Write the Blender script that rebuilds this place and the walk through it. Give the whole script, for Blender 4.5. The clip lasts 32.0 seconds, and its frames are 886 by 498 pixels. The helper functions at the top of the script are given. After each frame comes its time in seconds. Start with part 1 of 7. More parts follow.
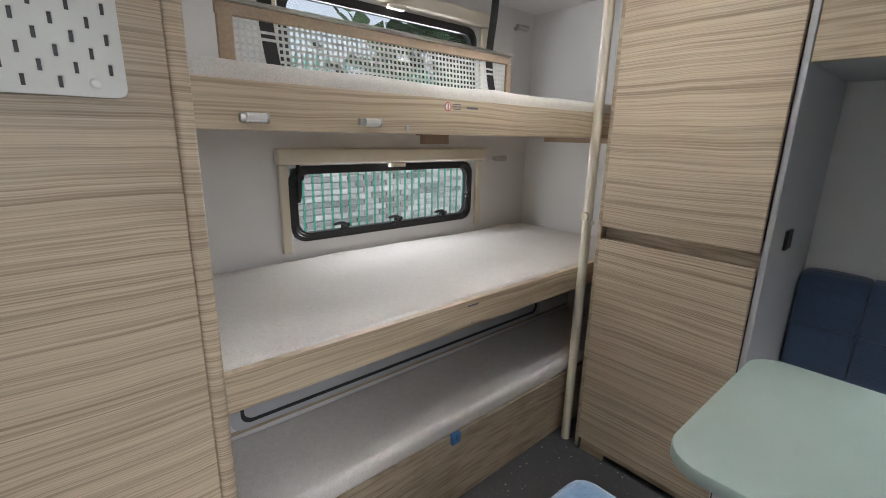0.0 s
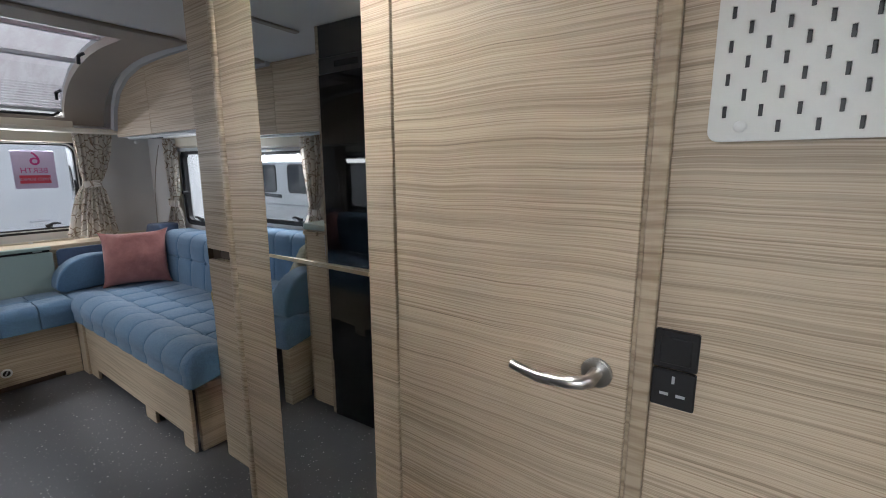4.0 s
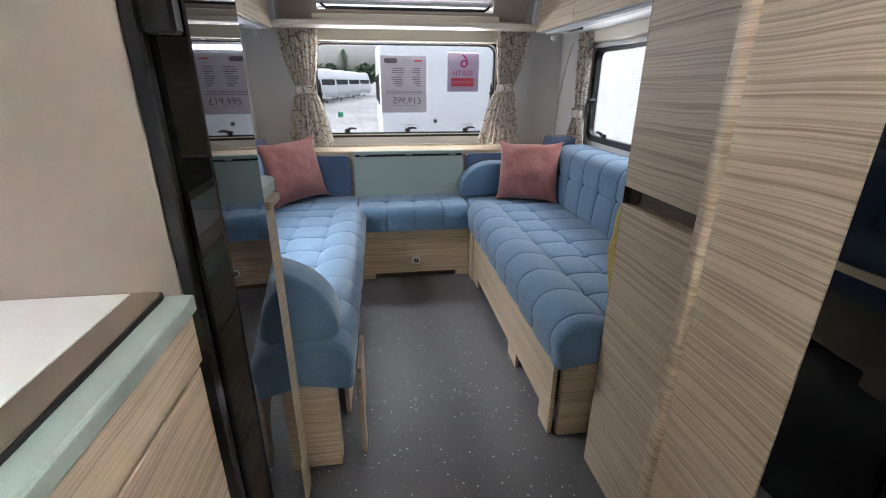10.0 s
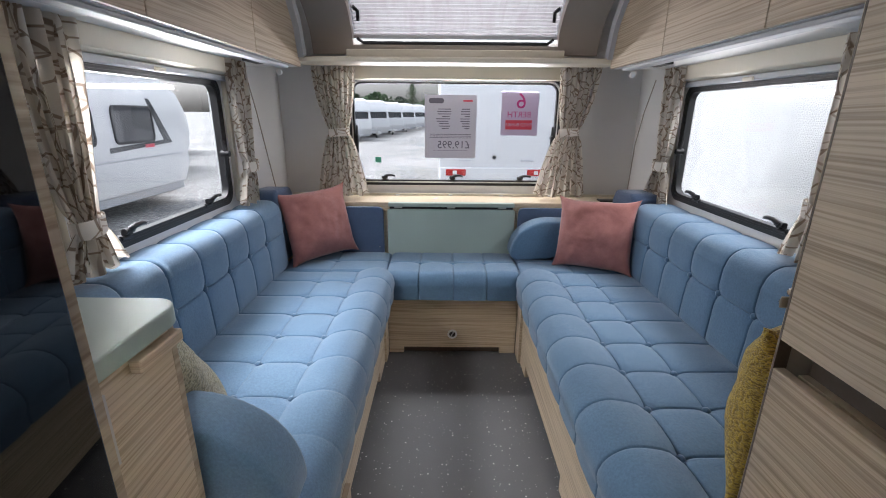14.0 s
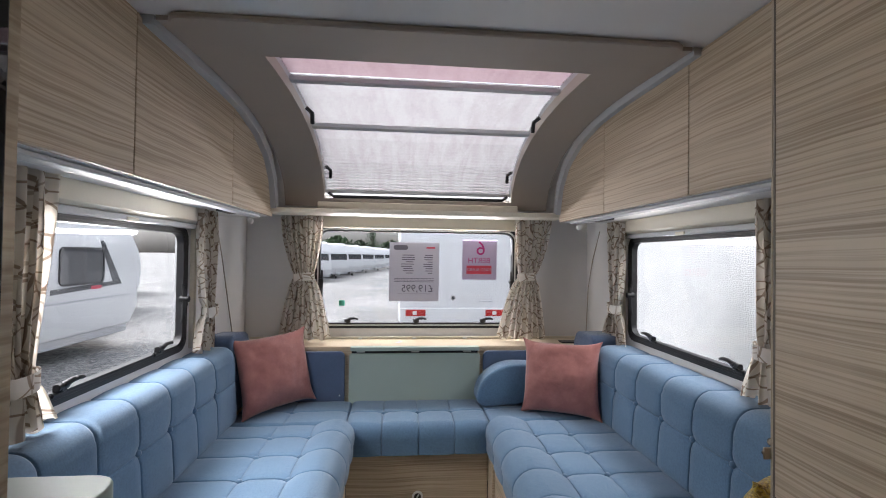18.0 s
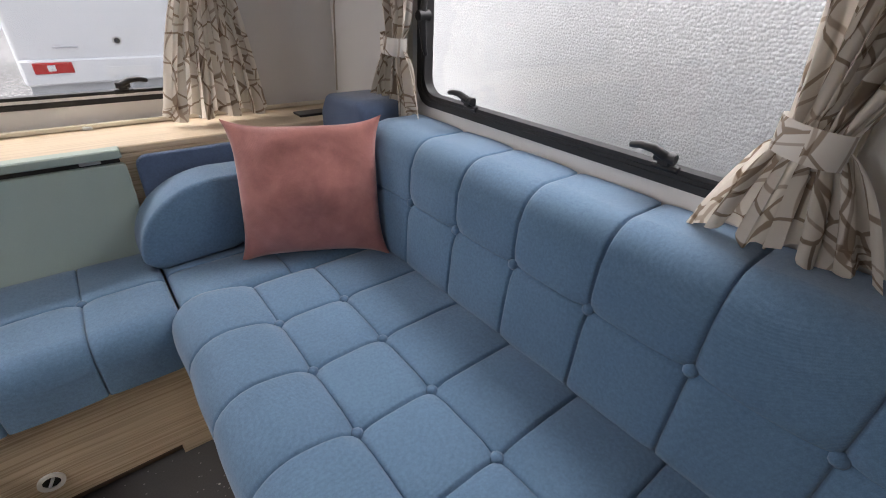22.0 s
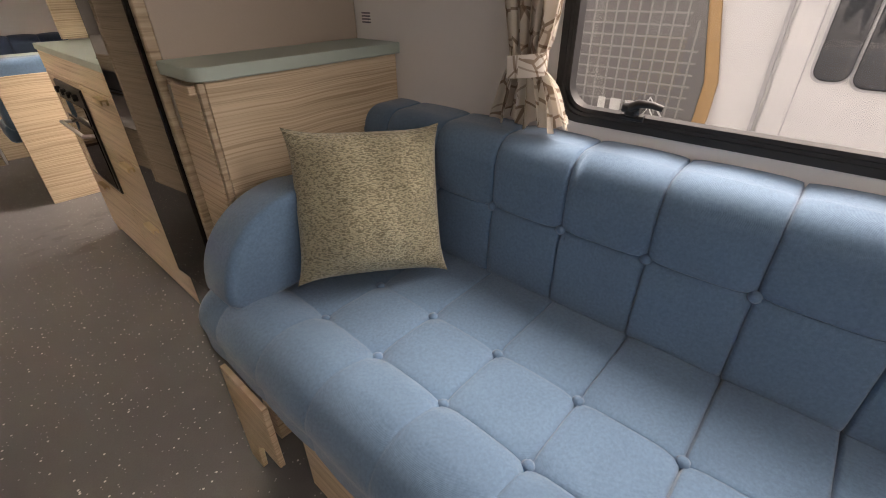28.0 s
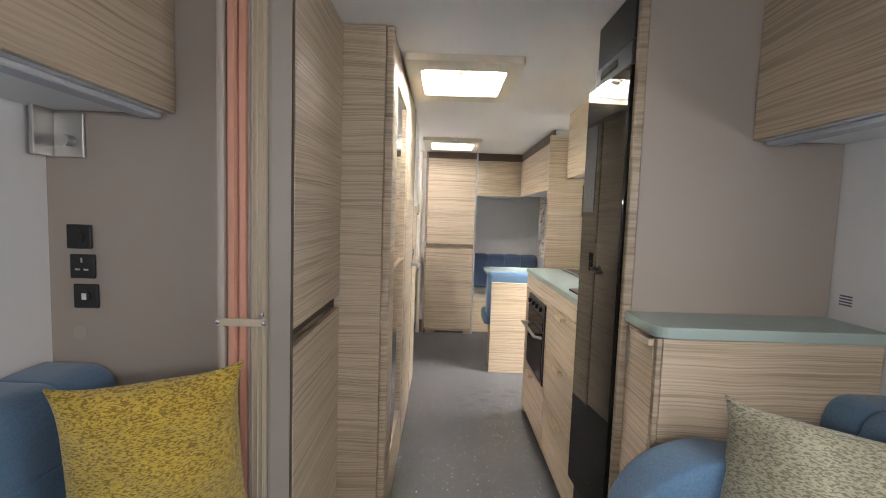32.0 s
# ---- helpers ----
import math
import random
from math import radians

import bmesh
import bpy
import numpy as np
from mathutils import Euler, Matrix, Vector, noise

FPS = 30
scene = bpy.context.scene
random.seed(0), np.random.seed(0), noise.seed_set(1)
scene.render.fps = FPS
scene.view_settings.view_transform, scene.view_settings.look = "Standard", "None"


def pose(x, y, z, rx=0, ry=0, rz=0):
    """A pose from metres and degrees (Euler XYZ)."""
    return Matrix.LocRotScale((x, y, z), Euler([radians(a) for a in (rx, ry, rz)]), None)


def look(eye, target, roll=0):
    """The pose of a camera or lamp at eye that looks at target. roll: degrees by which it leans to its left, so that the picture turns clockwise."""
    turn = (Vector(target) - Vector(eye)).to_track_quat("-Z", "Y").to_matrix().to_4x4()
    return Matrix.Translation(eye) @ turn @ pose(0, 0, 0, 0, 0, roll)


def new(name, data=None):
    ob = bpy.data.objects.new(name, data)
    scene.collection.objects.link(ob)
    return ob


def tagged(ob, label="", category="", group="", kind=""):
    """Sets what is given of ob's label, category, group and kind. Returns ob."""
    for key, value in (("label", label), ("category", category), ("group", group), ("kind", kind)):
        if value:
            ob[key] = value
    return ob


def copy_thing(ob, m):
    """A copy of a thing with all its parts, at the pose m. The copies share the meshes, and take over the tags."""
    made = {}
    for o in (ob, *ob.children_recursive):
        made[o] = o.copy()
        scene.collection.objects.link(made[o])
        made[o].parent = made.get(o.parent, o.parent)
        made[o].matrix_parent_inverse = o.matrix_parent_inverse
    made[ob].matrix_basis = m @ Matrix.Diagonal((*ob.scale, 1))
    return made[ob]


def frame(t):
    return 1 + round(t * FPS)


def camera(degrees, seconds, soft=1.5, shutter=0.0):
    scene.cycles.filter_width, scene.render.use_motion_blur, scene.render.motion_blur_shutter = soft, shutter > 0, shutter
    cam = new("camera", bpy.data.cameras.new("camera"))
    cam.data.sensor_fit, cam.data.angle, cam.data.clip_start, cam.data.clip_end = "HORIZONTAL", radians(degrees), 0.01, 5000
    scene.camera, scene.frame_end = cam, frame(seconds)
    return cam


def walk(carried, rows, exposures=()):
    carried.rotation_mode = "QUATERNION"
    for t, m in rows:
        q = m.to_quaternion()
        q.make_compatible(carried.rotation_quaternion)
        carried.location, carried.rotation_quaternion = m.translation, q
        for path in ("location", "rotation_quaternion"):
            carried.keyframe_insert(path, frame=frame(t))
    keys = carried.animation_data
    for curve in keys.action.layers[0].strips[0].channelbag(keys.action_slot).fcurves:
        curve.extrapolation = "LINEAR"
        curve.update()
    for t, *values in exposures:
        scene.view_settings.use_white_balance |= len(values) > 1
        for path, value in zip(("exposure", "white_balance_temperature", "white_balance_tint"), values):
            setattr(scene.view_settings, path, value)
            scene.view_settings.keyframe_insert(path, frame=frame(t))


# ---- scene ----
cam = camera(90.3, 32.0, 1.0)
PATH = [
    (0, (-0.555, 1.486, 1.245), (0.902, 0.209, 0.748), 1.2),
    (0.5, (-0.528, 1.526, 1.25), (1.22, 0.664, 0.8), 0.3),
    (1, (-0.475, 1.54, 1.259), (1.46, 1.236, 0.856), 0.4),
    (1.5, (-0.453, 1.556, 1.25), (1.497, 1.782, 0.864), -0.7),
    (2, (-0.443, 1.555, 1.243), (1.418, 2.188, 0.873), -0.9),
    (2.5, (-0.442, 1.585, 1.248), (1.334, 2.424, 0.871), -0.9),
    (4.5, (-0.424, 1.673, 1.257), (1.059, 2.972, 0.92), -0.3),
    (5, (-0.43, 1.683, 1.245), (0.856, 3.184, 0.939), -0.8),
    (5.5, (-0.394, 1.652, 1.248), (0.523, 3.403, 0.94), -1.4),
    (6, (-0.364, 1.607, 1.242), (0.095, 3.53, 0.941), -1.9),
    (6.5, (-0.363, 1.572, 1.244), (-0.168, 3.541, 0.955), -2.3),
    (7, (-0.356, 1.559, 1.239), (-0.232, 3.535, 0.958), -2.2),
    (7.5, (-0.343, 1.565, 1.234), (-0.226, 3.542, 0.956), -1.2),
    (8, (-0.332, 1.701, 1.24), (-0.199, 3.671, 0.924), 0.1),
    (8.5, (-0.293, 1.867, 1.244), (-0.117, 3.829, 0.9), 0.1),
    (9, (-0.271, 2.018, 1.23), (-0.046, 3.947, 0.75), 0.4),
    (9.5, (-0.248, 2.25, 1.207), (0.028, 4.141, 0.616), 0.2),
    (10, (-0.193, 2.41, 1.192), (0.066, 4.261, 0.48), 0.2),
    (10.5, (-0.192, 2.581, 1.187), (0.088, 4.396, 0.394), 0.5),
    (11, (-0.168, 2.688, 1.184), (0.113, 4.477, 0.335), 0.7),
    (11.5, (-0.093, 2.79, 1.193), (0.113, 4.574, 0.312), 1.8),
    (12, (-0.042, 2.841, 1.199), (0.077, 4.636, 0.324), 1.9),
    (12.5, (-0.034, 2.86, 1.209), (0.014, 4.666, 0.352), 1.1),
    (13, (-0.043, 2.879, 1.228), (-0.033, 4.725, 0.46), 0.7),
    (13.5, (-0.049, 2.893, 1.239), (-0.049, 4.773, 0.556), 0.7),
    (14, (-0.055, 2.899, 1.249), (-0.054, 4.81, 0.66), 0.5),
    (14.5, (-0.06, 2.899, 1.258), (-0.052, 4.841, 0.778), 0.5),
    (16.5, (-0.08, 2.884, 1.271), (-0.009, 4.875, 1.096), 1.0),
    (17, (-0.085, 2.88, 1.274), (0.008, 4.876, 1.187), 1.1),
    (17.5, (-0.086, 2.874, 1.278), (0.026, 4.871, 1.273), 1.1),
    (18, (-0.09, 2.894, 1.271), (0.093, 4.885, 1.302), 0.8),
    (18.5, (-0.078, 2.956, 1.26), (0.366, 4.904, 1.173), 0.2),
    (19, (-0.043, 3.106, 1.214), (0.76, 4.887, 0.783), 0.9),
    (19.5, (0.029, 3.275, 1.177), (1.017, 4.858, 0.455), -0.2),
    (20, (0.118, 3.392, 1.138), (1.149, 4.807, 0.172), -0.1),
    (20.5, (0.156, 3.58, 1.141), (1.27, 4.879, 0.106), -1.0),
    (21, (0.191, 3.715, 1.14), (1.345, 4.986, 0.114), 0.6),
    (21.5, (0.251, 3.877, 1.145), (1.402, 5.16, 0.13), 0.8),
    (22, (0.299, 4.003, 1.134), (1.407, 5.333, 0.132), 2.6),
    (22.5, (0.316, 4.141, 1.127), (1.378, 5.512, 0.131), 2.9),
    (23, (0.294, 4.303, 1.123), (1.321, 5.722, 0.158), 2.4),
    (23.5, (0.277, 4.409, 1.128), (1.279, 5.854, 0.177), 2.6),
    (24, (0.232, 4.538, 1.092), (1.032, 6.113, 0.155), 3.5),
    (24.5, (0.157, 4.642, 1.068), (0.605, 6.333, 0.098), 6.4),
    (25, (0.057, 4.696, 1.077), (0.0, 6.372, -0.013), 7.7),
    (25.5, (-0.085, 4.743, 1.098), (-0.623, 6.301, -0.036), 5.5),
    (27.5, (-0.153, 4.541, 1.1), (-1.673, 3.887, -0.023), 1.0),
    (28, (-0.086, 4.511, 1.122), (-1.352, 3.36, 0.086), -0.8),
    (28.5, (0.002, 4.487, 1.154), (-0.983, 3.001, 0.247), -0.8),
    (29, (0.08, 4.488, 1.167), (-0.594, 2.795, 0.343), -0.1),
    (29.5, (0.15, 4.499, 1.173), (-0.249, 2.674, 0.458), -0.6),
    (30, (0.132, 4.511, 1.198), (-0.047, 2.6, 0.635), -0.5),
    (30.5, (0.107, 4.521, 1.211), (0.041, 2.57, 0.774), 0.0),
    (31, (0.088, 4.534, 1.221), (0.075, 2.559, 0.903), 0.5),
    (31.5, (0.081, 4.544, 1.226), (0.08, 2.556, 1.008), 1.4),
    (32, (0.076, 4.554, 1.23), (0.076, 2.56, 1.079), 1.9),
]
EXPOSURES = [(0, 1.6, 6100, 10), (2, 1.45, 6000, 10), (4, 1.75, 6000, 10), (7, 1.85, 6100, 11), (10, 2.3, 6100, 11), (12, 2.5, 6100, 12), (14, 2.3, 6200, 12), (17, 2.25, 6300, 13), (19, 2.2, 6400, 13), (20, 2.42, 6450, 14), (21, 2.4, 6500, 15), (22, 2.15, 6600, 15), (23, 2.1, 7000, 17), (24, 2.15, 7200, 17), (25, 2.2, 7200, 17), (26, 2.2, 7400, 18), (28, 1.9, 8000, 21), (29, 2.7, 7400, 18), (30, 2.6, 6800, 15), (32, 2.62, 6450, 12)]
walk(cam, [(t, look(eye, target, roll)) for t, eye, target, roll in PATH], EXPOSURES)

# ---- world, sun and lamps ----
world = bpy.data.worlds.new("overcast_sky")
scene.world = world
world.use_nodes = True
wn = world.node_tree
sky = wn.nodes.new("ShaderNodeTexSky")
sky.sky_type = "NISHITA"
sky.sun_disc = False
sky.sun_elevation = radians(50)
sky.sun_rotation = radians(293)
sky.dust_density = 6.0
sky.air_density = 1.2
sky.ozone_density = 1.0
hsv = wn.nodes.new("ShaderNodeHueSaturation")
hsv.inputs["Saturation"].default_value = 0.25
wn.links.new(sky.outputs[0], hsv.inputs["Color"])
wn.links.new(hsv.outputs[0], wn.nodes["Background"].inputs[0])
wn.nodes["Background"].inputs[1].default_value = 0.105

sun_data = bpy.data.lights.new("sun", "SUN")
sun_data.energy = 0.55
sun_data.angle = radians(25)
sun_data.color = (1.0, 0.97, 0.93)
sun_ob = new("sun", sun_data)
sun_ob.matrix_world = look((-7, 3, 9), (0, 0, 0))


def window_lamp(name, eye, target, width, depth, watts, color=(1.0, 0.98, 0.96), spread=115):
    """Daylight entering through one opening."""
    data = bpy.data.lights.new(name, "AREA")
    data.shape, data.size, data.size_y, data.energy, data.color = "RECTANGLE", width, depth, watts, color
    data.spread = radians(spread)
    ob = new(name, data)
    ob.matrix_world = look(eye, target)
    return ob


# ---- materials ----
def material(name):
    m = bpy.data.materials.new(name)
    m.use_nodes = True
    return m, m.node_tree, m.node_tree.nodes["Principled BSDF"]


def node(nt, kind, **values):
    n = nt.nodes.new(kind)
    for key, value in values.items():
        n.inputs[key.replace("_", " ")].default_value = value
    return n


def coords(nt, scale=(1, 1, 1), jitter=0.0):
    """Object coordinates, scaled; jitter moves the pattern from object to object."""
    tc = nt.nodes.new("ShaderNodeTexCoord")
    mp = nt.nodes.new("ShaderNodeMapping")
    mp.inputs["Scale"].default_value = scale
    nt.links.new(tc.outputs["Object"], mp.inputs["Vector"])
    if jitter:
        info = nt.nodes.new("ShaderNodeObjectInfo")
        mul = nt.nodes.new("ShaderNodeMath")
        mul.operation = "MULTIPLY"
        mul.inputs[1].default_value = jitter
        nt.links.new(info.outputs["Random"], mul.inputs[0])
        nt.links.new(mul.outputs[0], mp.inputs["Location"])
    return mp.outputs["Vector"]


def noise_tex(nt, vec, scale, detail=4.0, rough=0.5, distort=0.0):
    n = node(nt, "ShaderNodeTexNoise", Scale=scale, Detail=detail, Roughness=rough, Distortion=distort)
    nt.links.new(vec, n.inputs["Vector"])
    return n.outputs["Fac"]


def ramp(nt, fac, stops):
    r = nt.nodes.new("ShaderNodeValToRGB")
    els = r.color_ramp.elements
    while len(els) < len(stops):
        els.new(0.5)
    for el, (p, c) in zip(els, stops):
        el.position, el.color = p, (*c, 1) if len(c) == 3 else c
    nt.links.new(fac, r.inputs["Fac"])
    return r.outputs["Color"]


def mix(nt, kind, fac, a, b):
    n = nt.nodes.new("ShaderNodeMix")
    n.data_type, n.blend_type = "RGBA", kind
    for slot, v in ((0, fac), (6, a), (7, b)):
        if isinstance(v, (int, float)):
            n.inputs[slot].default_value = v
        elif isinstance(v, tuple):
            n.inputs[slot].default_value = (*v, 1)
        else:
            nt.links.new(v, n.inputs[slot])
    return n.outputs[2]


def bump(nt, bsdf, height, strength, distance=0.002):
    b = node(nt, "ShaderNodeBump", Strength=strength, Distance=distance)
    nt.links.new(height, b.inputs["Height"])
    nt.links.new(b.outputs[0], bsdf.inputs["Normal"])


def wood(name, stretch, light, mid, dark, rough=0.45, tone=0.08, lines=0.75):
    """Printed ash-oak laminate; stretch: how fast the grain changes along x, y, z."""
    m, nt, p = material(name)
    place = coords(nt, (1, 1, 1), 7.0)
    bend = node(nt, "ShaderNodeTexNoise", Scale=2.3, Detail=2.0)
    nt.links.new(place, bend.inputs["Vector"])
    bent = mix(nt, "ADD", 0.035, place, bend.outputs["Color"])

    def grain(k, along, detail):
        mp = nt.nodes.new("ShaderNodeMapping")
        mp.inputs["Scale"].default_value = tuple(v * k if v > 5 else v * along for v in stretch)
        nt.links.new(bent, mp.inputs["Vector"])
        return noise_tex(nt, mp.outputs["Vector"], 1.0, detail, 0.55)
    base_c = ramp(nt, grain(1.5, 0.7, 4), [(0.30, mid), (0.47, light), (0.60, light), (0.74, mid)])
    col = mix(nt, "MIX", ramp(nt, grain(5.5, 1.0, 2), [(0.36, (lines,) * 3), (0.47, (0, 0, 0))]), base_c, dark)
    fine = grain(11.0, 2.4, 3)
    col = mix(nt, "MULTIPLY", 0.78 if lines > 0.3 else 0.35, col, ramp(nt, fine, [(0.34, (0.60, 0.55, 0.50)), (0.56, (1.08, 1.08, 1.08))]))
    broad = noise_tex(nt, place, 1.4, 2)
    col = mix(nt, "MULTIPLY", 1.0, col, ramp(nt, broad, [(0.3, (1 - tone,) * 3), (0.7, (1, 1, 1))]))
    nt.links.new(col, p.inputs["Base Color"])
    p.inputs["Roughness"].default_value = rough
    p.inputs["Specular IOR Level"].default_value = 0.35
    bump(nt, p, fine, 0.25, 0.001)
    return m


WOOD = wood("ash_laminate", (0.8, 0.8, 40), (0.57, 0.47, 0.35), (0.44, 0.355, 0.256), (0.30, 0.235, 0.167), 0.42, 0.09, 0.62)
WOOD_DOOR = wood("wardrobe_laminate", (0.8, 0.8, 25), (0.56, 0.462, 0.345), (0.475, 0.387, 0.282), (0.35, 0.278, 0.20), 0.42, 0.08, 0.5)
WOOD_PALE = wood("pale_laminate", (0.8, 0.8, 22), (0.58, 0.475, 0.345), (0.51, 0.412, 0.293), (0.43, 0.345, 0.24), 0.45, 0.06, 0.4)
WOOD_LOCKER = wood("locker_laminate", (2.0, 0.7, 15), (0.50, 0.41, 0.30), (0.44, 0.355, 0.26), (0.37, 0.295, 0.21), 0.45, 0.05, 0.5)
WOOD_SHELF = wood("shelf_laminate", (1.0, 16, 16), (0.60, 0.49, 0.355), (0.54, 0.435, 0.31), (0.51, 0.41, 0.29), 0.4, 0.05, 0.2)
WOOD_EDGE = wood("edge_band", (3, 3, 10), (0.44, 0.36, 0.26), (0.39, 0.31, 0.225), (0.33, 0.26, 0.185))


def paint(name, color, rough=0.6, speck=0.05, grain=220.0, strength=0.15, metal=0.0, patch=1.7, coat=0.0):
    """A plain coated surface with faint mottling and fine relief."""
    m, nt, p = material(name)
    vec = coords(nt, (1, 1, 1), 3.0)
    broad = noise_tex(nt, vec, patch, 4, 0.6)
    fine = noise_tex(nt, vec, grain, 3, 0.6)
    col = ramp(nt, broad, [(0.3, tuple(c * (1 - speck) for c in color)), (0.7, color)])
    col = mix(nt, "MULTIPLY", 0.35, col, ramp(nt, fine, [(0.3, (1 - speck * 2,) * 3), (0.7, (1, 1, 1))]))
    nt.links.new(col, p.inputs["Base Color"])
    p.inputs["Roughness"].default_value = rough
    p.inputs["Metallic"].default_value = metal
    p.inputs["Coat Weight"].default_value = coat
    bump(nt, p, fine, strength, 0.0006)
    return m


WALL = paint("wall_lining", (0.74, 0.73, 0.72), 0.65, 0.04, 500, 0.25)
CEIL = paint("ceiling_lining", (0.80, 0.79, 0.775), 0.7, 0.04, 400, 0.2)
TAUPE = paint("taupe_lining", (0.39, 0.335, 0.285), 0.55, 0.05, 350, 0.2)
TAUPE_TRIM = paint("taupe_trim", (0.42, 0.37, 0.32), 0.5, 0.04, 300, 0.1)
GREY_TRIM = paint("grey_trim", (0.50, 0.51, 0.53), 0.5, 0.04, 300, 0.1)
GREY_POST = paint("grey_post", (0.31, 0.272, 0.236), 0.5, 0.04, 300, 0.1)
CREAM = paint("cream_plastic", (0.70, 0.64, 0.52), 0.45, 0.05, 200, 0.1)
CREAM_TAUPE = paint("beige_plastic", (0.50, 0.42, 0.31), 0.45, 0.05, 200, 0.1)
SAGE = paint("sage_worktop", (0.36, 0.44, 0.40), 0.42, 0.05, 420, 0.15)
SAGE_PANEL = paint("sage_panel", (0.32, 0.385, 0.345), 0.5, 0.05, 420, 0.15)
WHITE = paint("white_plastic", (0.78, 0.78, 0.765), 0.4, 0.04, 300, 0.08)
WHITE_STEEL = paint("white_coated_steel", (0.72, 0.72, 0.69), 0.45, 0.03, 300, 0.1)
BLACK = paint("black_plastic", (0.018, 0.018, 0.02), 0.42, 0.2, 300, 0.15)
# dark brown with the shade of recesses, insides and gaps put into the colour
RECESS_SHADE = paint("recess_shade", (0.12, 0.09, 0.065), 0.7, 0.2, 120, 0.15)
RUBBER = paint("window_rubber", (0.022, 0.022, 0.024), 0.5, 0.2, 300, 0.15)
BLACK_GLOSS = paint("black_gloss", (0.006, 0.006, 0.0065), 0.02, 0.1, 20, 0.0, 0.0, 1.5, 0.0)
CHROME = paint("chrome", (0.82, 0.82, 0.82), 0.12, 0.03, 100, 0.03, 1.0)
STEEL = paint("brushed_steel", (0.55, 0.54, 0.52), 0.32, 0.08, 400, 0.15, 1.0)
BRASS = paint("pale_gold_metal", (0.72, 0.60, 0.40), 0.32, 0.05, 300, 0.05, 1.0)
BRONZE = paint("bronze_frame", (0.28, 0.23, 0.18), 0.4, 0.1, 300, 0.1, 0.6)
COPPER = paint("copper_blind", (0.58, 0.30, 0.21), 0.6, 0.08, 90, 0.3)
GRP = paint("white_bodywork", (0.80, 0.81, 0.82), 0.25, 0.05, 60, 0.05, 0.0, 0.8, 0.4)
TYRE = paint("tyre", (0.03, 0.03, 0.032), 0.8, 0.3, 120, 0.3)
RED_LAMP = paint("red_lamp", (0.55, 0.02, 0.02), 0.2, 0.2, 120, 0.3, 0, 1.5, 0.5)
RED = paint("red_print", (0.62, 0.06, 0.10), 0.6, 0.05, 200, 0.0)
MAGENTA = paint("magenta_print", (0.45, 0.03, 0.18), 0.6, 0.05, 200, 0.0)
INK = paint("grey_ink", (0.14, 0.13, 0.17), 0.7, 0.1, 200, 0.0)
YELLOW = paint("yellow_print", (0.82, 0.66, 0.03), 0.6, 0.04, 200, 0.0)
GREEN_TAG = paint("green_sticker", (0.10, 0.52, 0.33), 0.6, 0.04, 200, 0.0)
BLUE_TAG = paint("blue_clip", (0.05, 0.19, 0.50), 0.5, 0.08, 200, 0.1)
DARK_WINDOW = paint("tinted_pane", (0.055, 0.06, 0.07), 0.08, 0.2, 10, 0.0, 0, 1.5, 0.4)
TAN = paint("tan_edging", (0.52, 0.33, 0.16), 0.6, 0.1, 200, 0.1)
TINTED_GREY = paint("tinted_grey_panel", (0.22, 0.215, 0.215), 0.3, 0.15, 12, 0.0, 0, 0.6, 0.3)
LATTICE = paint("pale_lattice", (0.35, 0.345, 0.34), 0.6, 0.05, 200, 0.0)
FENCE_GREEN = paint("green_fence_paint", (0.05, 0.30, 0.20), 0.45, 0.15, 60, 0.15)
ORANGE = paint("orange_lens", (0.75, 0.25, 0.03), 0.3, 0.1, 60, 0.1)


def paper(name, color):
    """Printed paper that daylight shines through."""
    m, nt, p = material(name)
    tr = node(nt, "ShaderNodeBsdfTranslucent")
    fib = noise_tex(nt, coords(nt), 90, 4, 0.6)
    col = ramp(nt, fib, [(0.3, tuple(c * 0.93 for c in color)), (0.7, color)])
    nt.links.new(col, p.inputs["Base Color"])
    nt.links.new(col, tr.inputs["Color"])
    p.inputs["Roughness"].default_value = 0.8
    mx = node(nt, "ShaderNodeMixShader", Fac=0.28)
    nt.links.new(p.outputs[0], mx.inputs[1])
    nt.links.new(tr.outputs[0], mx.inputs[2])
    nt.links.new(mx.outputs[0], nt.nodes["Material Output"].inputs["Surface"])
    return m


PAPER = paper("notice_paper", (0.55, 0.54, 0.60))
PAPER_PINK = paper("poster_paper", (0.52, 0.46, 0.58))
LABEL = paint("clear_label", (0.62, 0.56, 0.49), 0.5, 0.03, 300, 0.0)


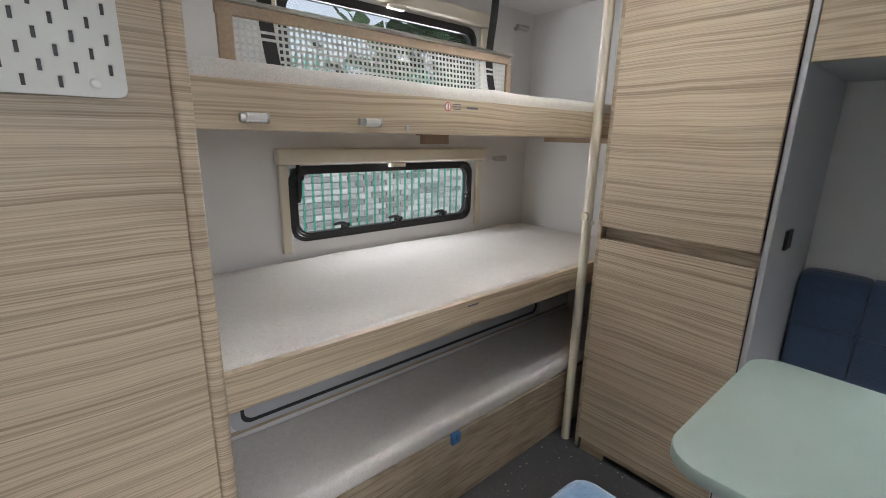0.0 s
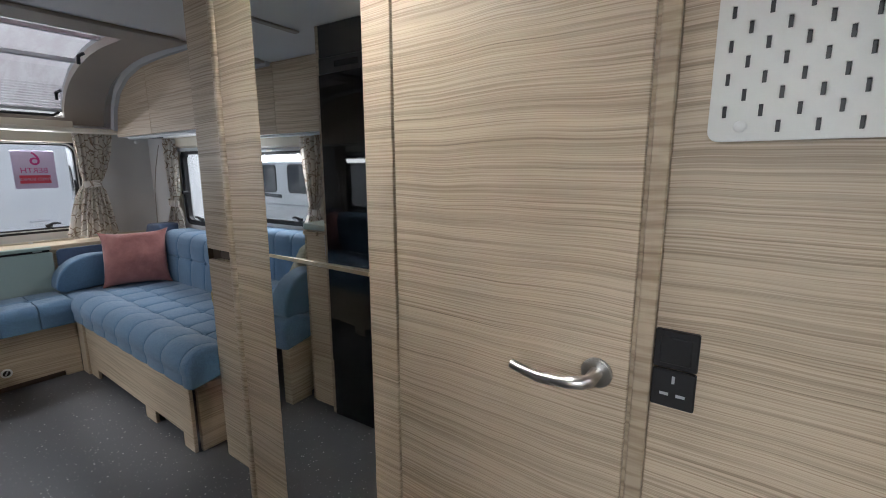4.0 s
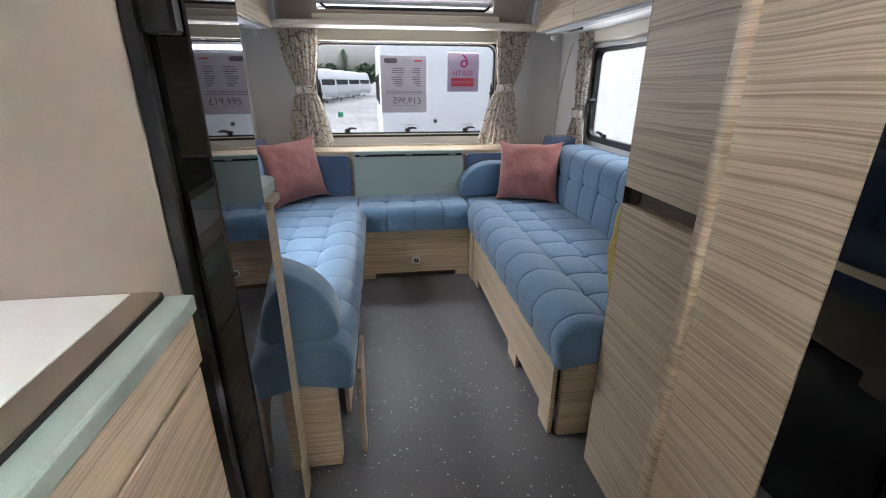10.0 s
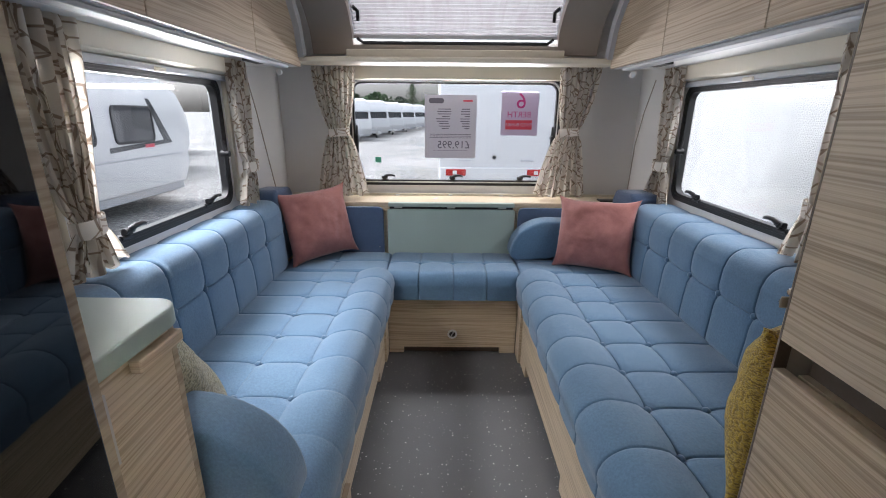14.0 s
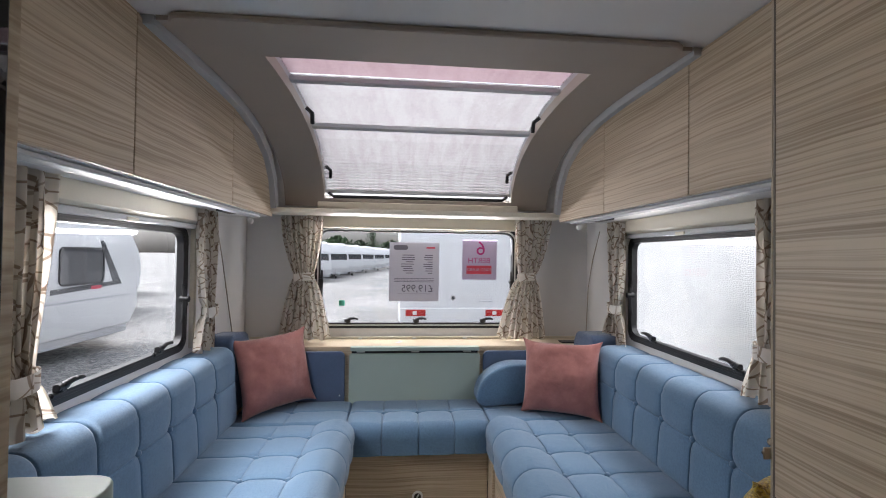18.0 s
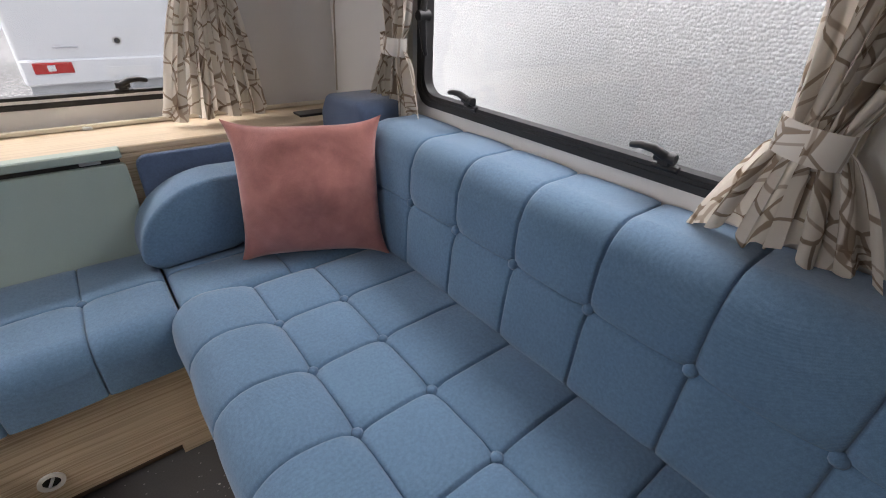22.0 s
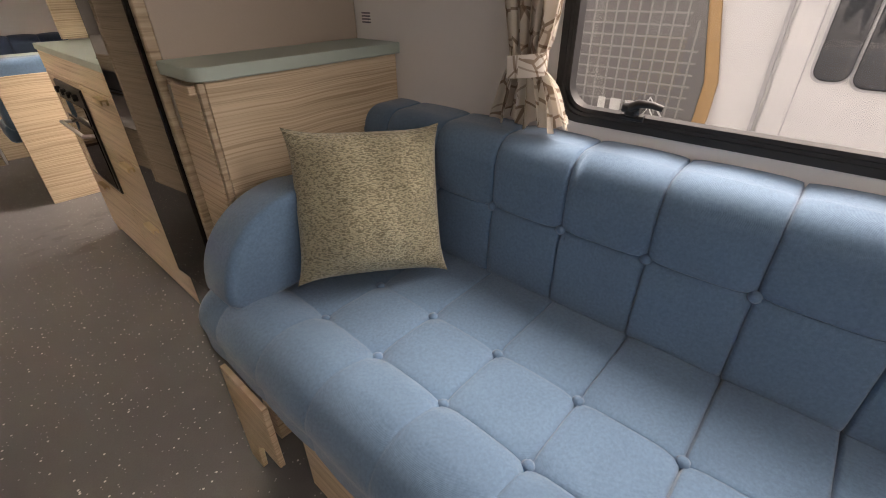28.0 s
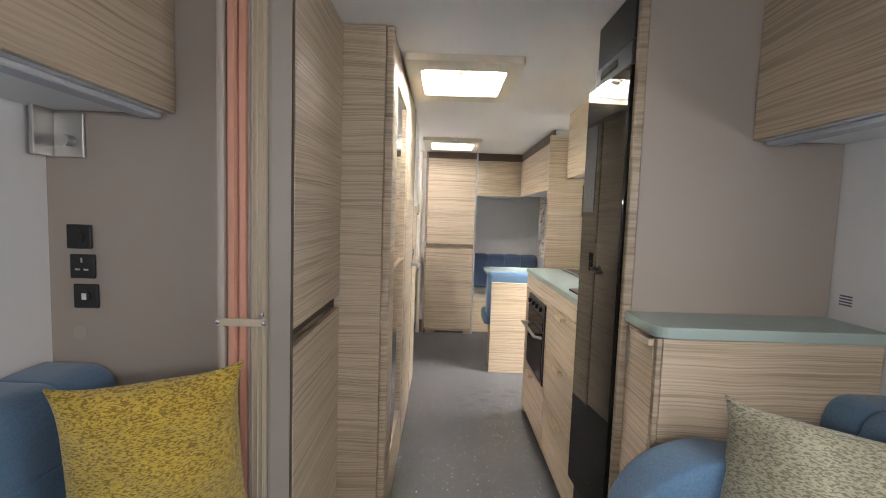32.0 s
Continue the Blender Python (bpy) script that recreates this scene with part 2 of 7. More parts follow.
def cloth(name, color, dark, weave=900.0, rough=0.85, sheen=0.3, strength=0.35, blotch=5.0, deep=0.0008):
    m, nt, p = material(name)
    vec = coords(nt, (1, 1, 1) if deep < 0.001 else (0.55, 1, 1.3), 2.0)
    broad = noise_tex(nt, vec, blotch, 4, 0.6, 0.3)
    fine = noise_tex(nt, vec, weave, 2, 0.5)
    wv = node(nt, "ShaderNodeTexWave", Scale=weave * 0.35, Distortion=1.5, Detail=1.0)
    wv.bands_direction = "DIAGONAL"
    nt.links.new(vec, wv.inputs["Vector"])
    col = ramp(nt, broad, [(0.3, dark), (0.68, color)])
    heather = noise_tex(nt, vec, weave * 0.22, 3, 0.6)
    col = mix(nt, "MULTIPLY", 0.7 if weave > 500 else 0.25, col, ramp(nt, heather, [(0.32, (0.76, 0.78, 0.80)), (0.66, (1.10, 1.09, 1.08))]))
    col = mix(nt, "MULTIPLY", 0.6, col, ramp(nt, fine, [(0.3, (0.70, 0.72, 0.74)), (0.7, (1.0, 1.0, 1.0))]))
    nt.links.new(col, p.inputs["Base Color"])
    p.inputs["Roughness"].default_value = rough
    p.inputs["Sheen Weight"].default_value = sheen
    p.inputs["Sheen Roughness"].default_value = 0.5
    both = mix(nt, "MIX", 0.5, fine, wv.outputs["Fac"])
    if deep > 0.001:
        both = mix(nt, "MIX", 0.6, both, broad)
    bump(nt, p, both, strength, deep)
    return m


BLUE = cloth("blue_upholstery", (0.106, 0.203, 0.320), (0.094, 0.182, 0.292), 700)
BLUE_DARK = cloth("navy_upholstery", (0.075, 0.12, 0.215), (0.065, 0.105, 0.19))
PINK = cloth("dusty_pink_velvet", (0.43, 0.172, 0.148), (0.32, 0.122, 0.108), 420, 0.85, 0.35, 0.5, 16.0)


def chenille(name, light, dark):
    """Ribbed chenille: wavy raised cords with darker furrows."""
    m, nt, p = material(name)
    vec = coords(nt, (1, 1, 1), 3.0)
    mp = nt.nodes.new("ShaderNodeMapping")
    mp.inputs["Scale"].default_value = (0.6, 0.6, 1.5)
    nt.links.new(vec, mp.inputs["Vector"])
    worm = ramp(nt, noise_tex(nt, mp.outputs["Vector"], 235, 1.5, 0.45, 0.6), [(0.41, (0.15, 0.15, 0.15)), (0.61, (1, 1, 1))])
    fluff = noise_tex(nt, vec, 330, 3, 0.6)
    patch = noise_tex(nt, vec, 14, 4, 0.6, 0.4)
    cord = mix(nt, "MIX", 0.3, worm, fluff)
    col = ramp(nt, cord, [(0.22, dark), (0.70, light)])
    col = mix(nt, "MULTIPLY", 1.0, col, ramp(nt, patch, [(0.38, (0.84, 0.84, 0.83)), (0.60, (1, 1, 1))]))
    nt.links.new(col, p.inputs["Base Color"])
    p.inputs["Roughness"].default_value = 0.9
    p.inputs["Sheen Weight"].default_value = 0.3
    bump(nt, p, cord, 0.9, 0.003)
    return m


MUSTARD = chenille("mustard_chenille", (0.62, 0.43, 0.05), (0.24, 0.15, 0.015))
GREEN = chenille("sage_green_chenille", (0.47, 0.44, 0.30), (0.20, 0.19, 0.125))
MATTRESS = cloth("white_mattress_cloth", (0.74, 0.70, 0.66), (0.69, 0.65, 0.61), 260, 0.85, 0.2, 0.5, 3.0)
WEBBING = cloth("white_mesh_webbing", (0.72, 0.72, 0.70), (0.66, 0.66, 0.64), 800, 0.8, 0.1, 0.3)
TAN_BIND = cloth("tan_binding", (0.45, 0.33, 0.23), (0.40, 0.29, 0.20), 700, 0.8, 0.1, 0.3)
STRAP = cloth("black_strap", (0.015, 0.015, 0.016), (0.01, 0.01, 0.01), 600, 0.7, 0.1, 0.4)


def curtain_cloth():
    m, nt, p = material("patterned_curtain")
    vec = nt.nodes.new("ShaderNodeTexCoord").outputs["UV"]
    drift = node(nt, "ShaderNodeTexNoise", Scale=7.0, Detail=0.0)
    nt.links.new(vec, drift.inputs["Vector"])
    wob = mix(nt, "ADD", 0.07, vec, drift.outputs["Color"])
    col = (0.84, 0.80, 0.74)
    for scale, lo, hi, tint in ((15.0, 0.030, 0.046, (0.48, 0.41, 0.35)), (9.5, 0.016, 0.026, (0.66, 0.60, 0.55))):
        v = node(nt, "ShaderNodeTexVoronoi", Scale=scale)
        v.feature = "DISTANCE_TO_EDGE"
        nt.links.new(wob, v.inputs["Vector"])
        col = mix(nt, "MULTIPLY", 1.0, col, ramp(nt, v.outputs["Distance"], [(lo, tint), (hi, (1, 1, 1))]))
    nt.links.new(col, p.inputs["Base Color"])
    p.inputs["Roughness"].default_value = 0.85
    fine = noise_tex(nt, vec, 900, 2)
    bump(nt, p, fine, 0.3, 0.0006)
    tr = node(nt, "ShaderNodeBsdfTranslucent")
    nt.links.new(col, tr.inputs["Color"])
    mx = node(nt, "ShaderNodeMixShader", Fac=0.4)
    nt.links.new(p.outputs[0], mx.inputs[1])
    nt.links.new(tr.outputs[0], mx.inputs[2])
    nt.links.new(mx.outputs[0], nt.nodes["Material Output"].inputs["Surface"])
    return m


CURTAIN = curtain_cloth()


def vinyl():
    m, nt, p = material("speckled_vinyl")
    vec = coords(nt)
    broad = noise_tex(nt, vec, 2.2, 5, 0.65)
    col = ramp(nt, broad, [(0.3, (0.082, 0.082, 0.086)), (0.7, (0.112, 0.112, 0.115))])
    fine = noise_tex(nt, vec, 240, 3)
    col = mix(nt, "MULTIPLY", 0.6, col, ramp(nt, fine, [(0.3, (0.7, 0.7, 0.7)), (0.7, (1, 1, 1))]))
    for scale, size, tint in ((42.0, 0.115, (0.55, 0.53, 0.52)), (70.0, 0.14, (0.30, 0.29, 0.30))):
        v = node(nt, "ShaderNodeTexVoronoi", Scale=scale)
        nt.links.new(vec, v.inputs["Vector"])
        sep = nt.nodes.new("ShaderNodeSeparateColor")
        nt.links.new(v.outputs["Color"], sep.inputs[0])
        on = ramp(nt, v.outputs["Distance"], [(size, (1, 1, 1)), (size + 0.03, (0, 0, 0))])
        pick = ramp(nt, sep.outputs[0], [(0.50, (0, 0, 0)), (0.54, (1, 1, 1))])
        both = mix(nt, "MULTIPLY", 1.0, on, pick)
        col = mix(nt, "MIX", both, col, tint)
    # dried footprints by the entrance
    d = nt.nodes.new("ShaderNodeVectorMath")
    d.operation = "DISTANCE"
    nt.links.new(vec, d.inputs[0])
    d.inputs[1].default_value = (-0.38, 1.72, 0)
    blot = noise_tex(nt, coords(nt, (1, 1.6, 1)), 8.0, 2, 0.4)
    dry = mix(nt, "MULTIPLY", 1.0, ramp(nt, d.outputs["Value"], [(0.20, (1, 1, 1)), (0.42, (0, 0, 0))]),
              ramp(nt, blot, [(0.56, (0, 0, 0)), (0.62, (1, 1, 1))]))
    col = mix(nt, "MIX", mix(nt, "MULTIPLY", 1.0, dry, (0.45, 0.45, 0.45)), col, (0.030, 0.027, 0.026))
    nt.links.new(col, p.inputs["Base Color"])
    rr = ramp(nt, broad, [(0.3, (0.42, 0.42, 0.42)), (0.7, (0.56, 0.56, 0.56))])
    nt.links.new(rr, p.inputs["Roughness"])
    bump(nt, p, fine, 0.25, 0.0008)
    return m


VINYL = vinyl()


def clear_pane(name, tint, rough=0.0, dirt=0.0):
    """Acrylic glazing, modelled as a thin sheet."""
    m, nt, p = material(name)
    nt.nodes.remove(p)
    t = node(nt, "ShaderNodeBsdfTransparent")
    t.inputs["Color"].default_value = (*tint, 1)
    g = node(nt, "ShaderNodeBsdfGlossy", Roughness=0.03)
    lw = node(nt, "ShaderNodeLayerWeight", Blend=0.5)
    fr = ramp(nt, lw.outputs["Facing"], [(0.0, (0.03,) * 3), (0.55, (0.05,) * 3), (0.85, (0.22,) * 3), (1.0, (0.7,) * 3)])
    mx = nt.nodes.new("ShaderNodeMixShader")
    nt.links.new(fr, mx.inputs[0])
    nt.links.new(t.outputs[0], mx.inputs[1])
    nt.links.new(g.outputs[0], mx.inputs[2])
    out = mx.outputs[0]
    if dirt:
        wet = node(nt, "ShaderNodeBsdfDiffuse")
        wet.inputs["Color"].default_value = (0.75, 0.77, 0.80, 1)
        tl = node(nt, "ShaderNodeBsdfTranslucent")
        tl.inputs["Color"].default_value = (0.8, 0.82, 0.85, 1)
        ad = node(nt, "ShaderNodeMixShader", Fac=0.6)
        nt.links.new(wet.outputs[0], ad.inputs[1])
        nt.links.new(tl.outputs[0], ad.inputs[2])
        drops = node(nt, "ShaderNodeTexVoronoi", Scale=120.0)
        nt.links.new(coords(nt), drops.inputs["Vector"])
        sm = noise_tex(nt, coords(nt), 5.0, 4, 0.6)
        spot = mix(nt, "MULTIPLY", 1.0, ramp(nt, drops.outputs["Distance"], [(0.10, (1, 1, 1)), (0.2, (0, 0, 0))]),
                   ramp(nt, sm, [(0.45, (0, 0, 0)), (0.6, (dirt,) * 3)]))
        m2 = nt.nodes.new("ShaderNodeMixShader")
        nt.links.new(spot, m2.inputs[0])
        nt.links.new(out, m2.inputs[1])
        nt.links.new(ad.outputs[0], m2.inputs[2])
        out = m2.outputs[0]
    nt.links.new(out, nt.nodes["Material Output"].inputs["Surface"])
    return m


GLASS = clear_pane("window_acrylic", (0.80, 0.815, 0.83), 0.0, 0.3)
GREY_GLASS = clear_pane("grey_tinted_acrylic", (0.62, 0.625, 0.65), 0.0, 0.3)


def mirror_glass():
    m, nt, p = material("mirror_glass")
    p.inputs["Base Color"].default_value = (0.80, 0.82, 0.82, 1)
    p.inputs["Metallic"].default_value = 1.0
    p.inputs["Roughness"].default_value = 0.015
    return m


MIRROR = mirror_glass()


def translucent(name, color, amount=0.8):
    m, nt, p = material(name)
    tr = node(nt, "ShaderNodeBsdfTranslucent")
    vec = coords(nt)
    fine = noise_tex(nt, vec, 60, 4, 0.6)
    soft = noise_tex(nt, coords(nt, (6, 1.5, 1.5)), 3.0, 4, 0.6, 0.6)
    col = mix(nt, "MULTIPLY", 0.5, ramp(nt, fine, [(0.3, tuple(c * 0.92 for c in color)), (0.7, color)]),
              ramp(nt, soft, [(0.35, (0.75, 0.68, 0.70)), (0.6, (1, 1, 1))]))
    nt.links.new(col, p.inputs["Base Color"])
    nt.links.new(col, tr.inputs["Color"])
    p.inputs["Roughness"].default_value = 0.7
    mx = node(nt, "ShaderNodeMixShader", Fac=amount)
    nt.links.new(p.outputs[0], mx.inputs[1])
    nt.links.new(tr.outputs[0], mx.inputs[2])
    nt.links.new(mx.outputs[0], nt.nodes["Material Output"].inputs["Surface"])
    return m


PLEAT = translucent("pleated_blind_cloth", (0.165, 0.162, 0.166))
PLEAT_PINK = translucent("dark_pink_blind_cloth", (0.15, 0.112, 0.122), 0.7)
DIFFUSER = translucent("opal_acrylic", (0.92, 0.92, 0.90), 0.85)


def gravel():
    m, nt, p = material("wet_gravel")
    vec = coords(nt)
    v = node(nt, "ShaderNodeTexVoronoi", Scale=28.0)
    nt.links.new(vec, v.inputs["Vector"])
    sep = nt.nodes.new("ShaderNodeSeparateColor")
    nt.links.new(v.outputs["Color"], sep.inputs[0])
    col = ramp(nt, sep.outputs[0], [(0.0, (0.14, 0.137, 0.132)), (0.6, (0.33, 0.325, 0.315)), (1.0, (0.52, 0.51, 0.49))])
    broad = noise_tex(nt, vec, 0.35, 5, 0.65)
    col = mix(nt, "MULTIPLY", 1.0, col, ramp(nt, broad, [(0.35, (0.6, 0.6, 0.6)), (0.65, (1, 1, 1))]))
    nt.links.new(col, p.inputs["Base Color"])
    p.inputs["Roughness"].default_value = 0.6
    bump(nt, p, v.outputs["Distance"], 0.6, 0.01)
    return m


GRAVEL = gravel()


def hammered():
    m, nt, p = material("hammered_white_sheet")
    vec = coords(nt)
    v = node(nt, "ShaderNodeTexVoronoi", Scale=88.0, Randomness=0.62)
    v.feature = "F1"
    nt.links.new(vec, v.inputs["Vector"])
    broad = noise_tex(nt, vec, 2.0, 4, 0.6)
    nt.links.new(ramp(nt, broad, [(0.3, (0.45, 0.455, 0.46)), (0.7, (0.49, 0.495, 0.50))]), p.inputs["Base Color"])
    p.inputs["Roughness"].default_value = 0.42
    bump(nt, p, ramp(nt, v.outputs["Distance"], [(0.0, (1, 1, 1)), (0.75, (0, 0, 0))]), 0.75, 0.004)
    return m


HAMMERED = hammered()


def brickwork(name, c):
    m, nt, p = material(name)
    info = nt.nodes.new("ShaderNodeObjectInfo")
    fine = noise_tex(nt, coords(nt, (1, 1, 1), 5.0), 18, 5, 0.7)
    tone = ramp(nt, info.outputs["Random"], [(0.0, tuple(v * 0.55 for v in c)), (0.5, c), (1.0, tuple(min(1, v * 1.6) for v in c))])
    nt.links.new(mix(nt, "MULTIPLY", 0.7, tone, ramp(nt, fine, [(0.3, (0.5, 0.5, 0.5)), (0.7, (1, 1, 1))])), p.inputs["Base Color"])
    p.inputs["Roughness"].default_value = 0.85
    bump(nt, p, fine, 0.5, 0.004)
    return m


BRICK = brickwork("grey_brown_brick", (0.45, 0.42, 0.40))
MORTAR = paint("mortar", (0.66, 0.63, 0.58), 0.9, 0.2, 60, 0.5)
FOLIAGE = brickwork("foliage", (0.035, 0.07, 0.025))
BARK = paint("bark", (0.10, 0.07, 0.05), 0.9, 0.3, 40, 0.6)
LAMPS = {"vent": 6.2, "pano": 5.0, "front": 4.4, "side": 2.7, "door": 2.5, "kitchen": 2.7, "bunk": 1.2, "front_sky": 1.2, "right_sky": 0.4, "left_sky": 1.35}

# ---- building helpers ----
ORIGIN = {}


def link(name, bm, mat, at=(0, 0, 0), smooth=None):
    """One mesh object from a bmesh in world coordinates, with its origin at `at`."""
    me = bpy.data.meshes.new(name)
    bmesh.ops.recalc_face_normals(bm, faces=bm.faces)
    if any(at):
        bmesh.ops.translate(bm, verts=bm.verts, vec=-Vector(at))
    bm.to_mesh(me)
    bm.free()
    me.materials.append(mat)
    if smooth:
        me.shade_smooth()
        me.set_sharp_from_angle(angle=radians(smooth))
    ob = new(name, me)
    ob.location = at
    ORIGIN[ob.name] = Vector(at)
    return ob


def solid(name, bm, mat, label="", category="", group="", kind="", at=(0, 0, 0), smooth=None):
    return tagged(link(name, bm, mat, at, smooth), label, category, group, kind)


def base(name, at, label, category, group="", kind=""):
    ob = new(name)
    ob.location = at
    ORIGIN[ob.name] = Vector(at)
    return tagged(ob, label, category, group, kind)


def part(name, bm, mat, parent, label="", smooth=None):
    """One mesh under a thing or under a part; the bmesh is in world coordinates."""
    o = ORIGIN[parent.name]
    ob = link(name, bm, mat, tuple(o), smooth)
    ob.location = (0, 0, 0)
    ob.parent = parent
    return tagged(ob, label)


def box(x0, y0, z0, x1, y1, z1, bev=0.0, seg=1):
    bm = bmesh.new()
    m = Matrix.Translation(((x0 + x1) / 2, (y0 + y1) / 2, (z0 + z1) / 2)) @ Matrix.Diagonal((abs(x1 - x0), abs(y1 - y0), abs(z1 - z0), 1))
    bmesh.ops.create_cube(bm, size=1.0, matrix=m)
    if bev:
        bmesh.ops.bevel(bm, geom=bm.edges[:], offset=bev, segments=seg, profile=0.5, affect="EDGES")
    return bm


def join(*bms):
    out = bmesh.new()
    for b in bms:
        me = bpy.data.meshes.new("tmp")
        b.to_mesh(me)
        out.from_mesh(me)
        bpy.data.meshes.remove(me)
        b.free()
    return out


def prism(poly, axis, a, b, bev=0.0, seg=1):
    """A polygon in the plane across `axis` (in the order of the two other axes), from a to b."""
    bm = bmesh.new()
    def at(p, v):
        q = list(p)
        q.insert("xyz".index(axis), v)
        return q
    lo = [bm.verts.new(at(p, a)) for p in poly]
    hi = [bm.verts.new(at(p, b)) for p in poly]
    bm.faces.new(lo)
    bm.faces.new(hi)
    n = len(poly)
    for i in range(n):
        bm.faces.new((lo[i], lo[(i + 1) % n], hi[(i + 1) % n], hi[i]))
    bmesh.ops.recalc_face_normals(bm, faces=bm.faces)
    if bev:
        bmesh.ops.bevel(bm, geom=bm.edges[:], offset=bev, segments=seg, profile=0.5, affect="EDGES")
    return bm


def rounded(u0, v0, u1, v1, r, n=6):
    """The outline of a rectangle with round corners."""
    pts = []
    for cu, cv, a0 in ((u1 - r, v1 - r, 0), (u0 + r, v1 - r, 90), (u0 + r, v0 + r, 180), (u1 - r, v0 + r, 270)):
        for i in range(n + 1):
            a = radians(a0 + 90 * i / n)
            pts.append((cu + r * math.cos(a), cv + r * math.sin(a)))
    return pts


def ring(outer, inner, axis, a, b):
    """A frame between two outlines of the same number of points."""
    bm = bmesh.new()
    def at(p, v):
        q = list(p)
        q.insert("xyz".index(axis), v)
        return q
    rows = [[bm.verts.new(at(p, v)) for p in poly] for poly, v in ((outer, a), (outer, b), (inner, b), (inner, a))]
    n = len(outer)
    for r0, r1 in ((0, 1), (1, 2), (2, 3), (3, 0)):
        for i in range(n):
            bm.faces.new((rows[r0][i], rows[r0][(i + 1) % n], rows[r1][(i + 1) % n], rows[r1][i]))
    return bm


def tube(points, r, n=10, caps=True):
    bm = bmesh.new()
    pts = [Vector(p) for p in points]
    rr = r if isinstance(r, (list, tuple)) else [r] * len(pts)
    loops, side = [], None
    for i, p in enumerate(pts):
        d = (pts[min(i + 1, len(pts) - 1)] - pts[max(i - 1, 0)]).normalized()
        if side is None:
            side = d.orthogonal().normalized()
        side = (side - d * side.dot(d)).normalized()
        up = d.cross(side)
        loops.append([bm.verts.new(p + rr[i] * (math.cos(2 * math.pi * k / n) * side + math.sin(2 * math.pi * k / n) * up)) for k in range(n)])
    for a, b in zip(loops, loops[1:]):
        for k in range(n):
            bm.faces.new((a[k], a[(k + 1) % n], b[(k + 1) % n], b[k]))
    if caps:
        bm.faces.new(loops[0])
        bm.faces.new(loops[-1])
    return bm


def arc(c, r, a0, a1, n, u, v):
    """Points on an arc about c in the plane of u and v."""
    c, u, v = Vector(c), Vector(u), Vector(v)
    return [c + r * (math.cos(radians(a0 + (a1 - a0) * i / n)) * u + math.sin(radians(a0 + (a1 - a0) * i / n)) * v) for i in range(n + 1)]


def sheet(fn, nu, nv, closed_u=False, cloth_size=None):
    """A grid surface; fn(i / nu, j / nv) gives a place; cloth_size: its flat width and height, for the weave."""
    verts = [fn(i / nu, j / nv) for i in range(nu + (0 if closed_u else 1)) for j in range(nv + 1)]
    bm = bmesh.new()
    vs = [bm.verts.new(v) for v in verts]
    cols = nu if closed_u else nu + 1
    for i in range(nu):
        for j in range(nv):
            a, b = i * (nv + 1) + j, ((i + 1) % cols) * (nv + 1) + j
            f = bm.faces.new((vs[a], vs[b], vs[b + 1], vs[a + 1]))
            if cloth_size:
                flat = bm.loops.layers.uv.verify()
                for lp, (p, q) in zip(f.loops, ((i, j), (i + 1, j), (i + 1, j + 1), (i, j + 1))):
                    lp[flat].uv = (p / nu * cloth_size[0], (1 - q / nv) * cloth_size[1])
    return bm


def dome(center, normal, r, h, n=10):
    """A covered upholstery button."""
    z = Vector(normal).normalized()
    x = z.orthogonal().normalized()
    y = z.cross(x)
    c = Vector(center)
    bm = bmesh.new()
    rows = []
    for k, (f, g) in enumerate(((1.0, 0.0), (0.94, 0.5), (0.6, 0.88))):
        rows.append([bm.verts.new(c + x * r * f * math.cos(2 * math.pi * i / n) + y * r * f * math.sin(2 * math.pi * i / n) + z * h * g) for i in range(n)])
    top = bm.verts.new(c + z * h)
    for a, b in zip(rows, rows[1:]):
        for i in range(n):
            bm.faces.new((a[i], a[(i + 1) % n], b[(i + 1) % n], b[i]))
    for i in range(n):
        bm.faces.new((rows[-1][i], rows[-1][(i + 1) % n], top))
    return bm


def disc(center, normal, r, h, n=20, bev=0.0):
    z = Vector(normal).normalized()
    m = z.to_track_quat("Z", "Y").to_matrix().to_4x4()
    bm = bmesh.new()
    bmesh.ops.create_cone(bm, cap_ends=True, segments=n, radius1=r, radius2=r, depth=h, matrix=Matrix.Translation(Vector(center) + z * h / 2) @ m)
    if bev:
        bmesh.ops.bevel(bm, geom=[e for e in bm.edges if len(e.link_faces) == 2 and e.calc_face_angle() > 1], offset=bev, segments=2, affect="EDGES")
    return bm


def lettering(name, text, size, m, mat, parent=None, label=""):
    """Printed characters, as a mesh a fraction of a millimetre thick."""
    cu = bpy.data.curves.new(name, "FONT")
    cu.body, cu.size, cu.align_x, cu.align_y, cu.extrude = text, size, "CENTER", "CENTER", 0.0003
    tmp = bpy.data.objects.new(name, cu)
    scene.collection.objects.link(tmp)
    dg = bpy.context.evaluated_depsgraph_get()
    me = bpy.data.meshes.new_from_object(tmp.evaluated_get(dg))
    bpy.data.objects.remove(tmp)
    me.transform(m)
    if parent is not None:
        me.transform(Matrix.Translation(-ORIGIN[parent.name]))
    me.materials.clear()
    me.materials.append(mat)
    ob = new(name, me)
    if parent is not None:
        ob.parent = parent
    return tagged(ob, label)


# ---- shell ----
XL, XR, YB, YF, H, TH = -1.02, 1.09, -0.57, 5.63, 1.88, 0.045


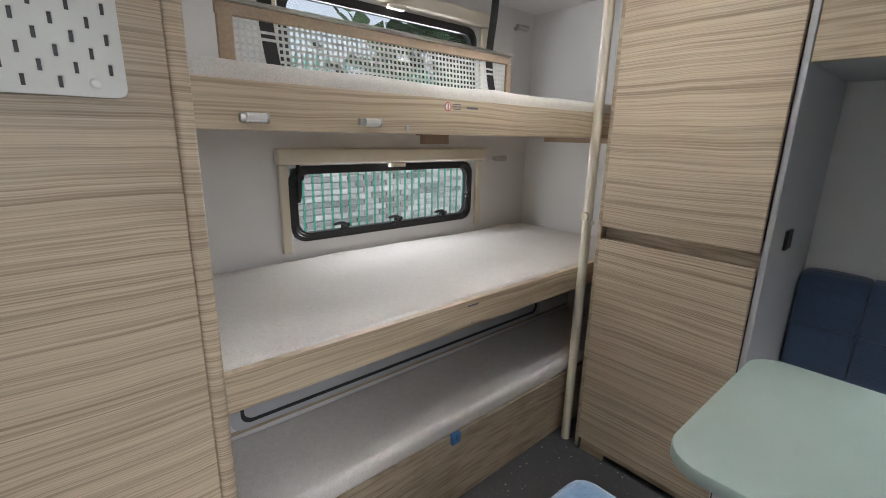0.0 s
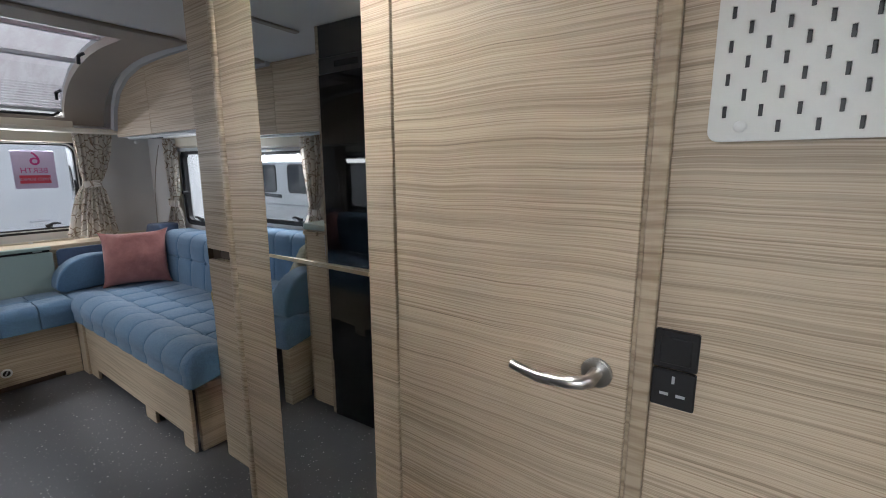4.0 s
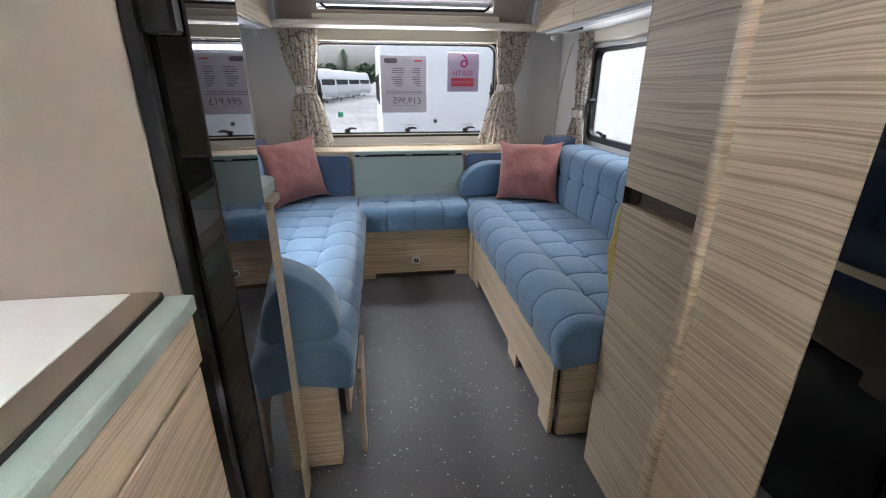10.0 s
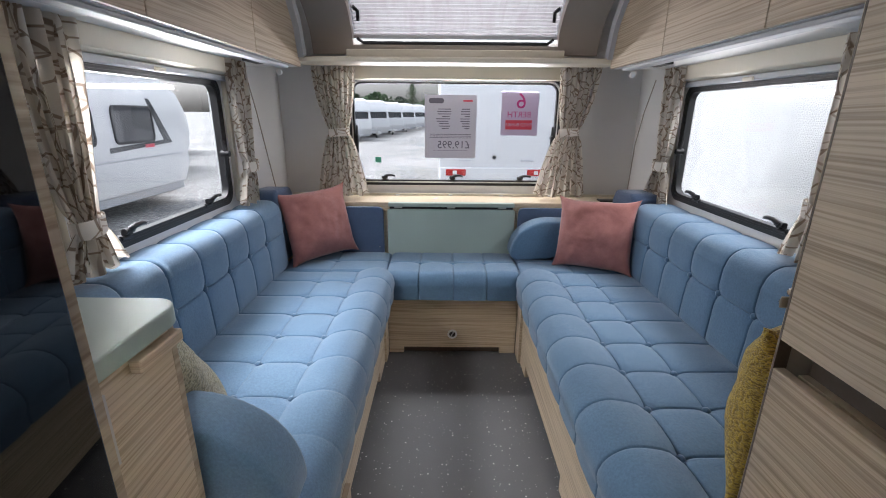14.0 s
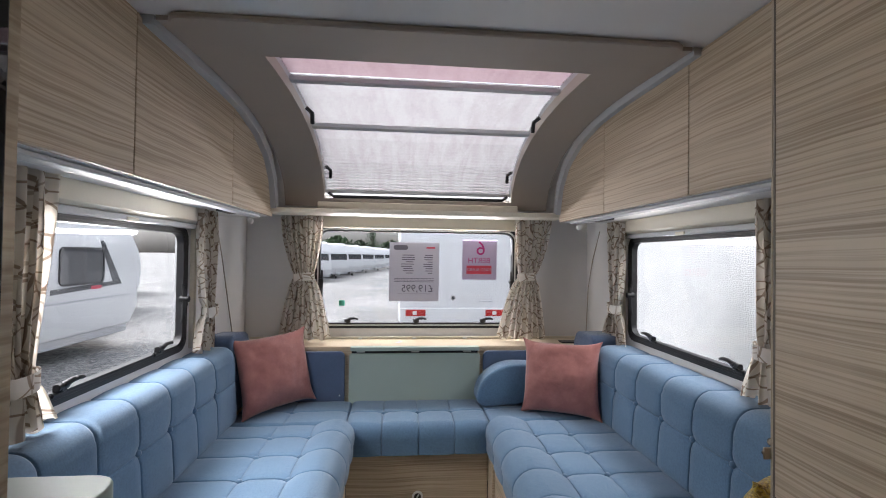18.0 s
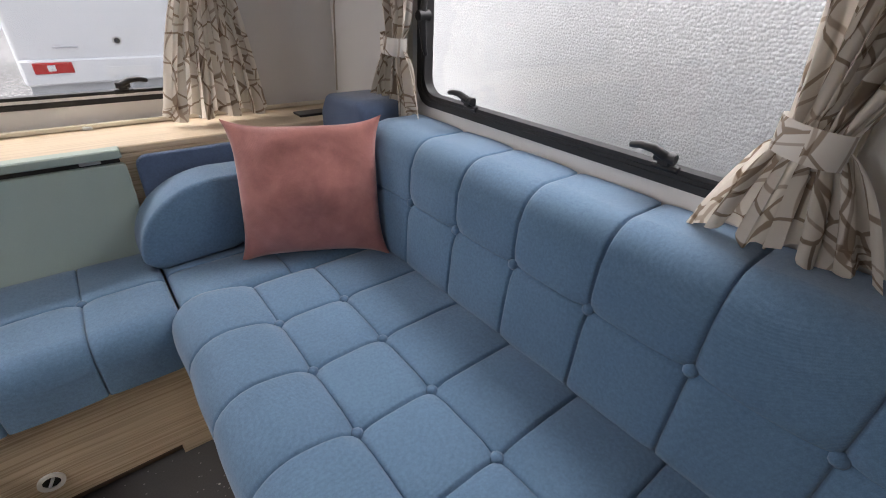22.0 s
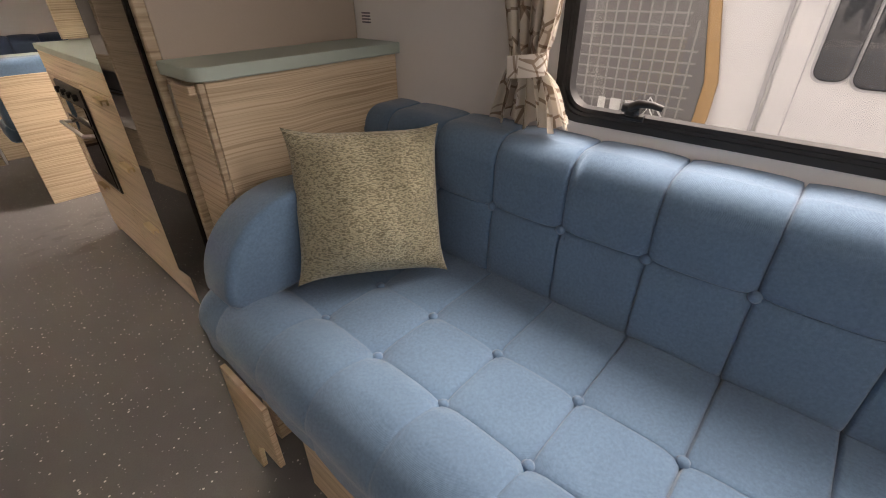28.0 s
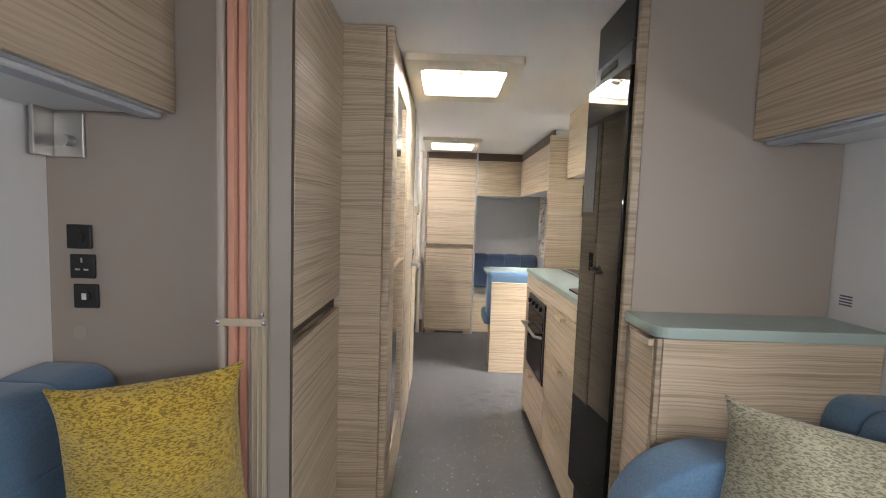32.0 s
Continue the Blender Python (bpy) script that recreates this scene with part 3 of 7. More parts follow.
def wall_with_holes(axis, at, th, u0, u1, v0, v1, holes):
    """An upright wall pierced by rectangular openings (u0, v0, u1, v1)."""
    us = sorted({u0, u1, *[h[0] for h in holes], *[h[2] for h in holes]})
    vs = sorted({v0, v1, *[h[1] for h in holes], *[h[3] for h in holes]})
    bm = bmesh.new()
    for a, b in zip(us, us[1:]):
        for c, d in zip(vs, vs[1:]):
            if any(h[0] - 1e-6 <= a and b <= h[2] + 1e-6 and h[1] - 1e-6 <= c and d <= h[3] + 1e-6 for h in holes):
                continue
            quad = [(a, c), (b, c), (b, d), (a, d)]
            for side in (at, at + th):
                bm.faces.new([bm.verts.new((side, p, q) if axis == "x" else (p, side, q) if axis == "y" else (p, q, side)) for p, q in quad])
    edges = [(p, h) for h in [*holes, (u0, v0, u1, v1)] for p in (((h[0], h[1]), (h[2], h[1])), ((h[2], h[1]), (h[2], h[3])), ((h[2], h[3]), (h[0], h[3])), ((h[0], h[3]), (h[0], h[1])))]
    for ((p, q), (r, s)), _ in edges:
        quad = [(p, q, at), (r, s, at), (r, s, at + th), (p, q, at + th)]
        bm.faces.new([bm.verts.new((w, a, b) if axis == "x" else (a, w, b) if axis == "y" else (a, b, w)) for a, b, w in quad])
    bmesh.ops.remove_doubles(bm, verts=bm.verts, dist=1e-5)
    return bm


WIN_R = (4.17, 0.86, 5.09, 1.375)
WIN_L = (4.02, 0.86, 4.89, 1.375)
WIN_K = (2.30, 0.99, 2.89, 1.42)
WIN_D = (0.02, 0.86, 0.80, 1.40)
WIN_B1 = (-0.13, 0.835, 0.82, 1.115)
WIN_B2 = (-0.13, 1.44, 0.82, 1.735)
WIN_F = (-0.61, 0.83, 0.63, 1.435)
DOOR = (1.18, 0.0, 1.74, 1.76)

solid("wall_right", wall_with_holes("x", XR, TH, YB - TH, YF + TH, -0.05, H, [WIN_R, WIN_B1, WIN_B2]), WALL,
      "white textured lining of the side wall with three windows", "wall", kind="structure")
solid("wall_left", wall_with_holes("x", XL, -TH, YB - TH, YF + TH, -0.05, H, [WIN_L, WIN_K, WIN_D, DOOR]), WALL,
      "white textured lining of the side wall with windows and the entrance", "wall", kind="structure")
solid("wall_rear", box(XL, YB - TH, -0.05, XR, YB, H), WALL, "plain white rear wall behind the bunks and dinette", "wall", kind="structure")
solid("wall_front", wall_with_holes("y", YF, TH, XL, XR, -0.05, 1.53, [WIN_F]), WALL, "grey-white front wall with a wide window", "wall", kind="structure")
solid("floor", box(XL - TH, YB - TH, -0.06, XR + TH, YF + TH, 0.0), VINYL, "dark grey vinyl floor speckled with pale flecks", "floor", kind="structure")
VENT_1, VENT_2 = (-0.18, 2.215, 0.20, 2.615), (-0.165, 0.335, 0.215, 0.715)
SKY_X, SKY_Y0 = 0.52, 4.36
solid("ceiling", wall_with_holes("z", H, 0.04, XL - TH, XR + TH, YB - TH, 4.085, [VENT_1, VENT_2]), CEIL, "white textured ceiling with two roof vents", "ceiling", kind="structure")

# curved front roof: profile in y and z
CURVE = [(4.08, 1.880), (4.36, 1.892), (4.58, 1.894), (4.78, 1.880), (4.96, 1.848), (5.12, 1.800), (5.25, 1.730), (5.335, 1.645), (5.375, 1.54)]
ARCH = [(4.08, 1.876), (4.50, 1.876), (4.72, 1.866), (4.92, 1.825), (5.09, 1.747), (5.18, 1.645), (5.225, 1.508)]


def curve_at(s, line=CURVE):
    """A place on the roof's curve, s from 0 to 1, and the way outwards."""
    f = s * (len(line) - 1)
    i = min(int(f), len(line) - 2)
    p = Vector(line[i]).lerp(Vector(line[i + 1]), f - i)
    def slope(k):
        return (Vector(line[min(k + 1, len(line) - 1)]) - Vector(line[max(k - 1, 0)])).normalized()
    t0 = slope(i).lerp(slope(i + 1), f - i).normalized()
    return p, Vector((-t0.y, t0.x))


def swept(x0, x1, s0, s1, out0, out1, n=22, line=CURVE):
    """A slab that follows the roof's curve between two offsets outwards."""
    bm = bmesh.new()
    rows = []
    for i in range(n + 1):
        p, o = curve_at(s0 + (s1 - s0) * i / n, line)
        a, b = p + o * out0, p + o * out1
        rows.append([bm.verts.new(v) for v in ((x0, a.x, a.y), (x1, a.x, a.y), (x1, b.x, b.y), (x0, b.x, b.y))])
    for r, q in zip(rows, rows[1:]):
        for k in range(4):
            bm.faces.new((r[k], r[(k + 1) % 4], q[(k + 1) % 4], q[k]))
    bm.faces.new(rows[0])
    bm.faces.new(rows[-1])
    return bm


for nm, x0, x1 in (("roof_curve_left", XL - TH, -0.56), ("roof_curve_right", 0.56, XR + TH)):
    solid(nm, swept(x0, x1, 0, 1, 0.03, 0.07), CEIL, "grey-white curved lining where the roof meets the front", "ceiling", kind="structure")
solid("roof_front_edge", box(XL - TH, 5.40, 1.53, XR + TH, YF + TH, 1.60), CEIL, "white lining over the front window", "ceiling", kind="structure")

# ---- panoramic roof window ----
pano = base("panoramic_roof_window", (0, 4.8, 1.8), "large curved roof window with a taupe frame and a drawn pleated blind", "roof window")
for nm, x0, x1, s0, s1 in (("side_frame", -0.73, -SKY_X, 0, 1), ("side_frame", SKY_X, 0.73, 0, 1), ("top_frame", -SKY_X, SKY_X, 0.0, 0.092), ("bottom_frame", -SKY_X, SKY_X, 0.95, 1.0)):
    part(nm, swept(x0, x1, s0, s1, -0.012, 0.03), TAUPE_TRIM, pano, smooth=40)
part("top_lip", prism(rounded(-0.70, 4.05, 0.70, 4.20, 0.04), "z", 1.862, 1.8795, 0.004), TAUPE_TRIM, pano)
for x0, x1 in ((-0.80, -0.735), (0.735, 0.80)):
    part("arc_trim", swept(x0, x1, 0.0, 1.0, -0.02, 0.03, 22, ARCH), GREY_TRIM, pano, "pale grey arched trim beside the frame", 40)
for x in (-SKY_X - 0.006, SKY_X + 0.006):
    part("reveal", swept(x - 0.006, x + 0.006, 0.08, 0.97, 0.03, 0.085), GREY_TRIM, pano)
for s0, s1, mat in ((0.088, 0.25, PLEAT_PINK), (0.25, 0.92, PLEAT)):
    n = int((s1 - s0) * 120)
    def pleat(u, v, s0=s0, s1=s1, n=n):
        p, o = curve_at(s0 + (s1 - s0) * u)
        q = p + o * (0.050 + (0.009 if round(u * n) % 2 else 0.0))
        return (-SKY_X + 2 * SKY_X * v, q.x, q.y)
    part("blind", sheet(pleat, n, 6), mat, pano, "pleated translucent blind")
for s in (0.245, 0.515, 0.912):
    part("blind_bar", swept(-SKY_X, SKY_X, s, s + 0.018, 0.026, 0.044, 2), GREY_TRIM, pano, "slim pale bar across the blind")
def outer_pane(u, v):
    p, o = curve_at(0.07 + 0.92 * u)
    q = p + o * 0.095
    return (-0.54 + 1.08 * v, q.x, q.y)
pane = part("glazing", sheet(outer_pane, 20, 1), GLASS, pano)
pane.visible_shadow = False
for x in (-SKY_X + 0.025, SKY_X - 0.025):
    for s in (0.36, 0.74):
        p, o = curve_at(s)
        part("catch", tube([(x, p.x, p.y - 0.005), (x - 0.02 * (1 if x > 0 else -1), p.x + 0.02, p.y - 0.02), (x - 0.015 * (1 if x > 0 else -1), p.x + 0.05, p.y - 0.055)], 0.009, 8), BLACK, pano)
p, o = curve_at(0.94)
part("gasket", tube([(-SKY_X + 0.02, p.x, p.y + 0.02), (-SKY_X + 0.05, p.x + 0.004, p.y), (SKY_X - 0.05, p.x + 0.004, p.y), (SKY_X - 0.02, p.x, p.y + 0.02)], 0.008, 8), RUBBER, pano)
solid("front_ledge", join(box(-0.80, 5.22, 1.485, 0.80, 5.40, 1.510, 0.006, 2), box(-0.55, 5.31, 1.5105, 0.55, 5.39, 1.555, 0.004)), CREAM,
      "cream ledge between roof window and front window", "ledge", kind="structure")
solid("front_pelmet", box(-0.66, 5.56, 1.43, 0.68, 5.625, 1.50, 0.008, 2), CREAM, "cream cassette of the front roller blind", "blind", kind="structure")

# ---- hinged caravan windows ----
def hinged_window(name, axis, at, out, u0, v0, u1, v1, catches, side_catches, label, r=0.06):
    """A rounded acrylic pane in a black seal, with catches along the bottom; out: +1 or -1, the way outdoors."""
    c = [0, 0, 0]
    ia = "xyz".index(axis)
    c[ia], c[2] = at, v0
    c[1 - ia] = (u0 + u1) / 2
    win = base(name, c, label, "window", kind="structure")
    kitchen = "kitchen" in label
    e = 0.034 if kitchen else 0.022
    def band(nm, d0, d1, w0, w1, mat, lb=""):
        part(nm, ring(rounded(u0 + d0, v0 + d0, u1 - d0, v1 - d0, r), rounded(u0 + d1, v0 + d1, u1 - d1, v1 - d1, r - 0.012), axis, at - out * w0, at + out * w1), mat, win, lb, 40)
    if kitchen:
        band("window_frame", -0.012, 0.024, 0.006, 0.020, RUBBER, "black rubber seal")
        band("inner_seal", 0.0245, 0.036, 0.003, 0.026, RUBBER)
    else:
        band("window_frame", -0.008, 0.007, 0.006, 0.020, RUBBER, "black rubber seal")
        band("frame_strip", 0.0072, 0.0150, 0.0045, 0.022, WHITE if axis == "y" else RUBBER, "pale inner strip" if axis == "y" else "")
        band("inner_seal", 0.0152, 0.024, 0.003, 0.026, RUBBER)
    pane = part("pane", prism(rounded(u0 + 0.01, v0 + 0.01, u1 - 0.01, v1 - 0.01, r), axis, at + out * 0.030, at + out * 0.034), GREY_GLASS if kitchen else GLASS, win)
    pane.visible_shadow = False
    def put(u, w, v):
        q = [0, 0, v]
        q[ia], q[1 - ia] = at - out * w, u
        return Vector(q)
    for u in catches:
        z = v0 + e
        k = part("catch", join(prism([(q.x, q.y) for q in ((put(u - 0.015, -0.004, 0)), (put(u + 0.015, -0.004, 0)), (put(u + 0.011, 0.020, 0)), (put(u - 0.011, 0.020, 0)))], "z", z + 0.004, z + 0.026, 0.003),
                               tube([put(u - 0.018, 0.012, z + 0.019), put(u + 0.018, 0.012, z + 0.019)], 0.0095, 10)), BLACK, win, "black plastic window catch", 40)
        part("lever", tube([put(u, 0.016, z + 0.022), put(u + 0.018, 0.026, z + 0.033), put(u + 0.042, 0.028, z + 0.034), put(u + 0.062, 0.024, z + 0.029)], [0.010, 0.0085, 0.007, 0.006], 8), BLACK, k, smooth=50)
        part("catch_plate", tube([put(u - 0.024, 0.002, z - 0.001), put(u + 0.024, 0.002, z - 0.001)], 0.0075, 8), BLACK, win)
    for u, v in side_catches:
        k = part("stay", tube([put(u, 0.002, v + 0.075), put(u, 0.012, v + 0.030), put(u, 0.014, v - 0.010), put(u, 0.008, v - 0.065), put(u, 0.001, v - 0.085)], [0.006, 0.010, 0.012, 0.008, 0.006], 8), BLACK, win, "black window stay", 40)
        part("stay_knob", tube([put(u, -0.004, v + 0.012), put(u, 0.030, v + 0.012)], [0.015, 0.013], 12), BLACK, k, smooth=40)
    return win


hinged_window("window_front", "y", YF, 1, *WIN_F, (-0.415, 0.0, 0.415), ((-0.575, 1.10), (0.595, 1.10)), "wide front window with black seal and rain on the glass")
hinged_window("window_side_right", "x", XR, 1, *WIN_R, (4.34, 4.865), ((5.062, 1.07),), "lounge side window with a black seal")
hinged_window("window_side_left", "x", XL, -1, *WIN_L, (4.19, 4.68), ((4.86, 1.06),), "lounge side window with a black seal")
hinged_window("window_kitchen", "x", XL, -1, *WIN_K, (2.55,), ((2.86, 1.16),), "kitchen window over the sink with a black seal", 0.05)
hinged_window("window_dinette", "x", XL, -1, *WIN_D, (0.2, 0.6), (), "dinette side window with a black seal")
hinged_window("window_bunk_middle", "x", XR, 1, *WIN_B1, (0.60, 0.33, 0.06), ((0.79, 1.07), (-0.10, 0.95)), "low wide window beside the middle bunk", 0.06)
hinged_window("window_bunk_top", "x", XR, 1, *WIN_B2, (0.60, 0.06), (), "low wide window beside the top bunk", 0.06)

for nm, vent in (("roof_vent_front", VENT_1), ("roof_vent_rear", VENT_2)):
    x0, y0, x1, y1 = vent
    v = base("skylight", ((x0 + x1) / 2, (y0 + y1) / 2, H), "square white roof vent with a glowing opal panel", "roof vent", "roof vents")
    part("vent_frame", ring(rounded(x0 - 0.055, y0 - 0.11, x1 + 0.058, y1 + 0.115, 0.02), rounded(x0 + 0.004, y0 + 0.004, x1 - 0.004, y1 - 0.004, 0.02), "z", H - 0.03, H - 0.001), CREAM, v, "cream plastic frame", 40)
    part("shaft", ring(rounded(x0 - 0.002, y0 - 0.002, x1 + 0.002, y1 + 0.002, 0.02), rounded(x0 + 0.01, y0 + 0.01, x1 - 0.01, y1 - 0.01, 0.02), "z", H + 0.0, H + 0.09), WHITE, v, "", 40)
    part("opal_panel", box(x0 + 0.004, y0 + 0.004, H + 0.05, x1 - 0.004, y1 - 0.004, H + 0.056), DIFFUSER, v, "translucent white dome")
    part("knob", join(disc(((x0 + x1) / 2, (y0 + y1) / 2, H + 0.02), (0, 0, 1), 0.03, 0.03), disc(((x0 + x1) / 2, (y0 + y1) / 2, H + 0.005), (0, 0, 1), 0.014, 0.02)), CREAM, v)
    if vent is VENT_2:
        part("crank", tube([(-0.02, y1 + 0.06, H - 0.03), (-0.02, y1 + 0.06, H - 0.06), (-0.01, y1 + 0.055, H - 0.085)], 0.008, 8), WHITE, v)
    window_lamp(nm + "_daylight", ((x0 + x1) / 2, (y0 + y1) / 2, H + 0.14), ((x0 + x1) / 2, (y0 + y1) / 2, 0), x1 - x0, y1 - y0, LAMPS["vent"] * (0.7 if vent is VENT_2 else 1.1))
window_lamp("panorama_daylight", (0, 4.95, 2.35), (0, 4.75, 1.0), 1.3, 1.2, LAMPS["pano"])
window_lamp("front_daylight", (0, YF + 0.50, 1.95), (0, 4.3, 0.45), 1.4, 0.55, LAMPS["front"])
window_lamp("right_daylight", (XR + 0.40, 4.63, 1.82), (0.1, 4.5, 0.45), 1.0, 0.5, LAMPS["side"])
window_lamp("left_daylight", (XL - 0.40, 4.45, 1.82), (-0.1, 4.4, 0.45), 1.0, 0.5, LAMPS["side"])
window_lamp("entrance_daylight", (XL - 0.5, 1.46, 1.6), (-0.3, 1.5, 0.4), 0.6, 1.0, LAMPS["door"])
window_lamp("kitchen_daylight", (XL - 0.40, 2.6, 1.90), (-0.4, 2.6, 0.75), 0.6, 0.45, LAMPS["kitchen"])
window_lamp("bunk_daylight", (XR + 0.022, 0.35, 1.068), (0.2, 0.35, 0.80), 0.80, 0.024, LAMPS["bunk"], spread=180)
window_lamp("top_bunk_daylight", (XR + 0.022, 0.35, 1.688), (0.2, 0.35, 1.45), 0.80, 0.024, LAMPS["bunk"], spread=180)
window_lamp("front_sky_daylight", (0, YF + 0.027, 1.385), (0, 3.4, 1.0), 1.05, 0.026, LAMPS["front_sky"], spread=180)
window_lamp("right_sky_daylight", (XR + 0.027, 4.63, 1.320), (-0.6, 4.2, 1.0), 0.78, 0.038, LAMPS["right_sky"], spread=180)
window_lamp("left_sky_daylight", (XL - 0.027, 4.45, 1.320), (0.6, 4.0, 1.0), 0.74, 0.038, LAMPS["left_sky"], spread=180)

# ---- lounge ----
def groove(d, w):
    """Depth of a stitched channel at a distance d from it."""
    return math.exp(-(d / w) ** 2)


def padded(name, mat, place, length, seams, profile, cross, at, label, category="cushion", buttons=(), group="", depth=0.009, puff=0.005, roll=0.0, slack=0.0, along=1.0):
    """A tufted cushion: place(u, v, h) gives the world place of the point u along its length and at arc v of the profile,
    lifted by h; seams: lengths at which it is stitched across; cross: arcs of profile stitched along."""
    total = profile[-1]
    soft_end = profile[-2]
    us = sorted({0.0, 0.006, 0.02, length - 0.02, length - 0.006, length,
                 *[s + d for s in seams for d in (-0.03, -0.016, -0.008, -0.0036, 0, 0.0036, 0.008, 0.016, 0.03) if 0 < s + d < length],
                 *[length * i / 60 for i in range(61)]})
    vs = sorted({0.0, 0.004, 0.010, 0.018, total, *profile, *[c + d for c in cross for d in (-0.03, -0.016, -0.008, -0.0036, 0, 0.0036, 0.008, 0.016, 0.03) if 0 < c + d < total], *[total * i / 40 for i in range(41)]})
    marks = [0.0, *seams, length]
    bm = bmesh.new()
    grid = []
    for u in us:
        k = max(i for i in range(len(marks) - 1) if marks[i] <= u + 1e-9)
        f = (u - marks[k]) / max(marks[k + 1] - marks[k], 1e-6)
        row = []
        for v in vs:
            fv = 0.5
            for c0, c1 in zip((0.0, *cross), (*cross, soft_end)):
                if c0 <= v < c1:
                    fv = (v - c0) / (c1 - c0)
            h = puff * math.sin(math.pi * min(max(f, 0), 1)) ** 0.7 * (0.35 + 0.65 * math.sin(math.pi * fv) ** 0.7)
            if cross and v >= cross[-1]:
                h += roll * math.sin(math.pi * min(1, max(0, (v - cross[-1]) / (soft_end - cross[-1])))) ** 0.8
            dv = min([abs(v - c) for c in cross], default=1.0)
            near = max([max(0.0, 1 - abs(u - sm) / 0.0036) for sm in seams], default=0)
            wide = max([groove(u - sm, 0.013) for sm in seams], default=0)
            taut = 1.0 if slack == 0 else min(1.0, max(0.12, (u - 0.1) / slack))
            fade = taut if not roll or v < cross[-1] + 0.02 else 0.38 * taut
            h -= depth * fade * (0.95 * near + 0.22 * wide)
            if cross:
                h -= depth * along * taut * (0.5 * max(0.0, 1 - dv / 0.0036) + 0.3 * groove(dv, 0.014))
            for bu, bv in buttons:
                h -= 0.008 * groove(math.hypot(u - bu, v - bv), 0.024)
            e = min(u, length - u)
            h -= 0.016 * math.exp(-v / 0.009)
            h -= 0.012 * math.exp(-(e / 0.010))
            h += 0.0025 * noise.noise(Vector((u * 9, v * 9, length * 7)))
            row.append(bm.verts.new(place(u, v, h)))
        grid.append(row)
    for a, b in zip(grid, grid[1:]):
        for j in range(len(vs) - 1):
            bm.faces.new((a[j], b[j], b[j + 1], a[j + 1]))
    for row in (grid[0], grid[-1]):
        bm.faces.new(row)
    bm.faces.new([g[0] for g in grid] + [g[-1] for g in reversed(grid)])
    ob = solid(name, bm, mat, label, category, group, at=at, smooth=70)
    for bu, bv in buttons:
        p = Vector(place(bu, bv, -0.0125))
        n = Vector(place(bu, bv, 1.0)) - Vector(place(bu, bv, 0.0))
        part("button", dome(p, n, 0.0118, 0.0125), mat, ob, smooth=60)
    return ob


def seat_profile(top, w, rr, drop):
    """Arc lengths of a seat from its back over the rounded front edge and down."""
    return [0.0, w - rr, w - rr + rr * math.pi / 2, w - rr + rr * math.pi / 2 + drop]


def seat_place(side, x_back, y0, top, w, rr):
    """Seat along y; its front faces the aisle (side: +1 for the seat on +x)."""
    def place(u, v, h):
        if v <= w - rr:
            x, z, nx, nz = v, top, 0, 1
        elif v <= w - rr + rr * math.pi / 2:
            a = (v - (w - rr)) / rr
            x, z, nx, nz = w - rr + rr * math.sin(a), top - rr + rr * math.cos(a), math.sin(a), math.cos(a)
        else:
            x, z, nx, nz = w, top - rr - (v - (w - rr + rr * math.pi / 2)), 1, 0
        return (side * (x_back - (x + nx * h)), y0 + u, z + nz * h)
    return place


TOP, SEATB = 0.478, 0.348
SEG = 0.1795
for side, xb, xf, y0, nm in ((1, 0.915, 0.325, 3.50, "right"), (-1, 0.905, 0.305, 3.50, "left")):
    w, rr = xb - xf, 0.085
    L = 5.015 - y0
    first = 3.574 if side > 0 else 3.609
    seams = [s - y0 for s in [first + SEG * i for i in range(9)] if 0.05 < s - y0 < L - 0.05]
    rows = (xb - 0.677, xb - 0.514) if side > 0 else (xb - 0.647, xb - 0.480)
    prof = seat_profile(TOP, w, rr, TOP - rr - SEATB)
    padded("seat_cushion", BLUE, seat_place(side, xb, y0, TOP, w, rr), L, seams, prof, list(rows), (side * 0.6, (y0 + 5.0) / 2, SEATB),
           "long blue tufted bench cushion with rows of covered buttons", "cushion", [(s, r) for s in seams for r in rows], "lounge seat cushions", puff=0.005 if side > 0 else 0.0035, roll=0.026, slack=0.0 if side > 0 else 0.9, along=1.0 if side > 0 else 0.6)


def back_place(side, x_face, y0, z0, hgt, rr, lean=0.02):
    """Backrest along y, from its foot up its face and over the rounded top."""
    def place(u, v, h):
        face = hgt - rr
        if v <= face:
            x, z, nx, nz = lean * v / hgt, v, -1, 0
        elif v <= face + rr * math.pi / 2:
            a = (v - face) / rr
            x, z, nx, nz = lean + rr - rr * math.cos(a), face + rr * math.sin(a), -math.cos(a), math.sin(a)
        else:
            x, z, nx, nz = lean + rr + (v - face - rr * math.pi / 2), hgt, 0, 1
        return (side * (x_face + x + nx * h), y0 + u, z0 + z + nz * h)
    return place


for side, xf, y0, y1 in ((1, 0.885, 3.435, 5.10), (-1, 0.860, 3.474, 5.10)):
    seams = [s - y0 for s in [(3.952 if side < 0 else 3.953) + 0.1835 * i for i in range(-2, 8)] if 0.08 < s - y0 < y1 - y0 - 0.06]
    hgt, rr = 0.356, 0.070 if side > 0 else 0.058
    prof = [0.0, hgt - rr, hgt - rr + rr * math.pi / 2, hgt - rr + rr * math.pi / 2 + 0.10]
    padded("backrest_cushion", BLUE, back_place(side, xf, y0, 0.468, hgt, rr), y1 - y0, seams, prof, [0.19], (side * 0.98, (y0 + y1) / 2, 0.468),
           "long blue tufted backrest cushion along the wall", "cushion", [(s, 0.19) for s in seams], "lounge backrests", puff=0.003, depth=0.009)

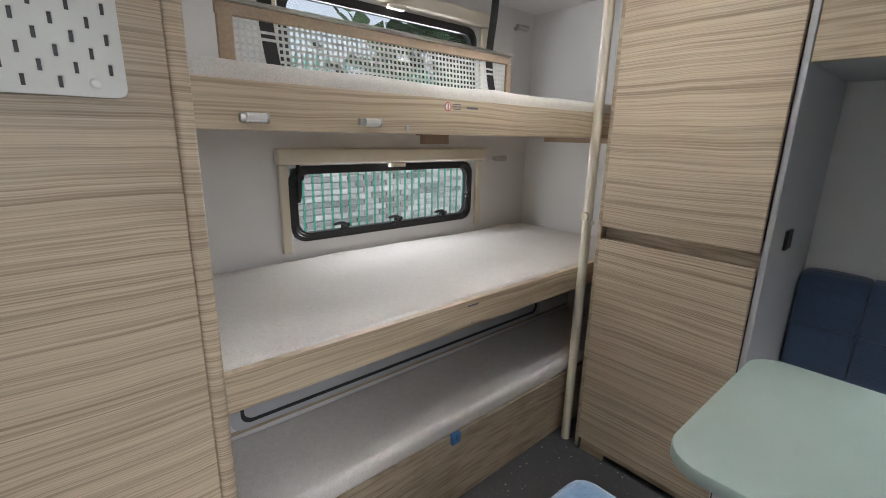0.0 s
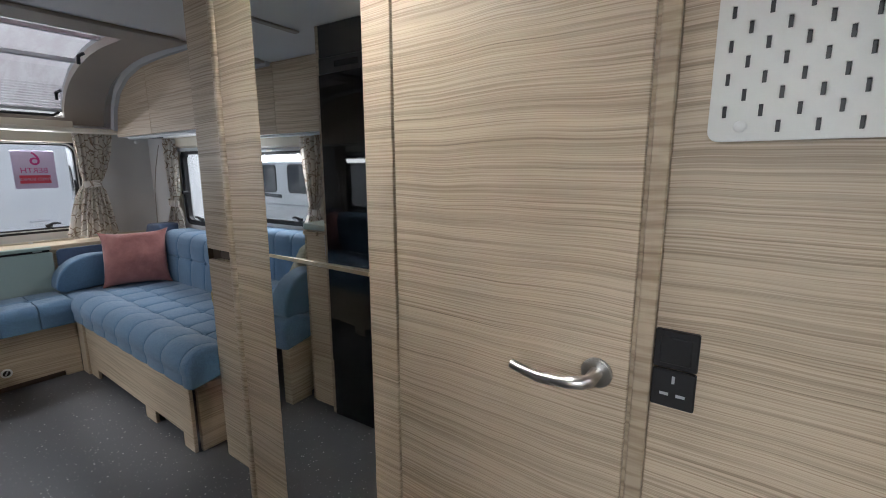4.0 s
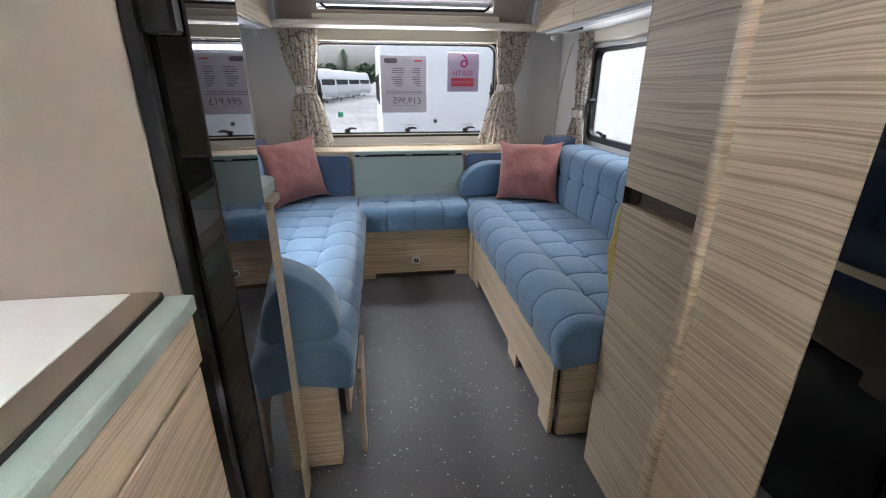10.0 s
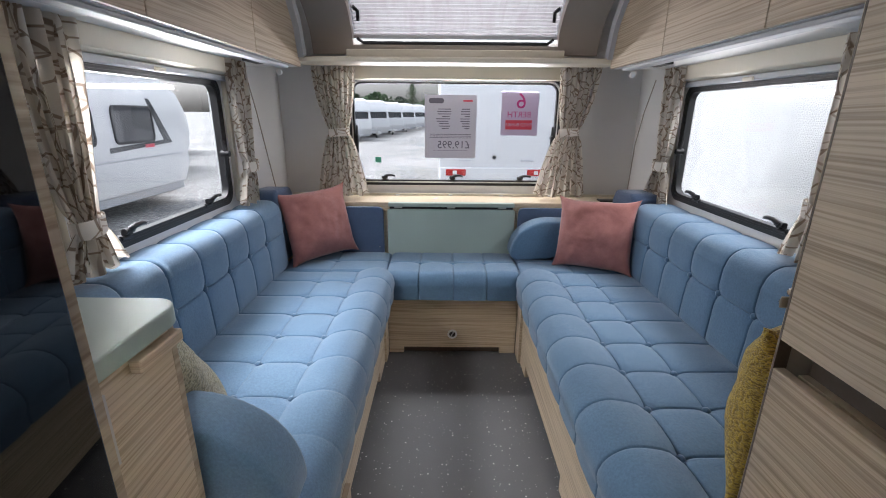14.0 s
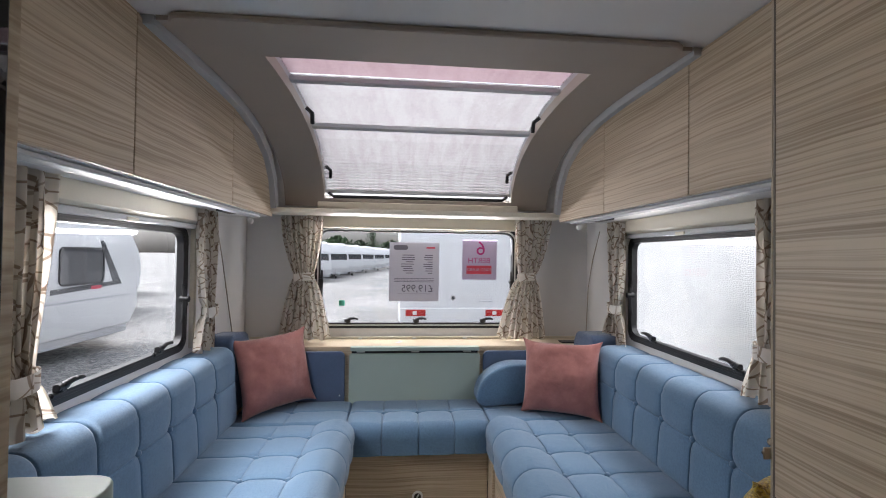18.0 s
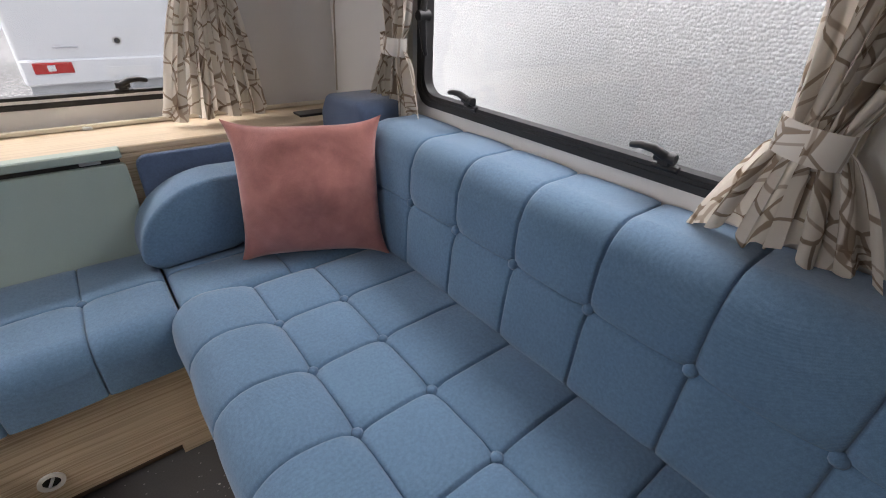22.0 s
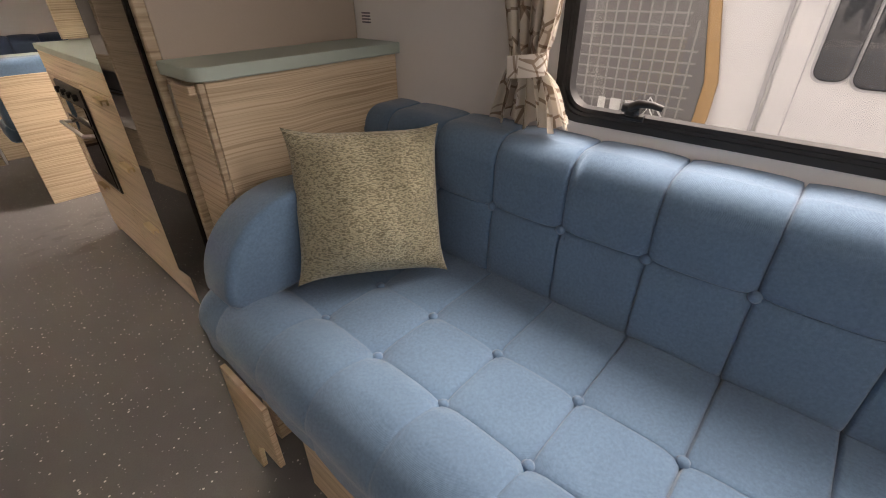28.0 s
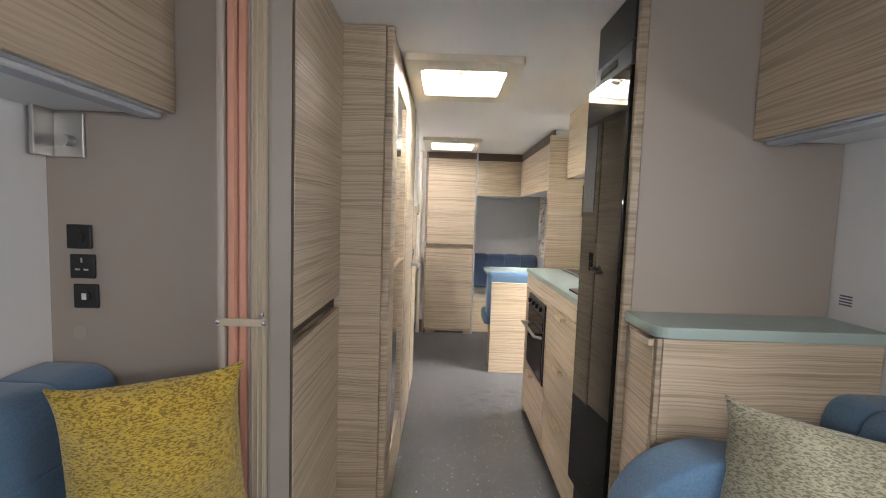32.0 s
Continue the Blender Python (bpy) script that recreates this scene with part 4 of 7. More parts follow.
# front bench and corner pads
def front_place(x0, y_back, top, w, rr):
    def place(u, v, h):
        if v <= w - rr:
            y, z, ny, nz = v, top, 0, 1
        elif v <= w - rr + rr * math.pi / 2:
            a = (v - (w - rr)) / rr
            y, z, ny, nz = w - rr + rr * math.sin(a), top - rr + rr * math.cos(a), math.sin(a), math.cos(a)
        else:
            y, z, ny, nz = w, top - rr - (v - (w - rr + rr * math.pi / 2)), 1, 0
        return (x0 + u, y_back - (y + ny * h), z + nz * h)
    return place


w, rr = 5.365 - 4.975, 0.06
padded("seat_cushion", BLUE, front_place(-0.345, 5.365, TOP - 0.006, w, rr), 0.69, [0.17, 0.345, 0.515], seat_profile(TOP, w, rr, TOP - 0.006 - rr - 0.335), [0.19], (0, 5.15, 0.335),
       "short blue tufted cushion on the front chest", "cushion", [(0.17, 0.19), (0.345, 0.19), (0.515, 0.19)], "lounge seat cushions", puff=0.003, depth=0.006)
for side in (1, -1):
    x0 = 0.352 if side > 0 else -0.905
    wd = 0.553
    w, rr = 0.345, 0.03
    padded("corner_cushion", BLUE, front_place(x0, 5.368, TOP - 0.008, w, rr), wd, [0.27], seat_profile(TOP, w, rr, 0.09), [0.17], (side * 0.63, 5.2, SEATB),
           "square blue corner cushion beside the front chest", "cushion", [(0.27, 0.17)], "lounge seat cushions", puff=0.004, depth=0.006)
    bm = prism([(5.10, 0.468), (5.37, 0.468), (5.37, 0.80), (5.33, 0.855), (5.13, 0.868), (5.10, 0.845)], "x", side * 0.90, side * 1.07, 0.018, 3)
    solid("wedge_cushion", bm, BLUE_DARK, "dark blue wedge cushion in the front corner", "cushion", "corner backrests", at=(side * 0.98, 5.24, 0.468), smooth=50)
    bm = prism(rounded(side * 0.372 if side > 0 else -0.90, 0.435, 0.90 if side > 0 else -0.395, 0.738, 0.03), "y", 5.352, 5.375, 0.006, 2)
    pn = solid("front_back_panel", bm, BLUE_DARK, "flat dark blue upholstered panel with rounded corners", "panel", "front back panels", at=(side * 0.6, 5.37, 0.435), smooth=50)
    if side < 0:
        part("stud", dome((-0.42, 5.352, 0.50), (0, -1, 0), 0.006, 0.003), CHROME, pn, "small pale snap stud")


def bolster(name, x_tip, x_back, y0, y1, zb, zt, label):
    """A curved arm cushion: its outline in x and z, and its thickness along y."""
    s = 1 if x_back > x_tip else -1
    n = 16
    pts = [(x_tip + s * 0.035, zb)]
    for i in range(n + 1):
        a = math.pi - (math.pi / 2) * i / n
        pts.append((x_tip + s * (0.22 + 0.22 * math.cos(a)), zb + 0.03 + (zt - zb - 0.03) * math.sin(a) ** 0.9))
    pts += [(x_back, zt - 0.01), (x_back, zb + 0.03), (x_tip + s * 0.28, zb + 0.03), (x_tip + s * 0.22, zb + 0.01)]
    bm = prism(pts, "y", y0, y1, 0.016, 3)
    ob = solid(name, bm, BLUE, label, "cushion", "arm bolsters", at=((x_tip + x_back) / 2, (y0 + y1) / 2, zb), smooth=55)
    for y in (y0 + 0.005, y1 - 0.005):
        mid_x = x_tip + s * 0.24
        part("piping", tube([(p[0] + (mid_x - p[0]) * 0.045, y, p[1] + (zb - p[1]) * 0.036) for p in pts[2:-4]], 0.0026, 6), BLUE, ob, smooth=60)
    return ob


bolster("arm_bolster", 0.315, 0.80, 5.21, 5.345, TOP - 0.008, 0.695, "curved blue arm cushion resting against the front panel")
bolster("arm_bolster", -0.334, -0.64, 3.530, 3.655, TOP + 0.006, 0.725, "curved blue arm cushion beside the sideboard")

# bases under the seats
def notched(y0, y1, z1, cuts):
    """A board's outline in y and z with low cut-outs along the floor."""
    pts = [(y0, 0.0)]
    for a, b, h in cuts:
        pts += [(a, 0.0), (a, h), (b, h), (b, 0.0)]
    return pts + [(y1, 0.0), (y1, z1), (y0, z1)]


for side, xf, nm in ((1, 0.355, "right"), (-1, -0.352, "left")):
    bench = base("sofa_box", (side * 0.6, 4.3, 0), "pale wood laminate seat box under the lounge cushions", "seat base", "lounge seat bases")
    if side > 0:
        part("front_board", prism(notched(3.60, 4.93, 0.345, ((3.70, 4.00, 0.07), (4.12, 4.80, 0.06))), "x", xf, xf + 0.016, 0.0015), WOOD_PALE, bench)
        part("end_block", box(xf + 0.03, 3.585, 0.0, 0.52, 3.61, 0.345, 0.002), WOOD_PALE, bench)
    else:
        part("front_board", prism(notched(3.80, 4.93, 0.345, ((4.00, 4.75, 0.06),)), "x", xf - 0.016, xf, 0.0015), WOOD_PALE, bench)
        part("end_block", box(-0.50, 3.56, 0.0, -0.365, 3.62, 0.345, 0.002), WOOD_PALE, bench)
        part("flap", prism([(3.60, 0.0), (3.66, 0.0), (3.675, 0.10), (3.72, 0.14), (3.80, 0.14), (3.80, 0.343), (3.60, 0.343)], "x", -0.300, -0.286, 0.0015), WOOD_PALE, bench, "slim support leg of the seat slats")
    part("corner_post", box(side * 0.342 if side > 0 else -0.372, 4.93, 0.0, 0.372 if side > 0 else -0.342, 5.03, 0.345, 0.002), WOOD_PALE, bench)
    part("slat_deck", box(side * 0.40 if side > 0 else -1.01, 3.52, 0.325, 1.08 if side > 0 else -0.37, 5.36, 0.346, 0.002), WOOD_PALE, bench)
    part("end_board", box(side * 0.53 if side > 0 else -1.01, 3.60, 0.0, 1.08 if side > 0 else -0.52, 3.615, 0.325, 0.002), WOOD_PALE, bench)
chest = base("front_chest", (0, 5.2, 0), "pale wood front chest with a round catch", "chest")
part("front_board", prism([(-0.34, 0.0), (-0.262, 0.0), (-0.262, 0.035), (0.256, 0.035), (0.256, 0.0), (0.34, 0.0), (0.34, 0.335), (-0.34, 0.335)], "y", 5.03, 5.046, 0.0015), WOOD_PALE, chest)
# the shade inside the chest is in this block's colour
part("body", box(-0.338, 5.05, 0.0, 0.338, 5.36, 0.333), RECESS_SHADE, chest, "inside of the chest, coloured as shade")
part("lock_ring", ring(rounded(-0.026, 0.089, 0.026, 0.141, 0.0259, 8), rounded(-0.017, 0.098, 0.017, 0.132, 0.0169, 8), "y", 5.024, 5.031), WHITE, chest, "round pale finger-hole rim", 40)
part("lock_cup", disc((0, 5.0305, 0.115), (0, -1, 0), 0.0175, 0.002), BLACK, chest)
part("latch_bar", tube([(-0.006, 5.0262, 0.104), (0.006, 5.0262, 0.126)], 0.0035, 8), GREY_TRIM, chest)

# folding table leaf and shelf in front
table = base("drop_leaf_table", (0, 5.36, 0.43), "sage green drop-leaf table folded down against the front", "table")
part("leaf", prism(rounded(-0.372, 0.425, 0.352, 0.726, 0.012, 3), "y", 5.352, 5.372, 0.002), SAGE, table)
part("fixed_edge", box(-0.366, 5.345, 0.742, 0.348, 5.385, 0.764, 0.003), SAGE, table)
part("gap_strip", box(-0.360, 5.368, 0.722, 0.342, 5.3775, 0.743), BLACK, table, "dark gap under the top edge")
for x in (-0.31, -0.01, 0.28):
    part("hinge", box(x - 0.022, 5.352, 0.733, x + 0.022, 5.358, 0.742, 0.001), STEEL, table)
solid("front_shelf", box(XL + 0.005, 5.378, 0.742, XR - 0.005, YF, 0.762, 0.003), WOOD_SHELF, "pale wood shelf under the front window", "shelf", kind="structure")
solid("front_chest_back", box(XL + 0.005, 5.378, 0.0, XR - 0.005, 5.395, 0.742), WOOD_PALE, "wooden board behind the front backrests", "board", kind="structure")
rail = base("curtain_rail", (0, 5.60, 0.775), "thin pale rail along the shelf with small gliders", "rail")
part("track", box(-0.98, 5.592, 0.764, 1.04, 5.606, 0.776, 0.002), CREAM, rail)
for x in (-0.62, -0.335, -0.01, 0.30, 0.60):
    part("glider", box(x - 0.012, 5.586, 0.762, x + 0.012, 5.593, 0.771, 0.002), WHITE, rail)
lab = solid("shelf_label", box(-0.03, -0.011, 0, 0.03, 0.011, 0.0006), PAPER, "small white paper label on the shelf", "label")
lab.matrix_world = pose(-0.10, 5.50, 0.7625, 0, 0, 62)
phone = solid("flat_black_case", box(0.86, 5.44, 0.7622, 0.965, 5.50, 0.770, 0.002, 2), BLACK, "small black plastic switch box on the shelf", "switch box", at=(0.91, 5.47, 0.7625))


# scatter cushions
def pillow(name, m, w, h, t, mat, label, seed, ear=0.013):
    """A square cushion: plump middle, pinched edges and pulled-out corners."""
    n = 44
    rnd = random.Random(seed)
    off = Vector((rnd.random() * 9, rnd.random() * 9, rnd.random() * 9))
    bm = bmesh.new()
    def place(a, b, sgn):
        ca, cb = 2 * a - 1, 2 * b - 1
        edge = (1 - abs(ca) ** 2.4) * (1 - abs(cb) ** 2.4)
        pull = 1 - 0.02 * (1 - abs(ca) ** 2) * abs(cb) ** 3
        pull2 = 1 - 0.02 * (1 - abs(cb) ** 2) * abs(ca) ** 3
        x = ca * w / 2 * pull2
        z = cb * h / 2 * pull
        k = (abs(ca) * abs(cb)) ** 6
        x += math.copysign(ear * k, ca)
        z += math.copysign(ear * k, cb)
        wr = noise.noise(Vector((x * 9, z * 9, sgn * 3)) + off) * 0.016 + noise.noise(Vector((x * 26, z * 20, sgn * 5)) + off) * 0.004 + abs(noise.noise(Vector((x * 13 + z * 9, z * 30, sgn * 7)) + off)) * 0.003
        y = sgn * (t / 2 * edge ** 0.55 + 0.004) + wr * min(1, edge * 2.5) + 0.012 * noise.noise(Vector((x * 4, z * 4, 0)) + off)
        return (x, y, z)
    for sgn in (1, -1):
        g = [[bm.verts.new(place(i / n, j / n, sgn)) for j in range(n + 1)] for i in range(n + 1)]
        for i in range(n):
            for j in range(n):
                bm.faces.new((g[i][j], g[i + 1][j], g[i + 1][j + 1], g[i][j + 1]))
        if sgn == 1:
            keep = g
    rim = [(i, 0) for i in range(n)] + [(n, j) for j in range(n)] + [(i, n) for i in range(n, 0, -1)] + [(0, j) for j in range(n, 0, -1)]
    for (a, b), (c, d) in zip(rim, rim[1:] + rim[:1]):
        bm.faces.new((keep[a][b], keep[c][d], g[c][d], g[a][b]))
    ob = solid(name, bm, mat, label, "cushion", "scatter cushions", smooth=80)
    ob.matrix_world = m
    return ob


pillow("scatter_cushion", pose(0.724, 5.090, 0.657, -14, -2, -31), 0.37, 0.345, 0.13, PINK, "square dusty pink velvet cushion leaning in the corner", 1, 0.020)
pillow("scatter_cushion", pose(-0.732, 5.235, 0.668, -14, -3, 44), 0.37, 0.36, 0.13, PINK, "square dusty pink velvet cushion leaning in the corner", 2, 0.020)
pillow("scatter_cushion", pose(0.662, 3.660, 0.700, -2, 3, 25), 0.32, 0.345, 0.15, MUSTARD, "square mustard chenille cushion leaning on the bulkhead", 3)
pillow("scatter_cushion", pose(-0.672, 3.744, 0.676, 22, -3, -33), 0.335, 0.335, 0.14, GREEN, "square grey-green chenille cushion beside the arm bolster", 4)


# curtains
def curtain(axis, at, inward, u_top, u_tie, u_bot, w_top, w_tie, w_bot, z_top, z_tie, z_bot, folds, label, seed, amp=0.016):
    """A gathered curtain: centres and widths at the top, at its tieback and at the hem."""
    rnd = random.Random(seed)
    ph = [rnd.random() * 6.28 for _ in range(4)]
    ia = "xyz".index(axis)
    def blend(f, a, b, c):
        k = (z_top - z_tie) / (z_top - z_bot)
        if f < k:
            g = f / k
            g = g ** 1.7
            return a + (b - a) * g
        g = (f - k) / (1 - k)
        return b + (c - b) * (g ** 0.65)
    def place(u, v):
        c, wd = blend(v, u_top, u_tie, u_bot), blend(v, w_top, w_tie, w_bot)
        k = (z_top - z_tie) / (z_top - z_bot)
        pinch = math.exp(-((v - k) / 0.05) ** 2)
        z = z_top + (z_bot - z_top) * v
        s = u * folds * 2 * math.pi
        fold = amp * (math.sin(s + ph[0] + 1.2 * math.sin(3 * v + ph[1])) + 0.45 * math.sin(1.7 * s + ph[2])) * (1 - 0.6 * pinch)
        t = c + (u - 0.5) * wd + 0.35 * amp * math.sin(2 * s + ph[3]) * (1 - pinch)
        q = [0, 0, z + (0.012 * math.sin(s * 0.5 + ph[3]) if v > 0.97 else 0)]
        q[ia] = at + inward * (0.03 + fold + 0.012 * pinch)
        q[1 - ia] = t
        return q
    bm = sheet(place, int(folds * 12), 44, False, (folds * 0.085, z_top - z_bot))
    bmesh.ops.solidify(bm, geom=bm.faces[:], thickness=0.0012)
    c = [0, 0, z_bot]
    c[ia], c[1 - ia] = at + inward * 0.03, u_bot
    ob = solid("curtain", bm, CURTAIN, label, "curtain", "lounge curtains", at=tuple(c), smooth=80)
    def band(u, v):
        a = 2 * math.pi * u
        q = [0, 0, z_tie + (v - 0.5) * 0.045 + 0.006 * math.sin(a)]
        q[ia] = at + inward * (0.042 + 0.034 * math.cos(a))
        q[1 - ia] = u_tie + (w_tie / 2 + 0.008) * math.sin(a)
        return q
    part("tieback", sheet(band, 28, 3, True, (0.3, 0.045)), CURTAIN, ob, "band of the same cloth", 80)
    return ob


curtain("y", 5.53, -1, -0.665, -0.65, -0.645, 0.24, 0.105, 0.30, 1.49, 1.14, 0.785, 8, "beige curtain with brown leaf lines, tied back beside the front window", 11)
curtain("y", 5.53, -1, 0.69, 0.655, 0.625, 0.22, 0.10, 0.30, 1.50, 1.15, 0.785, 8, "beige curtain with brown leaf lines, tied back beside the front window", 12)
curtain("x", 1.06, -1, 5.12, 5.115, 5.14, 0.18, 0.07, 0.25, 1.47, 1.01, 0.828, 6, "beige curtain with brown leaf lines, tied back beside the side window", 13)
curtain("x", 1.06, -1, 4.10, 4.14, 4.13, 0.22, 0.07, 0.25, 1.47, 0.99, 0.832, 6, "beige curtain with brown leaf lines, tied back beside the side window", 14)
curtain("x", -0.99, 1, 4.96, 4.965, 4.95, 0.19, 0.07, 0.20, 1.46, 1.01, 0.845, 6, "beige curtain with brown leaf lines, tied back beside the side window", 15)
curtain("x", -0.99, 1, 3.97, 3.975, 3.985, 0.20, 0.075, 0.20, 1.46, 0.97, 0.845, 6, "beige curtain with brown leaf lines, tied back beside the side window", 16)
curtain("x", -0.99, 1, -0.08, -0.07, -0.08, 0.16, 0.075, 0.15, 1.44, 0.98, 0.84, 5, "beige curtain with brown leaf lines beside the dinette window", 17)

# roller blind boxes over the side windows
for side, x, y0, y1 in ((1, XR, 4.08, 5.17), (-1, XL, 3.93, 4.97)):
    bl = base("roller_blind", (x, (y0 + y1) / 2, 1.40), "cream roller blind cassette above the window, with side tracks", "blind", "roller blinds")
    xi = x - side * 0.055
    part("cassette", prism([(xi, 1.405), (xi, 1.47), (xi + side * 0.02, 1.485), (x - side * 0.001, 1.485), (x - side * 0.001, 1.395), (xi + side * 0.03, 1.395)], "y", y0, y1, 0.004, 2), CREAM, bl, smooth=50)
    part("pull_bar", box(min(x - side * 0.03, x - side * 0.004), y0 + 0.03, 1.372, max(x - side * 0.03, x - side * 0.004), y1 - 0.03, 1.394, 0.003), GREY_TRIM, bl)
    part("pull_tab", box(min(x - side * 0.038, x - side * 0.03), (y0 + y1) / 2 - 0.03, 1.37, max(x - side * 0.038, x - side * 0.03), (y0 + y1) / 2 + 0.03, 1.385, 0.003), CREAM, bl)
    for y in (y0 + 0.02, y1 - 0.045):
        part("track", box(min(x, x - side * 0.02), y, 0.85, max(x, x - side * 0.02), y + 0.025, 1.40, 0.003), CREAM, bl)

# overhead lockers
def lockers(side, xf, xw, y0, seams, y1, zb):
    name = "overhead_locker"
    n = len(seams) + 1
    ys = [y0, *seams, y1]
    for i in range(n):
        a, b = ys[i], ys[i + 1]
        lk = base(name, (side * 0.9, (a + b) / 2, zb), "wood-fronted overhead locker following the curve of the roof", "locker", "lounge overhead lockers")
        top = []
        for k in range(13):
            y = a + 0.0015 + (b - a - 0.003) * k / 12
            z = H - 0.004
            for (p, q), (r, s) in zip(ARCH, ARCH[1:]):
                if p <= y <= r:
                    z = q + (s - q) * (y - p) / (r - p) - 0.02
            top.append((y, min(z, H - 0.004)))
        pts = [(a + 0.0015, zb), (b - 0.0015, zb)] + [(y, max(z, zb + 0.01)) for y, z in reversed(top)]
        part("door", prism(pts, "x", side * xf, side * (xf + 0.016), 0.0015), WOOD_LOCKER, lk)
        part("body", prism([(y, z) for y, z in pts], "x", side * (xf + 0.018), side * (abs(xw) - 0.002)), WHITE, lk, "pale locker floor")


lockers(1, 0.757, XR, 3.427, (4.135, 4.69), 5.225, 1.462)
lockers(-1, 0.762, XL, 3.325, (4.06, 4.70), 5.24, 1.462)
for side, x, y0 in ((1, 0.79, 3.43), (-1, -0.795, 3.33)):
    solid("locker_light_strip", box(min(x, x + side * 0.05), y0, 1.448, max(x, x + side * 0.05), 5.15, 1.4608, 0.003), GREY_TRIM, "pale grey light channel under the lockers", "trim", kind="structure")
    solid("reading_lamp", join(box(side * 0.86 - 0.03, 4.86, 1.450, side * 0.86 + 0.03, 5.00, 1.4605, 0.002)), BLACK, "slim black reading lamp under the locker", "lamp", "reading lamps", at=(side * 0.86, 4.93, 1.465))
    solid("locker_end_clip", join(disc((side * 0.84, 5.12, 1.455), (0, 0, 1), 0.012, 0.016), disc((side * 0.84, 5.14, 1.43), (0, 1, 0), 0.012, 0.02)), WHITE, "small white clip under the locker end", "clip", "locker clips", at=(side * 0.84, 5.12, 1.44))
SPX, SPY = -0.042, 3.745
spot = base("ceiling_spotlight", (SPX, SPY, H), "small double spotlight of dull steel under the ceiling, switched off", "lamp")
part("mount", tube([(SPX, SPY, H - 0.001), (SPX, SPY, H - 0.010)], 0.026, 16), STEEL, spot, smooth=40)
part("stem", tube([(SPX, SPY, H - 0.008), (SPX, SPY, H - 0.060)], 0.006, 8), STEEL, spot)
part("lamp_head", tube([(SPX + 0.030, SPY + 0.010, H - 0.012), (SPX + 0.004, SPY - 0.022, H - 0.038)], [0.011, 0.016], 12), STEEL, spot, smooth=50)
part("lamp_head", tube([(SPX + 0.006, SPY + 0.010, H - 0.042), (SPX - 0.020, SPY - 0.022, H - 0.070)], [0.011, 0.016], 12), STEEL, spot, smooth=50)

solid("ceiling_joint", box(-0.455, 3.440, H - 0.010, 0.44, 3.475, H - 0.0005, 0.003), TAUPE_TRIM, "slim taupe joint strip across the ceiling", "trim", kind="structure")
for line in (((XL + 0.002, 5.178, 1.444), (XL + 0.002, 5.263, 1.26), (XL + 0.002, 5.350, 1.03), (XL + 0.002, 5.43, 0.82)), ((XR - 0.002, 5.44, 1.43), (XR - 0.002, 5.535, 1.26), (XR - 0.002, 5.60, 1.08), (XR - 0.002, 5.625, 0.80))):
    solid("corner_seam", tube(line, 0.0032, 6), TAUPE_TRIM, "thin taupe seam in the wall lining", "trim", kind="structure")

# ---- bulkheads between lounge and corridor ----
solid("bulkhead_right", box(0.5365, 3.385, 0.0, XR, 3.425, H - 0.002), TAUPE, "taupe partition at the end of the lounge", "partition", kind="structure")
post = base("wardrobe_post", (0.50, 3.42, 0), "grey-taupe upright post at the wardrobe's end", "post", kind="structure")
part("upright", prism([(0.4435, 3.4850), (0.4845, 3.5170), (0.5283, 3.5170), (0.5283, 3.4240), (0.5355, 3.4240), (0.5355, 3.385), (0.4875, 3.385), (0.4875, 3.4620), (0.4625, 3.4820)], "z", 0.0, H - 0.004, 0.003), GREY_POST, post)
# a dark strip paints the shade between post and door
part("shadow_gap", prism([(0.4415, 3.4790), (0.4435, 3.4845), (0.4615, 3.4810), (0.4615, 3.4790)], "z", 0.0, H - 0.004), RECESS_SHADE, post, "thin strip coloured as the shade in the gap beside the wardrobe door")
fold = base("folding_partition", (0.5620, 3.4990, 0), "folded copper-coloured partition strapped beside the post", "partition blind")
part("guide", box(0.4870, 3.5175, 0.0, 0.5215, 3.5370, H - 0.003, 0.006, 2), CREAM_TAUPE, fold, "ribbed beige guide profile", 40)
for x in (0.4905, 0.5025, 0.5145):
    part("rib", box(x, 3.5372, 0.0, x + 0.004, 3.5420, H - 0.003, 0.0015), CREAM_TAUPE, fold)
for k in range(2):
    part("pleat", prism([(0.5295 + 0.0265 * k, 3.5245), (0.5550 + 0.0265 * k, 3.5245), (0.5485 + 0.0265 * k, 3.5340), (0.5350 + 0.0265 * k, 3.5340)], "z", 0.0, H - 0.003), COPPER, fold)
part("pleat_back", box(0.5300, 3.43, 0.0, 0.5815, 3.5235, H - 0.003), COPPER, fold)
part("inner_guide", box(0.5225, 3.5180, 0.0, 0.5280, 3.5360, H - 0.003, 0.002), TAUPE_TRIM, fold)
part("guide", box(0.5835, 3.427, 0.0, 0.6025, 3.5350, H - 0.003, 0.006, 2), TAUPE_TRIM, fold, "taupe guide profile", 40)
part("strap", box(0.4815, 3.5425, 0.957, 0.5995, 3.5465, 0.976, 0.0015), CREAM_TAUPE, fold, "beige strap with press studs")
for x, dz in ((0.5935, 0), (0.4875, 0), (0.4925, 0.019)):
    part("stud", dome((x, 3.5465 if dz == 0 else 3.5422, 0.966 + dz), (0, 1, 0), 0.006, 0.004), CHROME, fold)


